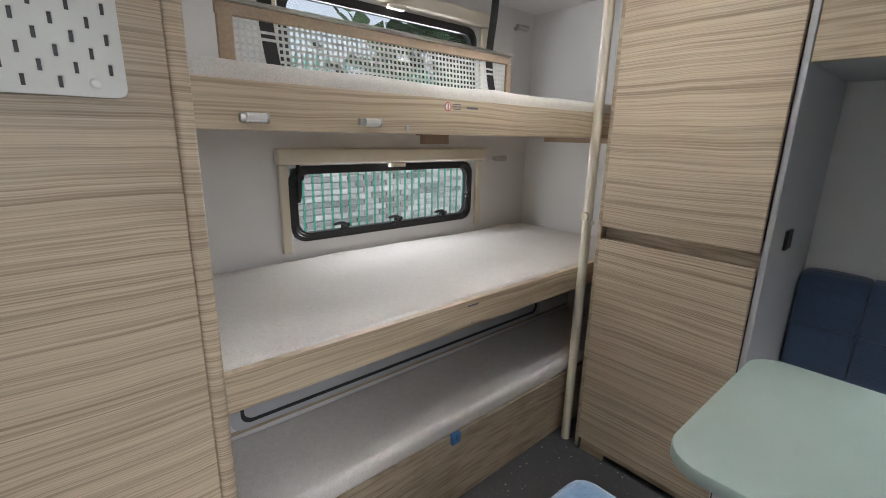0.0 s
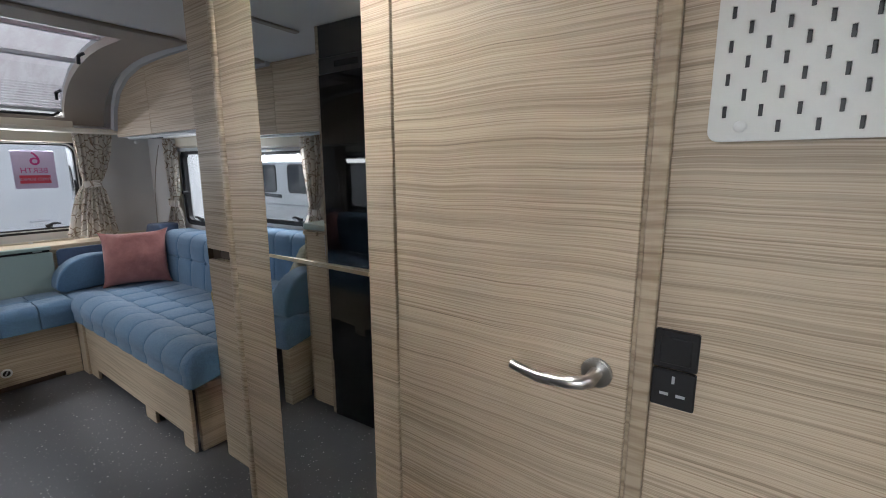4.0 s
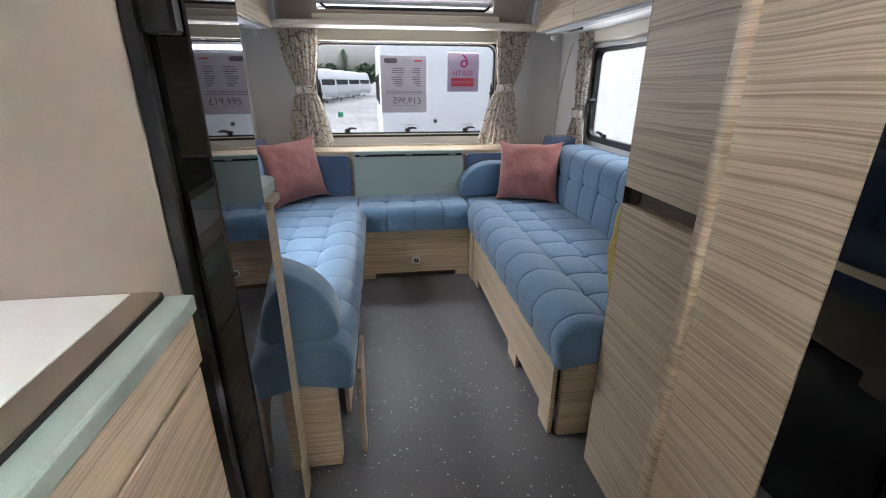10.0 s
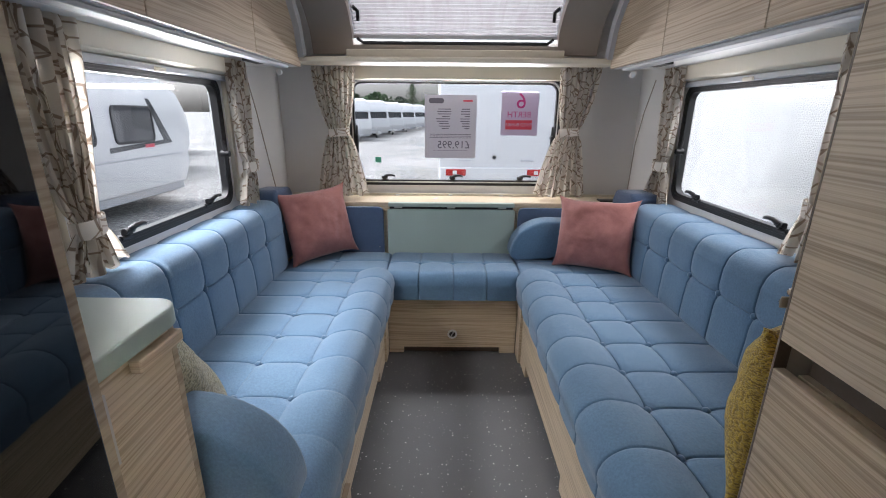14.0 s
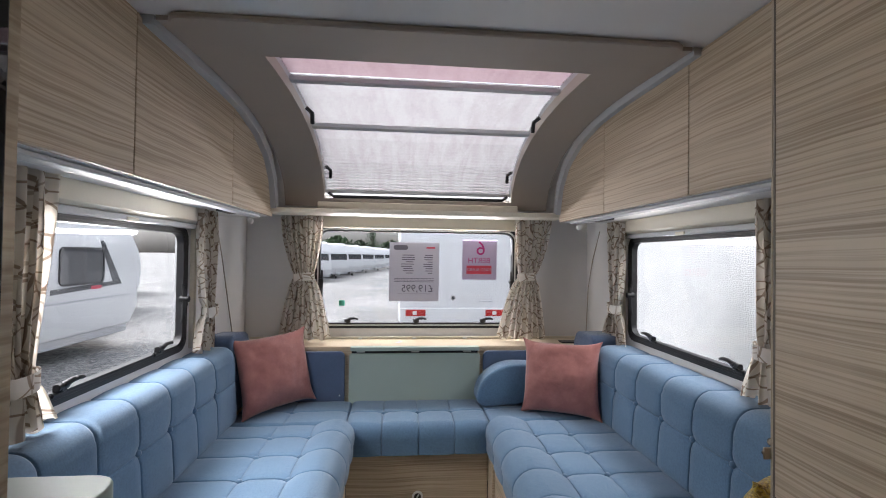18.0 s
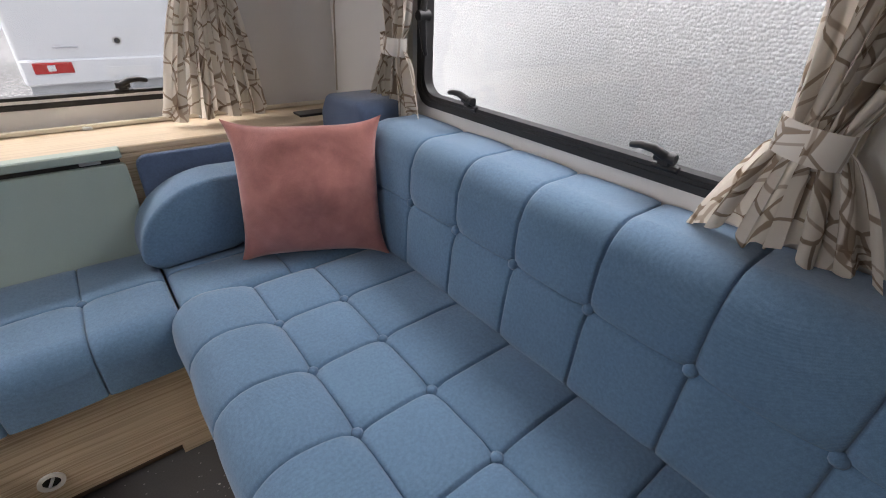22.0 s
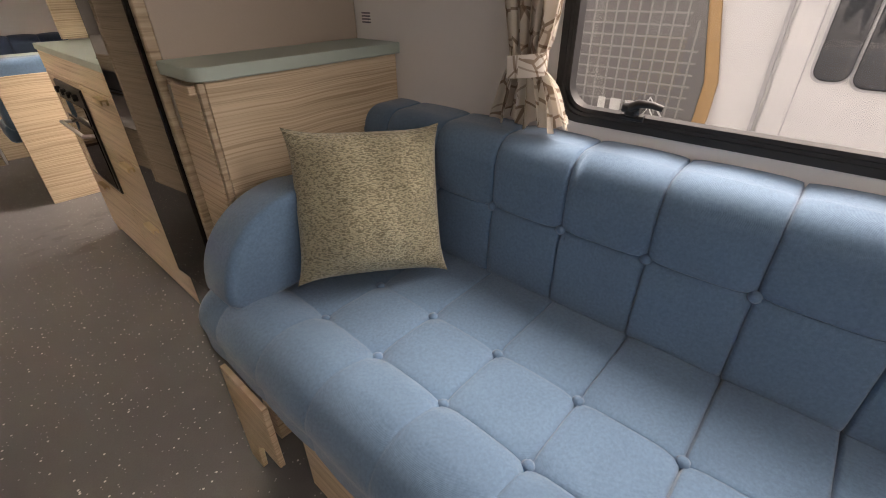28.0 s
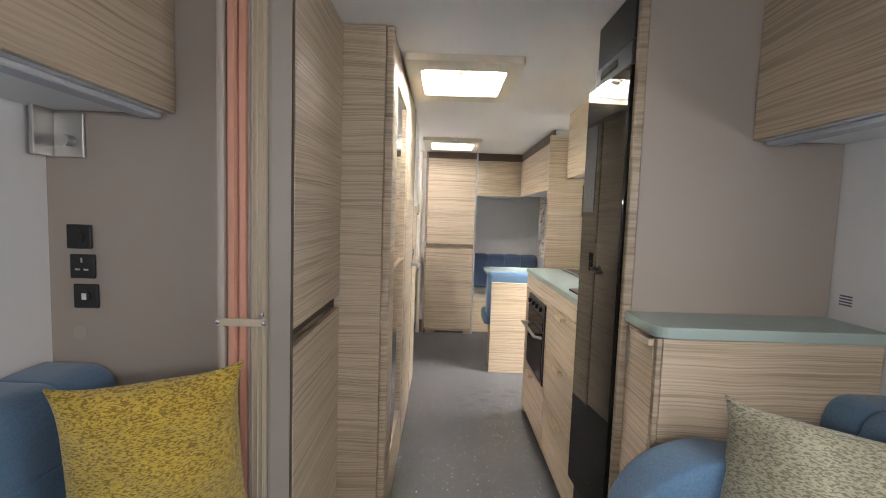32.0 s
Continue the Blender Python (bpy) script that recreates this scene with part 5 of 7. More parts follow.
def socket(x, y, z, w, face, label, kind_):
    """A square black switch or socket plate; face: the way it looks, as a unit vector."""
    f = Vector(face)
    u = Vector((0, 0, 1)).cross(f)
    s = base("wall_socket", (x, y, z), label, "socket" if kind_ != "switch" else "switch", "black wall plates")
    def slab(cu, cv, hw, hh, d0, d1, bev):
        c = Vector((x, y, z)) + u * cu + Vector((0, 0, cv))
        a = c - u * hw - Vector((0, 0, hh)) + f * d0
        b = c + u * hw + Vector((0, 0, hh)) + f * d1
        return box(min(a.x, b.x), min(a.y, b.y), a.z, max(a.x, b.x), max(a.y, b.y), b.z, bev)
    part("plate", slab(0, 0, w / 2, w / 2, 0.0005, 0.010, 0.002), BLACK, s)
    if kind_ == "switch":
        part("rocker", slab(0, 0, w * 0.36, w * 0.36, 0.010, 0.014, 0.002), BLACK, s)
    elif kind_ == "mains":
        for cu, cv, hw, hh in ((0, 0.016, 0.002, 0.006), (-0.011, -0.008, 0.006, 0.0022), (0.011, -0.008, 0.006, 0.0022)):
            part("slot", slab(cu, cv, hw, hh, 0.010, 0.0106, 0), GREY_TRIM, s, "pale slot")
    else:
        part("cup", disc(Vector((x, y, z)) + f * 0.010, f, w * 0.25, 0.004), BLACK, s, smooth=40)
        if kind_ == "usb":
            part("contact", slab(0, 0, 0.006, 0.008, 0.014, 0.0145, 0), WHITE, s, "pale usb contact")
    return s


socket(1.005, 3.426, 1.146, 0.062, (0, 1, 0), "black aerial socket plate on the taupe partition", "tv")
socket(0.998, 3.426, 1.070, 0.062, (0, 1, 0), "black mains socket plate on the taupe partition", "mains")
socket(0.991, 3.426, 0.993, 0.062, (0, 1, 0), "black usb socket plate on the taupe partition", "usb")
solid("cable_cover", disc((1.015, 3.425, 0.895), (0, 1, 0), 0.018, 0.002), TAUPE_TRIM, "round beige cover cap", "cap", at=(1.015, 3.425, 0.895))
tvb = base("screen_bracket", (1.03, 3.44, 1.40), "folded steel bracket with a knob for a screen", "bracket")
part("plate", box(0.985, 3.426, 1.345, 1.06, 3.436, 1.455, 0.002), STEEL, tvb)
part("arm", box(1.06, 3.426, 1.345, 1.072, 3.49, 1.465, 0.002), STEEL, tvb)
part("knob", disc((1.015, 3.436, 1.385), (0, 1, 0), 0.014, 0.025), STEEL, tvb, smooth=40)

# notices in the front window
YG = YF + 0.0295
nb = base("price_notice", (-0.02, YG, 0.985), "white printed price sheet taped inside the front window", "notice")
part("sheet", box(-0.170, YG - 0.0005, 0.985, 0.140, YG, 1.352), PAPER, nb)
INK_Y = YG - 0.001
MIRRORED = Matrix(((-1, 0, 0, 0), (0, 0, 1, 0), (0, 1, 0, 0), (0, 0, 0, 1)))
lettering("price", "£19,995", 0.062, Matrix.Translation((0.005, INK_Y, 1.063)) @ MIRRORED, INK, nb)
rnd = random.Random(5)
for i in range(9):
    z = 1.270 - 0.014 * i
    wd = 0.03 + 0.03 * rnd.random()
    part("text_line", box(0.10 - wd, INK_Y - 0.0002, z, 0.10, INK_Y + 0.0002, z + 0.005), INK, nb)
    part("text_line", box(-0.03 - wd * 1.2, INK_Y - 0.0002, z, -0.03 + 0.02 * rnd.random(), INK_Y + 0.0002, z + 0.005), INK, nb)
for i in range(3):
    part("text_line", box(-0.14, INK_Y - 0.0002, 1.105 + 0.010 * i, 0.11, INK_Y + 0.0002, 1.108 + 0.010 * i), INK, nb)
part("text_line", box(-0.12, INK_Y - 0.0002, 1.030, 0.09, INK_Y + 0.0002, 1.0315), INK, nb)
part("heading", box(0.06, INK_Y - 0.0002, 1.315, 0.115, INK_Y + 0.0002, 1.325), RED, nb, "red heading bar")
part("badge", prism(rounded(-0.145, 1.305, -0.055, 1.335, 0.014), "y", INK_Y - 0.0002, INK_Y + 0.0002), INK, nb, "grey oval badge")
pb = base("berth_poster", (0.40, YG, 1.125), "lilac poster with a red number taped inside the front window", "poster")
part("sheet", box(0.288, YG - 0.0005, 1.123, 0.508, YG, 1.375), PAPER_PINK, pb)
lettering("number", "6", 0.125, Matrix.Translation((0.405, INK_Y, 1.318)) @ MIRRORED, MAGENTA, pb)
lettering("word", "BERTH", 0.048, Matrix.Translation((0.395, INK_Y, 1.243)) @ MIRRORED, MAGENTA, pb)
part("red_bar", box(0.315, INK_Y - 0.0003, 1.158, 0.475, INK_Y + 0.0001, 1.212), RED, pb)
lettering("words", "FIXED BUNKS", 0.026, Matrix.Translation((0.395, INK_Y - 0.0008, 1.185)) @ MIRRORED, PAPER_PINK, pb)
gt = base("green_tag", (-0.46, YG, 0.97), "small green sticker on the front window", "sticker")
part("tag", box(-0.475, YG - 0.0005, 0.955, -0.440, YG, 0.988), GREEN_TAG, gt)

# ---- wardrobe, mirror wall and washroom ----
XW = 0.272


def slab(x0, y0, z0, x1, y1, z1, bev=0.0015):
    return box(x0, y0, z0, x1, y1, z1, bev)


ward = base("wardrobe", (0.7, 3.22, 0), "tall wardrobe with two wood-grain doors and a slot grip", "wardrobe")
YC = 2.985
DOOR_A, DOOR_B = (0.4400, 3.4780), (0.4435, YC + 0.0035)


def leaf(p, q, z0, z1):
    """An upright board between two plan points, its face towards the aisle."""
    d = Vector((q[0] - p[0], q[1] - p[1])).normalized()
    n = Vector((-d.y, d.x)) * 0.018
    if n.x < 0:
        n = -n
    return prism([p, q, (q[0] + n.x, q[1] + n.y), (p[0] + n.x, p[1] + n.y)], "z", z0, z1, 0.0015)


# carcass and slot back carry the shade behind the doors as dark colour
part("carcass", box(0.4870, YC + 0.004, 0.03, XR - 0.002, 3.383, H - 0.003), RECESS_SHADE, ward, "inside of the wardrobe, coloured as shade")
part("upper_door", leaf(DOOR_A, DOOR_B, 0.936, H - 0.006), WOOD_DOOR, ward)
part("lower_door", leaf(DOOR_A, DOOR_B, 0.0, 0.890), WOOD_DOOR, ward)
part("slot_back", box(0.479, YC + 0.006, 0.872, 0.485, 3.458, 0.955), RECESS_SHADE, ward, "back of the slot grip, coloured brown as shade")
part("slot_floor", box(0.4635, YC + 0.006, 0.872, 0.4785, 3.458, 0.8895), WOOD_EDGE, ward)

mw = base("mirror_wall", (0.5, 2.6, 0), "wood-clad corridor wall with a tall mirror", "wall", kind="structure")
part("corner_trim", box(0.2655, YC - 0.030, 0.0, 0.2955, YC, H - 0.003, 0.009, 4), WOOD, mw, smooth=40)
part("end_panel", slab(0.2958, YC - 0.018, 0.0, 0.4640, YC - 0.0005, H - 0.004), WOOD, mw, "narrow panel facing the lounge")
# backings here are coloured dark for the shade behind the panels
part("end_backing", box(0.4645, YC - 0.040, 0.0, XR - 0.002, YC + 0.003, H - 0.006), RECESS_SHADE, mw)
part("front_strip", slab(XW, 2.775, 0.0, XW + 0.018, YC - 0.0305, H - 0.004), WOOD, mw)
part("rear_strip", slab(XW, 2.297, 0.0, XW + 0.018, 2.378, H - 0.004), WOOD, mw)
part("top_strip", slab(XW, 2.3785, 1.735, XW + 0.018, 2.7745, H - 0.004), WOOD, mw)
part("bottom_strip", slab(XW, 2.3785, 0.0, XW + 0.018, 2.7745, 0.235), WOOD, mw)
part("backing", box(XW + 0.019, 2.30, 0.0, 0.44, YC - 0.041, H - 0.006), RECESS_SHADE, mw)
MIRROR_PLAN = [(XW + 0.0122, 2.3795), (XW + 0.0002, 2.7735), (XW + 0.006, 2.7735), (XW + 0.017, 2.3795)]
part("mirror", prism(MIRROR_PLAN, "z", 0.236, 1.010), MIRROR, mw, "tall plain mirror")
part("mirror", prism(MIRROR_PLAN, "z", 1.018, 1.734), MIRROR, mw, "tall plain mirror")
part("mirror_joint", box(XW - 0.001, 2.3795, 1.0095, XW + 0.009, 2.7735, 1.0185), BRASS, mw, "slim chrome joint between the mirrors")

wd = base("washroom_door", (XW, 2.05, 0), "wood-grain washroom door, closed, with a steel lever", "door", kind="structure")
part("leaf", slab(XW - 0.002, 1.804, 0.02, XW + 0.026, 2.289, 1.85), WOOD, wd)
handle = part("handle_rose", disc((XW - 0.002, 1.852, 0.925), (-1, 0, 0), 0.025, 0.008, 24, 0.002), STEEL, wd, "round steel rose", 40)
part("lever", tube([(XW - 0.006, 1.852, 0.925), (XW - 0.045, 1.852, 0.925), (XW - 0.054, 1.862, 0.924), (XW - 0.056, 1.885, 0.919), (XW - 0.055, 1.93, 0.914), (XW - 0.052, 1.965, 0.918), (XW - 0.050, 1.985, 0.922)], [0.011, 0.011, 0.011, 0.010, 0.0095, 0.0085, 0.008], 12), STEEL, handle, "curved steel lever", 60)
solid("door_jamb", join(box(XW - 0.004, 1.772, 0.0, XW + 0.03, 1.797, H - 0.003, 0.002), box(XW + 0.004, 1.7975, 0.0, XW + 0.03, 1.8035, H - 0.003)), WOOD_EDGE, "brown edge strip of the door frame", "door frame", kind="structure")
solid("washroom_lintel", box(XW, 1.798, 1.853, XW + 0.02, 2.296, H - 0.003), WOOD, "wood strip over the washroom door", "trim", kind="structure")
solid("washroom_core", box(XW + 0.031, 1.32, 0.0, 0.50, 2.298, H - 0.006), RECESS_SHADE, "plain core of the partition", "partition", kind="structure")
pw = base("peg_wall", (XW, 1.55, 0), "wood-clad panel between washroom door and bunks", "wall", kind="structure")
part("panel", slab(XW + 0.006, 1.330, 0.0, XW + 0.024, 1.7715, H - 0.004), WOOD, pw)
part("end_trim", box(XW + 0.002, 1.300, 0.0, XW + 0.05, 1.3295, H - 0.004, 0.010, 3), WOOD, pw, smooth=40)
part("return", slab(XW + 0.05, 1.300, 0.0, XR - 0.002, 1.318, H - 0.004), WALL, pw)
socket(XW + 0.0055, 1.7405, 0.990, 0.059, (-1, 0, 0), "black light switch plate on the wood panel", "switch")
socket(XW + 0.0055, 1.7405, 0.928, 0.059, (-1, 0, 0), "black mains socket plate on the wood panel", "mains")

# peg board with slots
def pegboard():
    """A coated steel sheet with rows of slots set out in a staggered grid."""
    y0, y1, z0, z1 = 1.3873, 1.7299, 1.2885, 1.8485
    x = XW + 0.0015
    bm = bmesh.new()
    ny, nz = 71, 112
    dy, dz = (y1 - y0) / ny, (z1 - z0) / nz
    hole = set()
    for r in range(27):
        cz = z0 + 0.0175 + r * 0.020
        for c in range(9):
            cy = y1 - 3.5 * dy - c * 8 * dy - (0.0 if r % 2 else 4 * dy)
            if cy < y0 + 0.012 or r == 0 and c in (0, 7):
                continue
            for i in range(ny):
                for j in range(nz):
                    yy, zz = y0 + (i + 0.5) * dy, z0 + (j + 0.5) * dz
                    if abs(yy - cy) < 0.0024 and abs(zz - cz) < 0.0074:
                        hole.add((i, j))
    vs = {}
    def v(i, j, d):
        if (i, j, d) not in vs:
            yy, zz = y0 + i * dy, z0 + j * dz
            r = 0.014
            for cy, sy in ((y0, 1), (y1, -1)):
                for cz, sz in ((z0, 1), (z1, -1)):
                    a, b = (yy - cy) * sy, (zz - cz) * sz
                    if a < r and b < r and math.hypot(r - a, r - b) > r:
                        k = r / math.hypot(r - a, r - b)
                        yy, zz = cy + sy * (r - (r - a) * k), cz + sz * (r - (r - b) * k)
            vs[(i, j, d)] = bm.verts.new((x - 0.004 * d, yy, zz))
        return vs[(i, j, d)]
    for i in range(ny):
        for j in range(nz):
            if (i, j) not in hole:
                bm.faces.new((v(i, j, 1), v(i + 1, j, 1), v(i + 1, j + 1, 1), v(i, j + 1, 1)))
            for (a, b), (p, q, r, s) in (((-1, 0), (i, j, i, j + 1)), ((1, 0), (i + 1, j, i + 1, j + 1)), ((0, -1), (i, j, i + 1, j)), ((0, 1), (i, j + 1, i + 1, j + 1))):
                n = (i + a, j + b)
                out = n in hole or not (0 <= n[0] < ny and 0 <= n[1] < nz)
                if (i, j) not in hole and out:
                    bm.faces.new((v(p, q, 1), v(r, s, 1), v(r, s, 0), v(p, q, 0)))
    return bm


peg = solid("peg_board", pegboard(), WHITE_STEEL, "off-white steel peg board with staggered slots screwed to the wood panel", "peg board", at=(XW, 1.55, 1.29))
# added black sheet paints the shade seen through the slots
part("back_shadow", box(XW + 0.0045, 1.393, 1.297, XW + 0.0058, 1.724, 1.842), BLACK, peg, "black sheet standing in for the shade behind the slots")
for y in (1.424, 1.694):
    part("screw", dome((XW - 0.0025, y, 1.307), (-1, 0, 0), 0.0075, 0.0045), WHITE, peg, smooth=60)

# ---- bunks ----
XB = 0.335
for nm, zt, zm, label in (("top", 1.340, 1.405, "upper"), ("middle", 0.765, 0.83, "middle"), ("low", 0.345, 0.42, "lower")):
    bk = base("bunk_bed", (0.7, 0.35, zt - 0.1), label + " bunk with a wood-grain front board", "bunk", "three bunks")
    x0 = XB if nm != "low" else XB + 0.035
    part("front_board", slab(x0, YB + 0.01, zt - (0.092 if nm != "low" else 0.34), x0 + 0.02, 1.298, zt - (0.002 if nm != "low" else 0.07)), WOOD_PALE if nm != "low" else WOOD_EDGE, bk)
    part("bed_deck", box(x0 + 0.021, YB + 0.005, zt - (0.06 if nm != "low" else 0.085), XR - 0.004, 1.298, zt - (0.04 if nm != "low" else 0.071)), WOOD_PALE, bk)
    th = 0.075 if nm == "top" else 0.062
    lift = 0.035 if nm == "top" else -0.002
    bm = box(x0 + (0.022 if nm != "low" else 0.002), YB + 0.01, zt - 0.039 if nm != "low" else zt - 0.07, (XR - 0.006) if nm != "low" else 0.722, 1.294, zt + lift, 0.022, 4)
    bmesh.ops.subdivide_edges(bm, edges=[e for e in bm.edges if e.calc_length() > 0.3], cuts=24, use_grid_fill=True)
    for q in bm.verts:
        if q.co.z > zt - 0.03:
            q.co.z += 0.006 * noise.noise(q.co * 5) + 0.003 * noise.noise(q.co * 17)
    solid("mattress", bm, MATTRESS, "thin white mattress with a dimpled cover on the " + label + " bunk", "mattress", "bunk mattresses", at=(0.7, 0.35, zt - 0.03), smooth=60)
    if nm == "top":
        for y in (1.191, 0.941):
            la = part("latch", join(box(XB - 0.016, y - 0.026, 1.262, XB - 0.001, y + 0.026, 1.280, 0.005, 2)), STEEL, bk, "pale metal ladder latch", 40)
            part("roller", tube([(XB - 0.018, y - 0.020, 1.271), (XB - 0.018, y + 0.016, 1.271)], 0.009, 10), WHITE, la)
            part("end_cap", disc((XB - 0.018, y - 0.020, 1.271), (0, -1, 0), 0.010, 0.004), STEEL, la)
        part("warning_sign", disc((XB - 0.0005, 0.700, 1.318), (-1, 0, 0), 0.011, 0.0005), RED, bk, "round red prohibition sign")
        part("sign_ground", disc((XB - 0.0011, 0.700, 1.318), (-1, 0, 0), 0.0085, 0.0004), WHITE, bk)
        part("sign_bar", box(XB - 0.002, 0.6985, 1.311, XB - 0.0016, 0.7015, 1.325), RED, bk)
        for k in range(3):
            part("text_line", box(XB - 0.0008, 0.655, 1.324 - 0.006 * k, XB - 0.0002, 0.682, 1.326 - 0.006 * k), INK, bk)
        part("max_load", box(XB - 0.0008, 0.590, 1.316, XB - 0.0002, 0.632, 1.321), INK, bk)
        part("plug", disc((XB - 0.0005, 0.83, 1.262), (-1, 0, 0), 0.006, 0.002), STEEL, bk)
        part("end_bearer", box(XB + 0.03, YB + 0.002, 1.225, 0.95, YB + 0.022, 1.248), TAN_BIND, bk)
    if nm == "middle":
        part("max_load", box(XB - 0.0008, 0.555, 0.742, XB - 0.0002, 0.600, 0.748), INK, bk)
        part("plug", disc((XB - 0.0005, 0.58, 0.690), (-1, 0, 0), 0.005, 0.002), STEEL, bk)
solid("blue_clip", join(box(0.358, 0.585, 0.245, 0.376, 0.625, 0.285, 0.004), box(0.352, 0.592, 0.262, 0.360, 0.612, 0.290, 0.003)), BLUE_TAG, "small blue plastic clip on the lower bunk edge", "clip", at=(0.366, 0.6, 0.25))
pole = base("bunk_post", (0.322, -0.005, 0), "slim beige upright post at the foot of the bunks", "post")
part("upright", tube([(0.322, -0.005, 0.0), (0.322, -0.005, H - 0.004)], 0.018, 16), CREAM, pole, smooth=60)
part("knob", join(disc((0.322, 0.010, 0.965), (0, 1, 0), 0.016, 0.016), disc((0.306, -0.005, 0.94), (-1, 0, 0), 0.008, 0.010)), CREAM, pole, smooth=40)
bracket = solid("bunk_bracket", join(box(0.44, 0.60, 1.245, 0.47, 0.70, 1.2795), box(0.44, 0.60, 1.222, 0.45, 0.70, 1.246)), TAN_BIND, "small wooden bracket under the upper bunk", "bracket", at=(0.455, 0.65, 1.25))
for z, y in ((1.135, -0.30), (1.79, -0.42)):
    hook = base("wall_lamp", (XR, y, z), "small steel reading lamp on the wall over a bunk", "lamp", "bunk reading lamps")
    part("stem", tube([(XR, y, z), (XR - 0.04, y, z)], 0.010, 10), STEEL, hook)
    part("lamp_head", tube([(XR - 0.04, y + 0.03, z), (XR - 0.04, y - 0.05, z)], [0.012, 0.015], 10), STEEL, hook, smooth=50)
for nm, win in (("bunk_blind", WIN_B1), ("bunk_blind", WIN_B2)):
    y0, z0, y1, z1 = win
    bl = base(nm, (XR, 0.34, z1), "cream roller blind cassette with side tracks on a bunk window", "blind", "bunk blinds")
    part("cassette", box(XR - 0.05, y0 - 0.07, z1 + 0.015, XR - 0.001, y1 + 0.06, z1 + 0.075, 0.012, 3), CREAM, bl, smooth=40)
    part("tab", box(XR - 0.058, 0.32, z1 - 0.004, XR - 0.03, 0.40, z1 + 0.014, 0.003), CREAM, bl)
    for y in (y0 - 0.065, y1 + 0.015):
        part("track", box(XR - 0.022, y, z0 - 0.045, XR - 0.001, y + 0.035, z1 + 0.014, 0.004), CREAM, bl)
hatch = base("bunk_locker", (0.73, 0.35, 0.3), "pale panel behind the lower bunk with a black-edged hatch", "locker")
part("panel", box(0.725, YB + 0.01, 0.27, 0.74, 1.296, 0.70), WALL, hatch)
part("hatch_frame", ring(rounded(-0.30, 0.362, 1.20, 0.66, 0.03), rounded(-0.27, 0.382, 1.17, 0.64, 0.03), "x", 0.716, 0.7245), GREY_TRIM, hatch, "pale grey frame", 40)
part("hatch_seal", ring(rounded(-0.272, 0.380, 1.172, 0.642, 0.03), rounded(-0.262, 0.390, 1.162, 0.632, 0.03), "x", 0.714, 0.7245), RUBBER, hatch, "", 40)
part("hatch_door", box(0.718, -0.262, 0.390, 0.7245, 1.162, 0.632), GREY_TRIM, hatch)
part("skirting", box(0.7235, YB + 0.012, 0.346, 0.7248, 1.294, 0.360), WOOD_EDGE, hatch)

# safety net of the top bunk
net = base("safety_net", (0.42, 0.5, 1.37), "folded white mesh safety guard with tan binding on the top bunk", "safety net")
def net_mesh(y0, y1, z0, z1):
    bm = bmesh.new()
    p = 0.0125
    ny, nz = int((y1 - y0) / p), int((z1 - z0) / p)
    for i in range(ny + 1):
        y = y0 + (y1 - y0) * i / ny
        bm.faces.new([bm.verts.new((0.42 + 0.10 * (z - z0), yy, z)) for yy, z in ((y - 0.0028, z0), (y + 0.0028, z0), (y + 0.0028, z1), (y - 0.0028, z1))])
    for j in range(nz + 1):
        z = z0 + (z1 - z0) * j / nz
        bm.faces.new([bm.verts.new((0.4195 + 0.10 * (zz - z0), yy, zz)) for yy, zz in ((y0, z - 0.0028), (y1, z - 0.0028), (y1, z + 0.0028), (y0, z + 0.0028))])
    return bm
tagged(part("mesh", net_mesh(0.39, 1.185, 1.375, 1.468), WEBBING, net, "open white webbing"), kind="stuff")
part("top_binding", box(0.423, 0.365, 1.462, 0.431, 1.215, 1.486, 0.002), TAN_BIND, net)
part("top_bar", box(0.419, 0.36, 1.486, 0.435, 1.225, 1.495, 0.002), STEEL, net)
part("end_binding", box(0.416, 1.185, 1.375, 0.424, 1.215, 1.464, 0.002), TAN_BIND, net)
part("end_binding", box(0.416, 0.367, 1.375, 0.424, 0.39, 1.464, 0.002), TAN_BIND, net)
for y in (1.110, 0.450):
    part("strap", sheet(lambda u, v, y=y: (0.412 + 0.012 * math.sin(9 * v) + 0.02 * v, y + (u - 0.5) * 0.030 + 0.01 * math.sin(4 * v), 1.365 + (H - 1.37) * v), 2, 16), STRAP, net, "black webbing strap")

# ---- tall cupboard at the rear ----
cup = base("tall_cupboard", (0, -0.25, 0), "tall wood-grain cupboard with two doors and a slot grip", "cupboard")
# shade in the slot and inside is painted by the carcass's dark colour
part("carcass", box(-0.238, YB + 0.005, 0.0, 0.255, -0.030, H - 0.004), RECESS_SHADE, cup, "slot and inside, coloured as shade")
part("side_panel", slab(-0.255, YB + 0.004, 0.0, -0.239, 0.004, H - 0.005), GREY_TRIM, cup)
part("side_panel", slab(0.256, YB + 0.004, 0.0, 0.272, 0.004, H - 0.005), WOOD_EDGE, cup)
part("upper_door", slab(-0.235, 0.001, 0.940, 0.250, 0.019, 1.812), WOOD, cup)
part("lower_door", slab(-0.235, 0.001, 0.058, 0.250, 0.019, 0.892), WOOD, cup)
part("grip_strip", slab(-0.236, -0.029, 0.86, 0.251, -0.022, 0.97), WOOD_EDGE, cup)
part("plinth", prism([(-0.236, 0.0), (-0.16, 0.0), (-0.16, 0.03), (0.14, 0.03), (0.14, 0.0), (0.25, 0.0), (0.25, 0.052), (-0.236, 0.052)], "y", 0.0005, 0.010), WOOD_EDGE, cup)
part("top_rail", slab(-0.238, -0.02, 1.815, 0.255, 0.004, H - 0.005), RECESS_SHADE, cup)
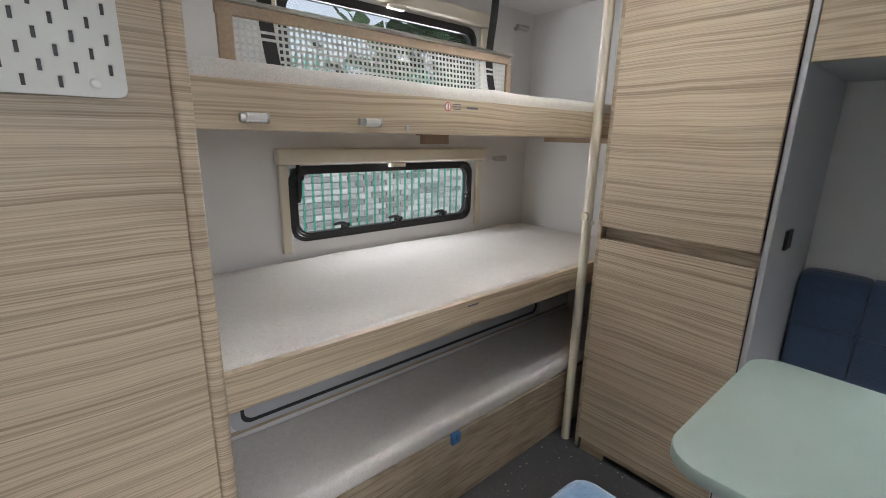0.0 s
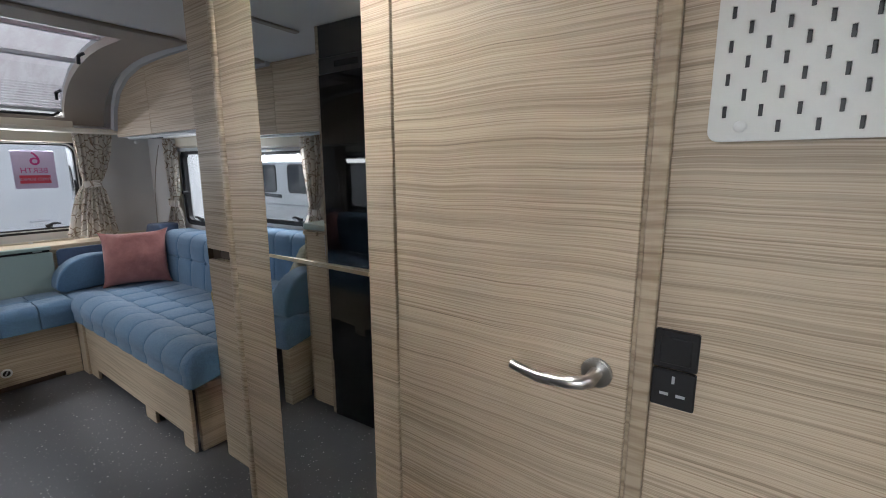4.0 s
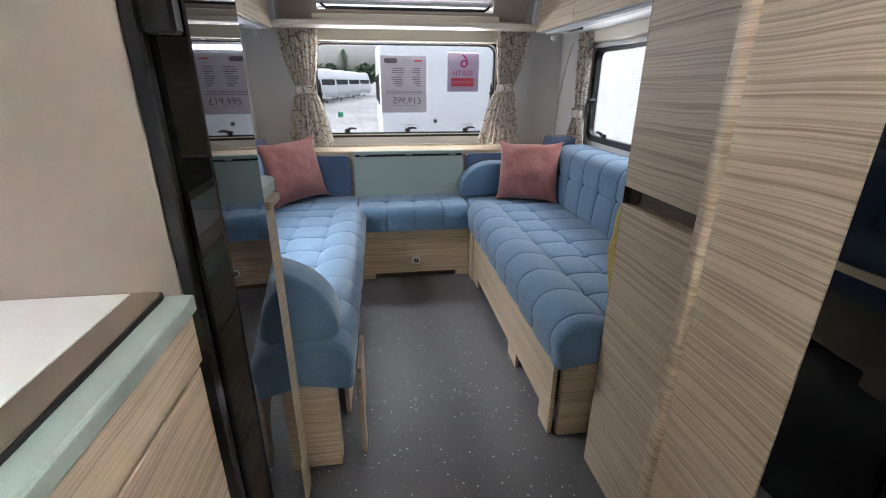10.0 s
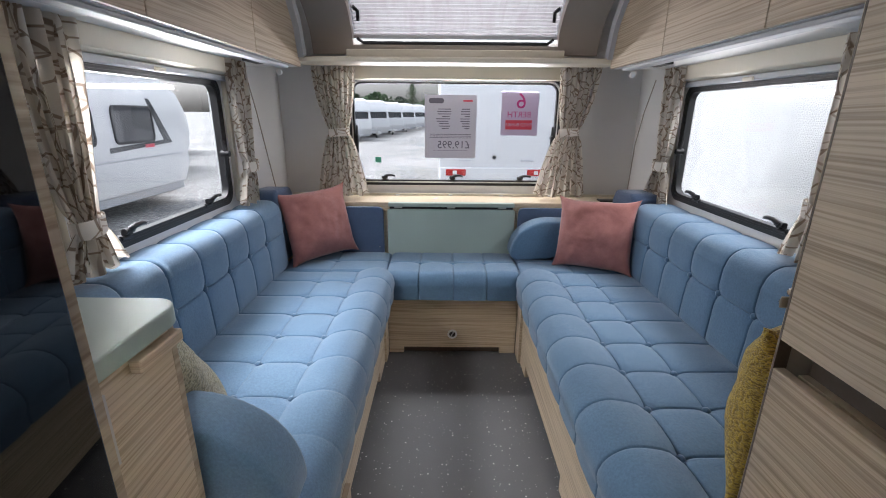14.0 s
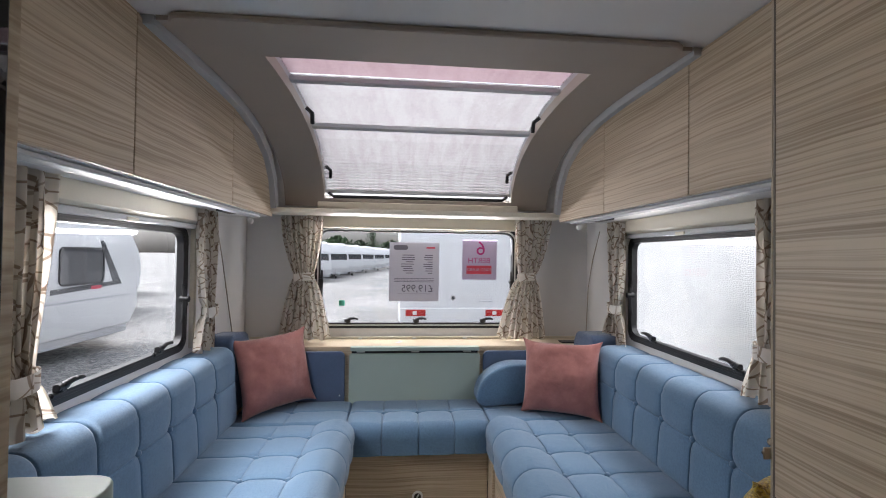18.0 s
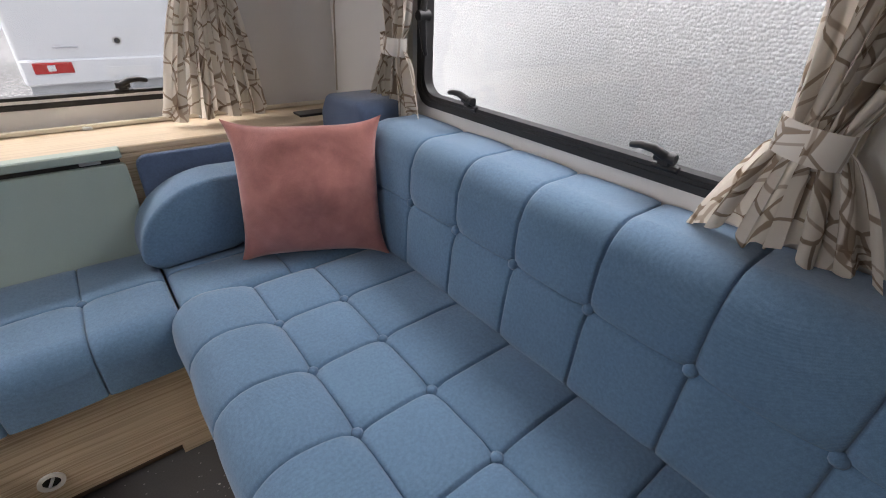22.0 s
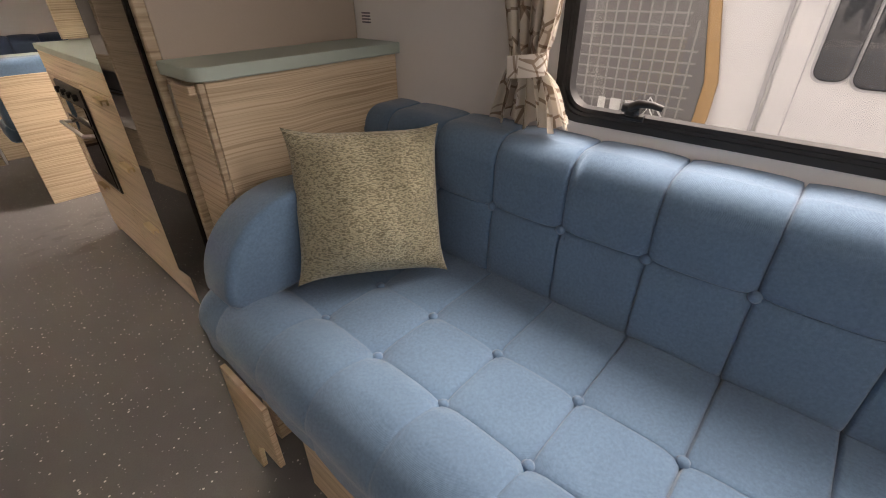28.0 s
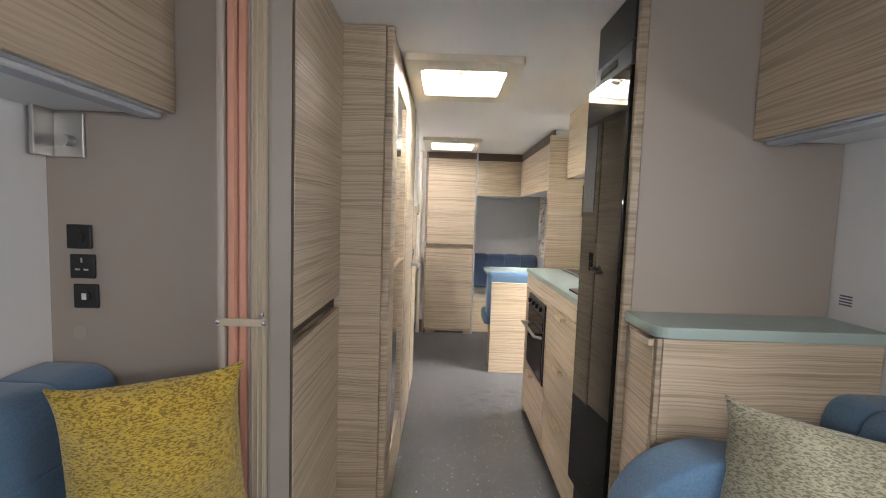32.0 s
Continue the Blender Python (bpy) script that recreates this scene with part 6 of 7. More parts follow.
part("light_switch", box(-0.2645, -0.20, 0.93, -0.2555, -0.14, 0.99, 0.002), BLACK, cup, "small black switch")
solid("lamp_cable", tube([(0.245, 0.006, 0.05), (0.248, 0.012, 0.0)], 0.006), BLACK, "short black cable by the cupboard foot", "cable", at=(0.246, 0.008, 0.0))

# ---- dinette ----
lk = base("overhead_locker", (-0.48, -0.3, 1.44), "wood-fronted overhead locker on the rear wall", "locker", "dinette lockers")
part("door", slab(-0.70, -0.018, 1.445, -0.257, 0.0, 1.80), WOOD_LOCKER, lk)
part("body", box(-0.72, YB + 0.004, 1.447, -0.257, -0.019, H - 0.004), GREY_TRIM, lk)
lk = base("overhead_locker", (-0.86, 0.6, 1.44), "wood-fronted overhead locker above the dinette window", "locker", "dinette lockers")
part("door", slab(-0.718, 0.004, 1.45, -0.700, 1.30, 1.80), WOOD_LOCKER, lk)
part("body", box(XL + 0.003, 0.002, 1.452, -0.719, 1.30, H - 0.004), GREY_TRIM, lk)
solid("locker_fascia", join(box(-0.72, -0.017, 1.802, -0.257, -0.003, H - 0.003), box(-0.716, 0.003, 1.802, -0.702, 1.30, H - 0.003)), RECESS_SHADE, "dark strip between lockers and ceiling", "trim", kind="structure")
bn = base("dinette_bench", (-0.66, 1.0, 0), "wooden dinette bench with a plain end panel", "bench")
part("end_panel", slab(XL + 0.005, 1.112, 0.0, -0.315, 1.130, 0.722), WOOD_PALE, bn)
part("box", box(XL + 0.005, 0.80, 0.0, -0.335, 1.111, 0.34), WOOD_PALE, bn)
solid("backrest_cushion", box(XL + 0.01, 0.985, 0.44, -0.285, 1.125, 0.802, 0.035, 4), BLUE, "blue backrest cushion on the dinette bench", "cushion", "dinette cushions", at=(-0.65, 1.05, 0.44), smooth=50)
bmesh_seat = box(XL + 0.01, 0.72, 0.342, -0.275, 0.984, 0.455, 0.035, 4)
solid("seat_cushion", bmesh_seat, BLUE, "blue seat cushion on the dinette bench", "cushion", "dinette cushions", at=(-0.65, 0.85, 0.342), smooth=50)
bn = base("dinette_bench", (-0.64, -0.3, 0), "wooden dinette bench along the rear wall", "bench")
part("box", box(XL + 0.005, YB + 0.004, 0.0, -0.262, -0.10, 0.34), WOOD_PALE, bn)
wr = 0.05
padded("seat_cushion", BLUE_DARK, front_place(XL + 0.015, -0.44, 0.455, 0.36, wr), 0.745, [0.37], seat_profile(0.455, 0.36, wr, 0.06), [0.17], (-0.64, -0.3, 0.342),
       "dark blue seat cushion along the rear wall", "cushion", [(0.37, 0.17)], "dinette cushions")
def rear_back(u, v, h):
    rr_, hg = 0.05, 0.36
    if v <= hg - rr_:
        return (XL + 0.015 + u, -0.455 + h - 0.02 * v, 0.445 + v)
    a = min((v - (hg - rr_)) / rr_, math.pi / 2)
    return (XL + 0.015 + u, -0.455 - 0.02 * hg - rr_ + (rr_ + h) * math.cos(a) - max(0, v - (hg - rr_) - rr_ * math.pi / 2), 0.445 + hg - rr_ + (rr_ + h) * math.sin(a))
padded("backrest_cushion", BLUE_DARK, rear_back, 0.745, [0.186, 0.372, 0.558], [0, 0.31, 0.31 + 0.05 * math.pi / 2, 0.31 + 0.05 * math.pi / 2 + 0.04], [0.17], (-0.64, -0.5, 0.445),
       "dark blue tufted backrest on the rear wall", "cushion", [(s, 0.17) for s in (0.186, 0.372, 0.558)], "dinette cushions")
tb = base("dinette_table", (-0.66, 0.53, 0), "pale sage dinette table with rounded corners", "table")
part("tabletop", prism(rounded(-1.005, 0.26, -0.322, 0.80, 0.07), "z", 0.722, 0.748, 0.004, 2), SAGE, tb, smooth=40)
part("pedestal", box(-0.70, 0.50, 0.02, -0.62, 0.58, 0.722, 0.006), STEEL, tb)
part("foot", box(-0.86, 0.44, 0.0, -0.46, 0.64, 0.02, 0.004), STEEL, tb)
solid("entrance_panel", box(XL + 0.003, 1.775, 0.923, -0.565, 1.800, 1.745, 0.003), WOOD_PALE, "plain cream wood panel between entrance and kitchen", "partition", kind="structure")

# ---- kitchen ----
XK = -0.478
kit = base("kitchen_unit", (-0.75, 2.4, 0), "kitchen unit with wood-grain fronts and slim gold grips", "kitchen unit")
part("carcass", box(XL + 0.004, 1.812, 0.05, XK + 0.0, 2.985, 0.893), RECESS_SHADE, kit)
part("side_panel", slab(XL + 0.003, 1.800, 0.0, XK + 0.012, 1.8115, 0.893), WOOD_PALE, kit)
part("plinth", box(-0.56, 1.815, 0.0, -0.54, 2.98, 0.049), WOOD_EDGE, kit)
FX0, FX1 = XK + 0.001, XK + 0.019
part("top_rail", slab(FX0, 1.8125, 0.818, FX1, 2.985, 0.892), WOOD_PALE, kit)
for nm, y0, y1, z0, z1, gy in (("drawer_front", 2.372, 2.975, 0.585, 0.814, 2.64), ("drawer_front", 2.372, 2.975, 0.335, 0.581, 2.64), ("drawer_front", 2.372, 2.975, 0.052, 0.331, 2.64), ("oven_drawer", 1.8135, 2.368, 0.052, 0.345, 2.04)):
    fr = part(nm, slab(FX0, y0, z0, FX1, y1, z1), WOOD_PALE, kit)
    zz = z1 - 0.028
    part("grip", join(box(FX1, gy - 0.05, zz, FX1 + 0.006, gy + 0.05, zz + 0.018, 0.001), box(FX1 + 0.006, gy - 0.05, zz + 0.013, FX1 + 0.022, gy + 0.05, zz + 0.018, 0.001), box(FX1 + 0.018, gy - 0.05, zz + 0.002, FX1 + 0.022, gy + 0.05, zz + 0.014, 0.001)), BRASS, fr, "slim gold grip")
part("oven_stile", slab(FX0, 2.345, 0.348, FX1, 2.370, 0.815), WOOD_PALE, kit)
part("oven_stile", slab(FX0, 1.8135, 0.348, FX1, 1.925, 0.815), WOOD_PALE, kit)
part("oven_rail", slab(FX0, 1.926, 0.79, FX1, 2.344, 0.815), WOOD_PALE, kit)
part("oven_rail", slab(FX0, 1.926, 0.348, FX1, 2.344, 0.366), WOOD_PALE, kit)
ov = base("oven", (XK, 2.13, 0.37), "black built-in oven with a steel handle", "oven")
part("front", box(XK + 0.0005, 1.927, 0.367, XK + 0.026, 2.343, 0.789, 0.004), BLACK, ov)
part("glass", box(XK + 0.026, 1.945, 0.385, XK + 0.030, 2.325, 0.640, 0.003), BLACK_GLOSS, ov, "black glass oven door")
part("grill_glass", box(XK + 0.026, 1.945, 0.650, XK + 0.030, 2.325, 0.720, 0.003), BLACK_GLOSS, ov)
part("handle", tube([(XK + 0.028, 1.96, 0.612), (XK + 0.065, 1.96, 0.618), (XK + 0.065, 2.31, 0.618), (XK + 0.028, 2.31, 0.612)], 0.008, 10), STEEL, ov, "long steel bar handle", 50)
for k in range(4):
    part("knob", disc((XK + 0.026, 2.00 + 0.09 * k, 0.755), (1, 0, 0), 0.014, 0.018, 16, 0.002), BLACK, ov, smooth=40)
wt = base("worktop", (-0.75, 2.4, 0.893), "pale sage worktop with a steel rim at the back", "worktop")
part("slab", box(XL + 0.003, 1.800, 0.8945, XK + 0.024, 2.998, 0.920, 0.004, 2), SAGE, wt)
part("back_rim", box(XL + 0.003, 1.80, 0.9205, XL + 0.020, 2.995, 0.936, 0.003), STEEL, wt)
hob = base("hob_cover", (-0.83, 2.25, 0.921), "black glass hob cover with a steel edge, reflecting the window", "hob")
part("rim", ring(rounded(-0.995, 1.86, -0.655, 2.602, 0.01, 2), rounded(-0.985, 1.872, -0.672, 2.589, 0.006, 2), "z", 0.9205, 0.931), STEEL, hob)
part("glass_lid", box(-0.984, 1.873, 0.9215, -0.673, 2.588, 0.9285, 0.002), BLACK_GLOSS, hob)
sink = base("sink_cover", (-0.73, 2.82, 0.921), "white lift-off sink board in a bronze rim", "sink cover")
part("rim", ring(rounded(-0.985, 2.608, -0.490, 2.992, 0.02, 4), rounded(-0.975, 2.618, -0.528, 2.985, 0.015, 4), "z", 0.9205, 0.9275), BRONZE, sink, smooth=40)
part("board", prism([(-0.974, 2.619), (-0.529, 2.619), (-0.529, 2.984), (-0.974, 2.984)], "z", 0.922, 0.9285), WHITE, sink)
part("seal", ring(rounded(-0.988, 2.605, -0.487, 2.995, 0.02, 4), rounded(-0.984, 2.609, -0.491, 2.991, 0.018, 4), "z", 0.9203, 0.926), RUBBER, sink)
tap = base("tap", (-0.915, 2.815, 0.929), "tall chrome swan-neck kitchen tap with a white lever", "tap")
part("foot", tube([(-0.915, 2.815, 0.9285), (-0.915, 2.815, 0.945), (-0.915, 2.815, 0.975)], [0.027, 0.024, 0.020], 18), CHROME, tap, smooth=50)
arcp = arc((-0.838, 2.817, 1.072), 0.077, 180, 14, 20, (1, 0.03, 0), (0, 0, 1))
part("spout", tube([(-0.915, 2.815, 0.972), (-0.915, 2.815, 1.02)] + [tuple(q) for q in arcp] + [(-0.757, 2.82, 1.080)], 0.0098, 14), CHROME, tap, smooth=60)
part("lever", join(box(-0.882, 2.800, 0.962, -0.866, 2.830, 1.000, 0.004, 2), box(-0.905, 2.806, 0.945, -0.872, 2.824, 0.966, 0.003)), WHITE, tap, "white lever", 40)
ks = base("kitchen_window_surround", (XL, 2.6, 0.94), "sage green surround with rounded corners framing the kitchen window", "window surround", kind="structure")
part("panel", ring([(p[0], p[1]) for p in rounded(2.0, 0.937, 2.984, 1.489, 0.001, 7)], rounded(2.255, 0.965, 2.935, 1.445, 0.05, 7), "x", XL + 0.002, XL + 0.03), SAGE_PANEL, ks)
part("edge", ring(rounded(2.250, 0.960, 2.940, 1.450, 0.055, 7), rounded(2.262, 0.972, 2.928, 1.438, 0.045, 7), "x", XL + 0.030, XL + 0.034), SAGE, ks, smooth=40)
part("recess", ring(rounded(2.258, 0.968, 2.932, 1.442, 0.05, 7), rounded(2.300, 1.005, 2.890, 1.405, 0.04, 7), "x", XL + 0.001, XL + 0.006), SAGE_PANEL, ks)
part("inner_frame", ring(rounded(2.290, 0.995, 2.900, 1.415, 0.045, 7), rounded(2.300, 1.005, 2.890, 1.405, 0.04, 7), "x", XL + 0.0065, XL + 0.018), CREAM, ks, "pale inner frame", 40)
kl = base("kitchen_locker", (-0.84, 2.4, 1.49), "wood-fronted kitchen locker with a pale underside", "locker")
for y0, y1 in ((1.81, 2.395), (2.398, 2.985)):
    part("door", slab(-0.689, y0, 1.481, -0.671, y1, H - 0.005), WOOD_PALE, kl)
part("body", box(XL + 0.003, 1.81, 1.490, -0.690, 2.986, H - 0.004), WHITE, kl, "pale underside")
part("light_channel", box(-0.741, 1.83, 1.4800, -0.711, 2.93, 1.4895, 0.002), STEEL, kl, "slim steel light channel")
# fridge tower
solid("fridge_wall", box(XL + 0.003, 2.9885, 0.0, -0.470, 3.008, H - 0.003), TAUPE, "beige partition beside the sink", "partition", kind="structure")
solid("bulkhead_left", box(XL + 0.003, 3.305, 0.0, -0.462, 3.323, H - 0.003), TAUPE, "taupe partition at the end of the lounge", "partition", kind="structure")
solid("fridge_edge", box(-0.469, 2.989, 0.0, -0.449, 3.007, H - 0.003, 0.003), BLACK, "black edging beside the fridge", "trim", kind="structure")
solid("bulkhead_edge", box(-0.4615, 3.303, 0.0, -0.436, 3.325, H - 0.003, 0.003), WOOD_EDGE, "wood edging of the fridge tower", "trim", kind="structure")
fg = base("fridge", (-0.70, 3.15, 0), "tall slim fridge with a glossy black door", "fridge")
part("body", box(XL + 0.01, 3.010, 0.02, -0.470, 3.302, H - 0.006), BLACK, fg)
part("door", prism([(-0.469, 3.009), (-0.406, 3.009), (-0.426, 3.300), (-0.469, 3.300)], "z", 0.30, 1.665, 0.003, 2), BLACK_GLOSS, fg, "glossy black door")
part("lower_panel", box(-0.469, 3.009, 0.0, -0.430, 3.300, 0.296, 0.003), BLACK_GLOSS, fg)
part("control_panel", box(-0.469, 3.009, 1.668, -0.428, 3.300, 1.735, 0.003), BLACK, fg, "black control strip")
part("display", box(-0.4278, 3.06, 1.69, -0.4262, 3.20, 1.715), BLACK_GLOSS, fg)
part("top_panel", box(-0.469, 3.009, 1.738, -0.432, 3.300, H - 0.006, 0.003), BLACK, fg)
part("grip", box(-0.446, 2.983, 1.240, -0.410, 3.0085, 1.355, 0.004), BLACK, fg, "black grip on the door edge")
lb = base("warning_label", (-0.775, 2.988, 1.16), "clear warning label with yellow strip on the partition", "label")
part("upper", box(-0.836, 2.9868, 1.165, -0.726, 2.988, 1.217), LABEL, lb)
lettering("heading", "WARNING", 0.013, Matrix.Translation((-0.781, 2.9864, 1.2095)) @ pose(0, 0, 0, 90, 0, 0), RED, lb)
for k in range(4):
    part("text_line", box(-0.830 + 0.004 * (k % 2), 2.9864, 1.170 + 0.0085 * k, -0.732 - 0.006 * (k % 3), 2.9867, 1.1735 + 0.0085 * k), INK, lb)
part("lower", box(-0.826, 2.9866, 1.134, -0.741, 2.988, 1.1635), YELLOW, lb, "yellow strip")
for k in range(4):
    part("text_line", box(-0.821, 2.9862, 1.1375 + 0.0064 * k, -0.746 - 0.008 * (k % 2), 2.9865, 1.1400 + 0.0064 * k), INK, lb)
# sideboard at the lounge end
sb = base("sideboard", (-0.74, 3.40, 0), "narrow wood-grain sideboard with a sage top", "sideboard")
part("body", slab(XL + 0.004, 3.326, 0.0, -0.472, 3.492, 0.950), WOOD_PALE, sb)
part("end_door", slab(-0.470, 3.330, 0.02, -0.454, 3.478, 0.944), WOOD_PALE, sb)
part("corner_edge", slab(-0.470, 3.479, 0.02, -0.456, 3.494, 0.948), WOOD_EDGE, sb)
part("grip", box(-0.454, 3.39, 0.925, -0.438, 3.485, 0.944, 0.002), WOOD_PALE, sb)
part("top", prism([(XL + 0.004, 3.326), (-0.444, 3.326)] + [(-0.484 + 0.04 * math.cos(radians(a)), 3.472 + 0.04 * math.sin(radians(a))) for a in (0, 18, 36, 54, 72, 90)] + [(XL + 0.004, 3.512)], "z", 0.951, 0.980, 0.003, 2), SAGE, sb, "sage green top with a rounded corner")
part("catch_plate", box(-0.4538, 3.331, 0.83, -0.4505, 3.343, 0.93, 0.001), STEEL, sb, "small steel catch plate")
vl = base("rating_label", (XL, 3.365, 1.03), "small clear label with dark print on the wall", "label")
for k in range(4):
    part("text_line", box(XL + 0.0005, 3.352, 1.022 + 0.008 * k, XL + 0.0012, 3.39, 1.026 + 0.008 * k), INK, vl)

# ---- outdoors ----
GZ = -0.48
bm = bmesh.new()
bmesh.ops.create_grid(bm, x_segments=2, y_segments=2, size=900)
bmesh.ops.translate(bm, verts=bm.verts, vec=(0, 0, GZ))
solid("ground", bm, GRAVEL, "wet grey gravel yard", "ground", kind="structure")
solid("underbody", join(box(XL - 0.04, YB - 0.04, -0.2, XR + 0.04, YF + 0.04, -0.061), box(-0.9, 1.9, GZ, -0.7, 2.6, -0.2), box(0.8, 1.9, GZ, 1.0, 2.6, -0.2)), BLACK, "dark underside and wheels of the caravan", "underbody", kind="structure")


def caravan(x, y, turn, length, wid, hgt, label, rear_lamps=True, stripe=None, windows=None):
    """A white touring caravan; its nose points along its own +y."""
    c = base("touring_caravan", (0, 0, GZ), label, "caravan", "caravans in the yard")
    L, W, Z0 = length, wid / 2, GZ + 0.38
    T = GZ + hgt
    side = [(-L / 2, Z0), (L / 2 - 0.25, Z0), (L / 2, Z0 + 0.35), (L / 2 - 0.05, Z0 + 0.95), (L / 2 - 0.28, Z0 + 1.5), (L / 2 - 0.75, T - 0.12), (L / 2 - 1.3, T), (-L / 2 + 0.3, T), (-L / 2 + 0.06, T - 0.15), (-L / 2, T - 0.5)]
    part("body", prism(side, "x", -W, W, 0.06, 3), GRP, c, smooth=40)
    part("skirt", box(-W + 0.04, -L / 2 + 0.05, Z0 - 0.12, W - 0.04, L / 2 - 0.3, Z0 + 0.02, 0.01), GREY_TRIM, c)
    for sx in (-1, 1):
        for yc, wl in windows or ((L / 2 - 1.55, 0.95), (0.0, 0.85), (-L / 2 + 0.9, 0.8)):
            wn_ = part("window", prism(rounded(yc - wl / 2, Z0 + 0.85, yc + wl / 2, Z0 + 1.40, 0.09), "x", sx * (W - 0.01), sx * (W + 0.012)), DARK_WINDOW, c, "dark tinted window")
            part("window_frame", ring(rounded(yc - wl / 2 - 0.03, Z0 + 0.82, yc + wl / 2 + 0.03, Z0 + 1.43, 0.1), rounded(yc - wl / 2, Z0 + 0.85, yc + wl / 2, Z0 + 1.40, 0.09), "x", sx * (W - 0.01), sx * (W + 0.02)), RUBBER, wn_)
        wh = part("tyre", tube([(sx * (W - 0.22), -0.3, GZ + 0.32), (sx * (W - 0.02), -0.3, GZ + 0.32)], 0.32, 24), TYRE, c, smooth=40)
        part("rim", tube([(sx * (W - 0.03), -0.3, GZ + 0.32), (sx * (W - 0.01), -0.3, GZ + 0.32)], 0.19, 18), STEEL, wh)
        part("rail", box(sx * (W + 0.004) - 0.006, -L / 2 + 0.3, Z0 + 0.55, sx * (W + 0.004) + 0.006, L / 2 - 0.3, Z0 + 0.58), GREY_TRIM, c)
    fw = part("front_window", prism(rounded(-W + 0.25, Z0 + 0.9, W - 0.25, Z0 + 1.35, 0.1), "y", L / 2 - 0.20, L / 2 - 0.06, 0.01), DARK_WINDOW, c, "dark front window")
    part("front_rim", ring(rounded(-W + 0.2, Z0 + 0.85, W - 0.2, Z0 + 1.40, 0.12), rounded(-W + 0.25, Z0 + 0.9, W - 0.25, Z0 + 1.35, 0.1), "y", L / 2 - 0.20, L / 2 - 0.055), RUBBER, fw)
    part("drawbar", join(box(-0.05, L / 2 - 0.3, Z0 - 0.1, 0.05, L / 2 + 1.0, Z0 - 0.02, 0.01), box(-0.5, L / 2 - 0.3, Z0 - 0.08, 0.5, L / 2 + 0.15, Z0 + 0.03, 0.02)), GRP, c, "pale drawbar with a cover")
    part("jockey_post", tube([(0.12, L / 2 + 0.6, GZ + 0.1), (0.12, L / 2 + 0.6, Z0 + 0.35)], 0.025, 10), STEEL, c)
    part("jockey_wheel", tube([(0.08, L / 2 + 0.6, GZ + 0.1), (0.16, L / 2 + 0.6, GZ + 0.1)], 0.10, 16), TYRE, c, smooth=40)
    part("bumper", box(-W + 0.02, -L / 2 - 0.05, Z0 + 0.02, W - 0.02, -L / 2 + 0.03, Z0 + 0.32, 0.02), GRP, c)
    if rear_lamps:
        for sx in (-1, 1):
            lp = part("tail_lamp", box(sx * (W - 0.34) - 0.20, -L / 2 - 0.075, Z0 + 0.16, sx * (W - 0.34) + 0.20, -L / 2 - 0.045, Z0 + 0.29, 0.01), RED_LAMP, c, "red tail lamp")
            part("clear_lens", box(sx * (W - 0.34) - 0.06, -L / 2 - 0.0785, Z0 + 0.19, sx * (W - 0.34) + 0.02, -L / 2 - 0.0745, Z0 + 0.26), WHITE, lp)
        part("number_plate", box(-0.26, -L / 2 - 0.06, Z0 + 0.10, 0.26, -L / 2 - 0.045, Z0 + 0.21), WHITE, c)
        part("rear_lock", disc((-0.05, -L / 2 + 0.002, Z0 + 0.52), (0, -1, 0), 0.055, 0.012), STEEL, c)
        part("lock_core", disc((-0.05, -L / 2 - 0.010, Z0 + 0.52), (0, -1, 0), 0.035, 0.006), DARK_WINDOW, c)
        for sx in (-1, 1):
            part("grab_handle", tube([(sx * 0.62 - 0.12, -L / 2, Z0 + 0.46), (sx * 0.62 - 0.12, -L / 2 - 0.04, Z0 + 0.46), (sx * 0.62 + 0.12, -L / 2 - 0.04, Z0 + 0.46), (sx * 0.62 + 0.12, -L / 2, Z0 + 0.46)], 0.012, 8), GREY_TRIM, c)
    if stripe:
        part("stripe", prism([(L / 2 - 2.2, Z0 + 0.70), (L / 2 - 0.55, Z0 + 0.78), (L / 2 - 1.05, Z0 + 1.55), (L / 2 - 1.15, Z0 + 1.55), (L / 2 - 0.8, Z0 + 0.84), (L / 2 - 2.2, Z0 + 0.78)], "x", -W - 0.006, W + 0.006), stripe, c, "dark swoosh graphic")
        part("red_patch", box(-W - 0.008, L / 2 - 1.35, Z0 + 0.73, W + 0.008, L / 2 - 1.1, Z0 + 0.79), RED, c)
    c.matrix_world = Matrix.Translation((x, y, GZ)) @ pose(0, 0, 0, 0, 0, turn)
    return c


caravan(0.95, 14.6, 1, 5.6, 2.3, 2.55, "white caravan parked ahead, its rear with red lamps facing the window")
VAN_Y = 1.98
near_van = caravan(-3.35, VAN_Y, 0, 5.6, 2.2, 2.55, "white caravan parked alongside with a tinted lattice panel and tan edging", True, None, ((-1.9, 0.8),))
swoosh_van = caravan(-6.4, 9.2, 0, 5.8, 2.3, 2.6, "white caravan parked alongside with a dark and red swoosh", True, DARK_WINDOW)
far = caravan(-7.0, 34.0, -152, 5.8, 2.3, 2.6, "white caravan in a row across the yard", False)
for fx, fy in ((-6.4, 38.5), (-5.8, 43.5), (-5.1, 49.0), (-4.3, 55.0), (-3.4, 62.0)):
    copy_thing(far, Matrix.Translation((fx, fy, GZ)) @ pose(0, 0, 0, 0, 0, -152))
copy_thing(swoosh_van, Matrix.Translation((-9.6, 15.0, GZ)))
copy_thing(swoosh_van, Matrix.Translation((-12.8, 20.8, GZ)))
copy_thing(far, Matrix.Translation((4.2, 15.5, GZ)) @ pose(0, 0, 0, 0, 0, 175))

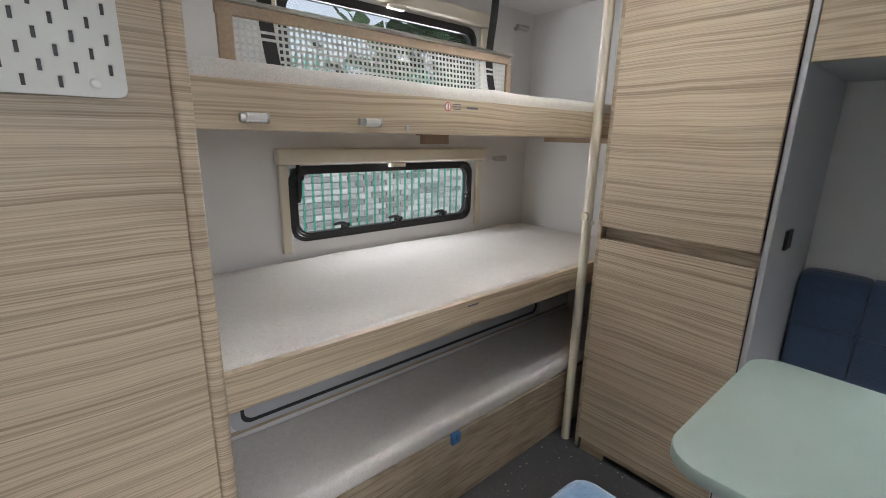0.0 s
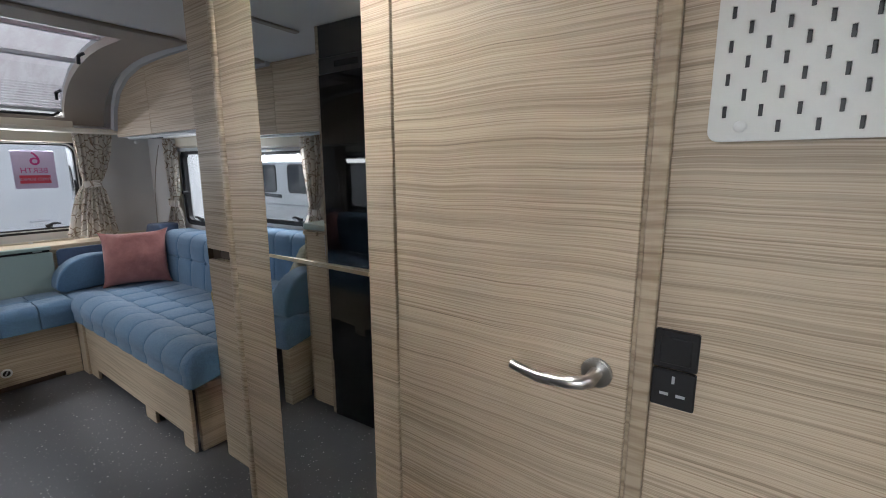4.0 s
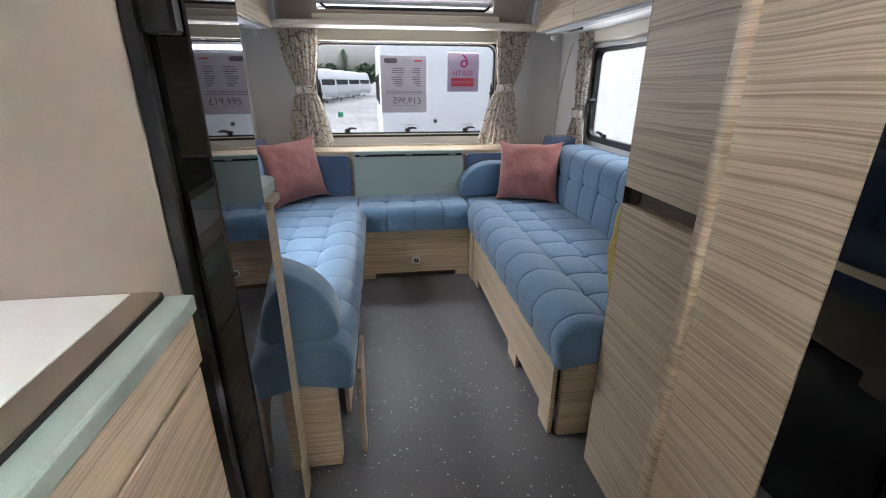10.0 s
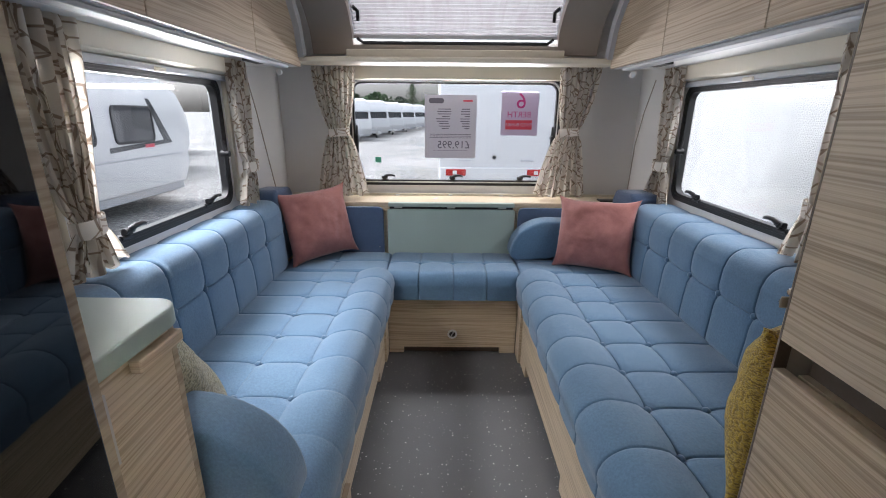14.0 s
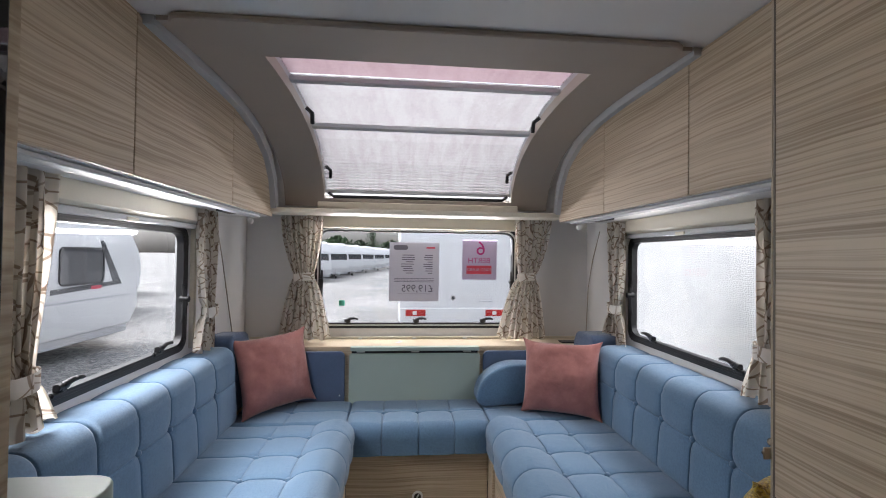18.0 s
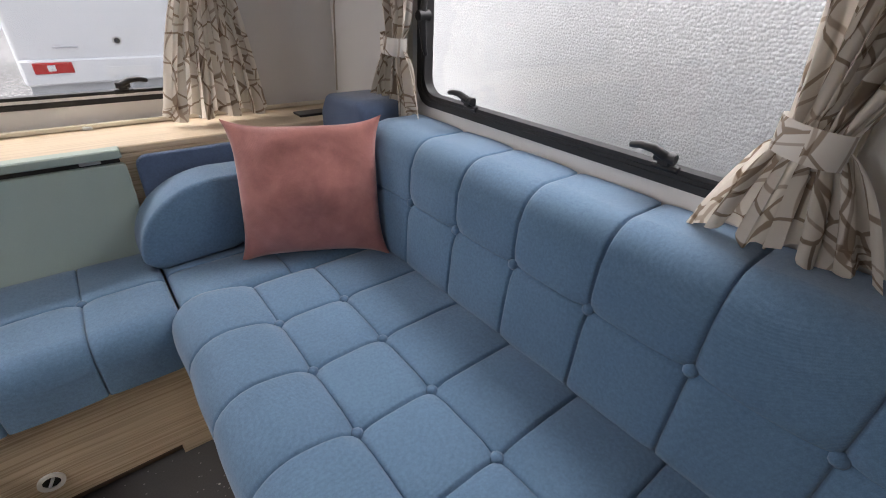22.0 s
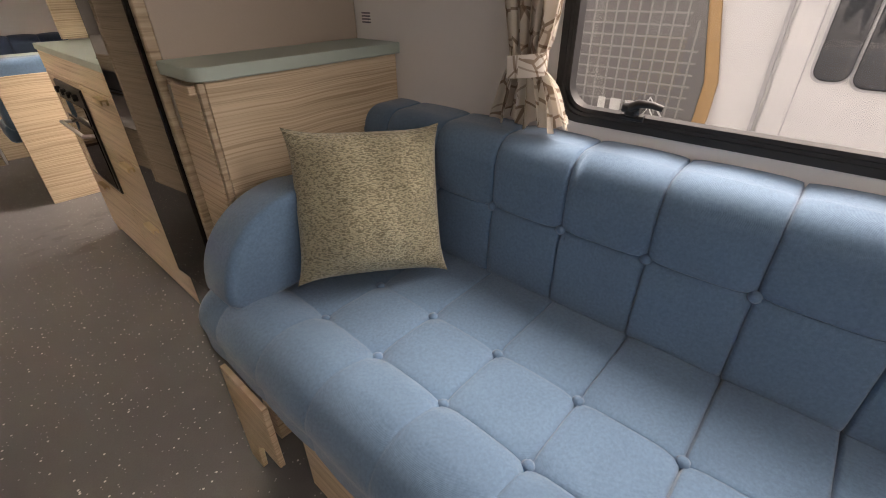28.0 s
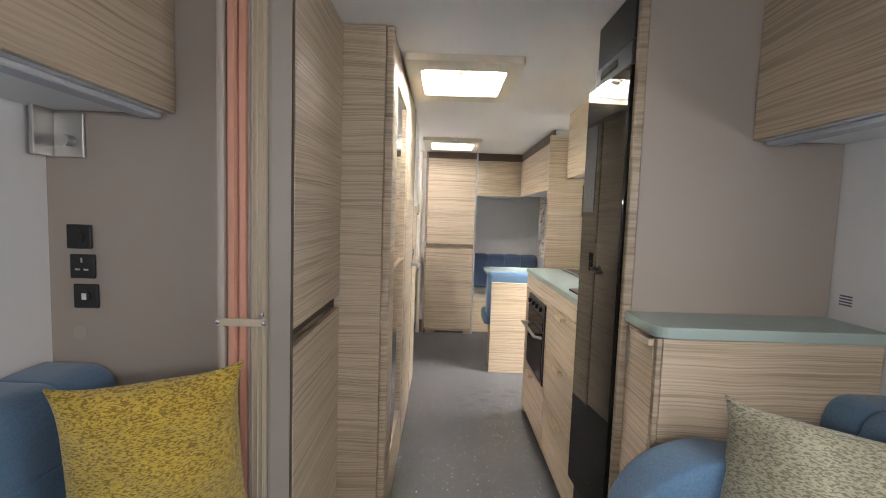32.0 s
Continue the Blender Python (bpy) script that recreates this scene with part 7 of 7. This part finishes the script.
nb2 = base("hammered_caravan_side", (1.95, 6.0, GZ), "white hammered-metal side of the caravan parked close by", "caravan")
part("side_sheet", box(1.85, 2.9, GZ + 0.35, 2.0, 7.3, 2.15, 0.03, 2), HAMMERED, nb2)
part("sill", box(1.835, 2.92, GZ + 0.33, 1.86, 7.25, GZ + 0.62, 0.006), GRP, nb2)
part("body", prism([(2.92, GZ + 0.36), (7.25, GZ + 0.36), (7.50, GZ + 0.70), (7.45, GZ + 1.35), (7.20, GZ + 1.95), (6.80, 2.13), (2.92, 2.13)], "x", 2.002, 4.10, 0.05, 3), GRP, nb2, smooth=40)
part("gas_locker", prism([(7.46, GZ + 0.42), (7.95, GZ + 0.42), (7.98, GZ + 0.85), (7.85, GZ + 1.00), (7.46, GZ + 1.02)], "x", 2.35, 3.75, 0.03, 3), GRP, nb2, "white front locker", 40)
part("locker_handle", box(2.95, 7.985, GZ + 0.78, 3.15, 7.996, GZ + 0.82, 0.004), BLACK, nb2)
for sx in (-1, 1):
    part("drawbar", tube([(3.05 + sx * 0.55, 7.4, GZ + 0.36), (3.05, 9.0, GZ + 0.40)], 0.035, 8), STEEL, nb2, "grey steel drawbar")
part("hitch", box(3.0, 8.95, GZ + 0.36, 3.1, 9.25, GZ + 0.46, 0.01), STEEL, nb2)
part("jockey_post", tube([(3.16, 8.5, GZ + 0.15), (3.16, 8.5, GZ + 0.80)], 0.025, 10), STEEL, nb2)
part("jockey_wheel", tube([(3.11, 8.5, GZ + 0.10), (3.21, 8.5, GZ + 0.10)], 0.10, 16), TYRE, nb2, smooth=40)
part("corner_steady", tube([(2.15, 7.15, GZ + 0.36), (2.10, 7.35, GZ)], 0.025, 8), STEEL, nb2)
part("chassis", box(2.1, 3.1, GZ + 0.22, 4.0, 7.2, GZ + 0.36), GREY_TRIM, nb2)
for x0 in (1.90, 3.85):
    tyre = part("tyre", tube([(x0, 4.9, GZ + 0.32), (x0 + 0.2, 4.9, GZ + 0.32)], 0.32, 24), TYRE, nb2, smooth=40)
    part("rim", tube([(x0 - 0.006, 4.9, GZ + 0.32), (x0 + 0.206, 4.9, GZ + 0.32)], 0.19, 18), STEEL, tyre)
part("side_marker", box(1.828, 6.2, GZ + 0.50, 1.836, 6.3, GZ + 0.54), ORANGE, nb2, "orange side marker")

# palisade fence and brick wall behind the bunks
fence = base("palisade_fence", (3.1, 0.5, GZ), "green steel palisade fence", "fence")
FX = 3.1
part("rail", box(FX, -14, GZ + 0.5, FX + 0.05, 3.4, GZ + 0.55), FENCE_GREEN, fence)
part("rail", box(FX, -14, GZ + 2.0, FX + 0.05, 3.4, GZ + 2.05), FENCE_GREEN, fence)
pale_me = None
for i in range(90):
    y = -4.6 + 0.09 * i
    if pale_me is None:
        ob = part("pale", prism([(-0.010, GZ + 0.05), (0.010, GZ + 0.05), (0.010, GZ + 2.3), (0.0, GZ + 2.36), (-0.010, GZ + 2.3)], "x", FX - 0.006, FX), FENCE_GREEN, fence)
        pale_me = ob.data
        ob.location = (0, y - 0.0, 0)
    else:
        ob = new("pale", pale_me)
        ob.parent = fence
        ob.location = (0, y, 0)
for y in (-11, -8.2, -5.4, -2.6, 0.15, 2.9):
    part("post", box(FX + 0.01, y - 0.032, GZ, FX + 0.07, y + 0.032, GZ + 2.45), FENCE_GREEN, fence)
bw = base("brick_wall", (4.3, 0.0, GZ), "old grey-brown brick wall behind the fence", "wall", kind="structure")
part("core", box(4.33, -14, GZ, 4.55, 4.0, 1.28), MORTAR, bw)
part("coping", box(4.26, -14, 1.28, 4.60, 4.0, 1.34, 0.01), BRICK, bw, "flat stone coping")
bm = box(4.305, -0.105, -0.032, 4.335, 0.105, 0.032, 0.004)
brick_me = bpy.data.meshes.new("brick")
bm.to_mesh(brick_me)
bm.free()
brick_me.materials.append(BRICK)
rnd = random.Random(8)
for r in range(15):
    for k in range(19):
        ob = new("brick", brick_me)
        ob.parent = bw
        ob.location = (-4.3 + 0.0 + 0.006 * rnd.random() - 0.003, -3.0 + 0.225 * k + (0.1125 if r % 2 else 0), 1.24 - 0.075 * r - GZ)
        ob.rotation_euler = (0, 0, 0)


def tree(x, y, hgt, spread, seed, label):
    rnd = random.Random(seed)
    t = base("tree", (x, y, GZ), label, "tree", "trees beyond the yard")
    limbs = [tube([(x, y, GZ), (x + 0.1, y, GZ + hgt * 0.3), (x, y + 0.1, GZ + hgt * 0.75)], [spread * 0.09, spread * 0.06, spread * 0.02], 8)]
    bm = bmesh.new()
    for k in range(9):
        a = rnd.random() * 6.28
        z0 = GZ + hgt * (0.25 + 0.5 * rnd.random())
        e = Vector((x + math.cos(a) * spread * 0.6, y + math.sin(a) * spread * 0.6, z0 + hgt * 0.2))
        limbs.append(tube([(x, y, z0), tuple((Vector((x, y, z0)) + e) / 2 + Vector((0, 0, 0.2))), tuple(e)], [spread * 0.035, spread * 0.02, spread * 0.008], 6))
    part("trunk", join(*limbs), BARK, t)
    for k in range(900):
        a, b, c = rnd.gauss(0, 0.4), rnd.gauss(0, 0.4), rnd.random()
        env = math.sin(math.pi * min(1, 0.12 + 0.88 * c)) ** 0.6
        p = Vector((x + a * spread * env, y + b * spread * env, GZ + hgt * (0.22 + 0.80 * c)))
        s = spread * (0.05 + 0.08 * rnd.random())
        d1 = Vector((rnd.gauss(0, 1), rnd.gauss(0, 1), rnd.gauss(0, 1))).normalized()
        d2 = d1.orthogonal().normalized()
        bm.faces.new([bm.verts.new(p + d1 * s * u + d2 * s * 0.7 * v) for u, v in ((-1, 0), (0, -1), (1, 0.1), (0.1, 1))])
    tagged(part("crown", bm, FOLIAGE, t), kind="stuff")
    return t


for k, (tx, ty, th, ts) in enumerate(((-17, 118, 6.2, 5.0), (-11.5, 122, 5.4, 4.0), (-24, 120, 6.5, 5.0), (-30, 117, 6.0, 5.0), (-3, 124, 5.5, 4.5), (3, 122, 6.0, 4.5), (14, 120, 6.5, 5.0))):
    tree(tx, ty, th, ts, k, "round green tree beyond the yard")
tree(-8.0, 119, 8.4, 1.8, 31, "tall slim conifer beyond the yard")
tree(6.0, -4.5, 6.0, 2.4, 6, "leafy green tree behind the brick wall")


# tinted panel with a lattice, tan edging and front panes on the caravan alongside
SX = -3.35 + 1.1
ORIGIN[near_van.name] = Vector((-3.35, VAN_Y, GZ))
EDGE = [(3.94, 0.30), (4.00, 0.45), (4.03, 0.61), (4.035, 0.76), (4.005, 0.90), (3.965, 1.10), (3.90, 1.30), (3.80, 1.48)]
grille = part("grille_panel", prism([(2.75, 0.30), *EDGE, (2.75, 1.48)], "x", SX + 0.014, SX + 0.026, 0.004), TINTED_GREY, near_van, "grey tinted panel with a pale lattice")
for i in range(25):
    y = 2.78 + 0.049 * i
    top = min(1.06, 1.06 - max(0.0, y - 3.93) * 3)
    part("bar", box(SX + 0.027, y, 0.44, SX + 0.029, y + 0.0075, top), LATTICE, grille)
for i in range(14):
    z = 0.45 + 0.046 * i
    part("bar", box(SX + 0.0295, 2.76, z, SX + 0.0315, 3.985 if z < 0.9 else 3.93, z + 0.0075), LATTICE, grille)
part("tan_trim", prism([*EDGE, *[(y + 0.055 - 0.02 * abs(z - 0.5), z) for y, z in reversed(EDGE)]], "x", SX + 0.012, SX + 0.030, 0.002), TAN, near_van, "curved tan edging", 60)
for y0, wl in ((3.60, 0.035), (3.66, 0.05), (3.73, 0.05)):
    part("mark", box(SX + 0.032, y0, 0.585, SX + 0.034, y0 + wl, 0.645), WHITE, grille, "plain white lettering block")
part("mark", tube([(SX + 0.034, 3.77, 0.55), (SX + 0.034, 3.84, 0.67), (SX + 0.034, 3.92, 0.57)], 0.005, 6), WHITE, grille, "thin white line graphic")
part("mark", tube([(SX + 0.034, 3.79, 0.53), (SX + 0.034, 3.84, 0.63), (SX + 0.034, 3.90, 0.53)], 0.004, 6), WHITE, grille, "thin white line graphic")
part("panel_joint", box(SX + 0.002, 4.235, -0.05, SX + 0.016, 4.250, 1.8), GREY_TRIM, near_van)
part("side_moulding", prism(rounded(4.262, -0.06, 4.345, 1.75, 0.02), "x", SX - 0.02, SX + 0.022, 0.008, 2), GRP, near_van, "white corner moulding")
for y0, y1, z0 in ((4.372, 4.480, 0.80), (4.490, 4.640, 0.785)):
    pane = part("front_pane", prism(rounded(y0, z0, y1, 1.42, 0.04), "x", SX - 0.015, SX + 0.014, 0.006, 2), DARK_WINDOW, near_van, "glossy grey tinted pane", 40)
    part("pane_rim", ring(rounded(y0 - 0.008, z0 - 0.008, y1 + 0.004, 1.43, 0.045), rounded(y0, z0, y1, 1.42, 0.04), "x", SX - 0.01, SX + 0.010), GREY_TRIM, pane)
for z, h in ((1.56, 0.03), (1.64, 0.018)):
    part("awning_rail", box(SX + 0.002, -0.5, z, SX + 0.018, 3.7, z + h, 0.003), GREY_TRIM, near_van, "grey rail along the side")
part("side_marker", box(SX + 0.003, 4.62, 0.44, SX + 0.02, 4.70, 0.52, 0.006), RED_LAMP, near_van, "red side marker lamp")
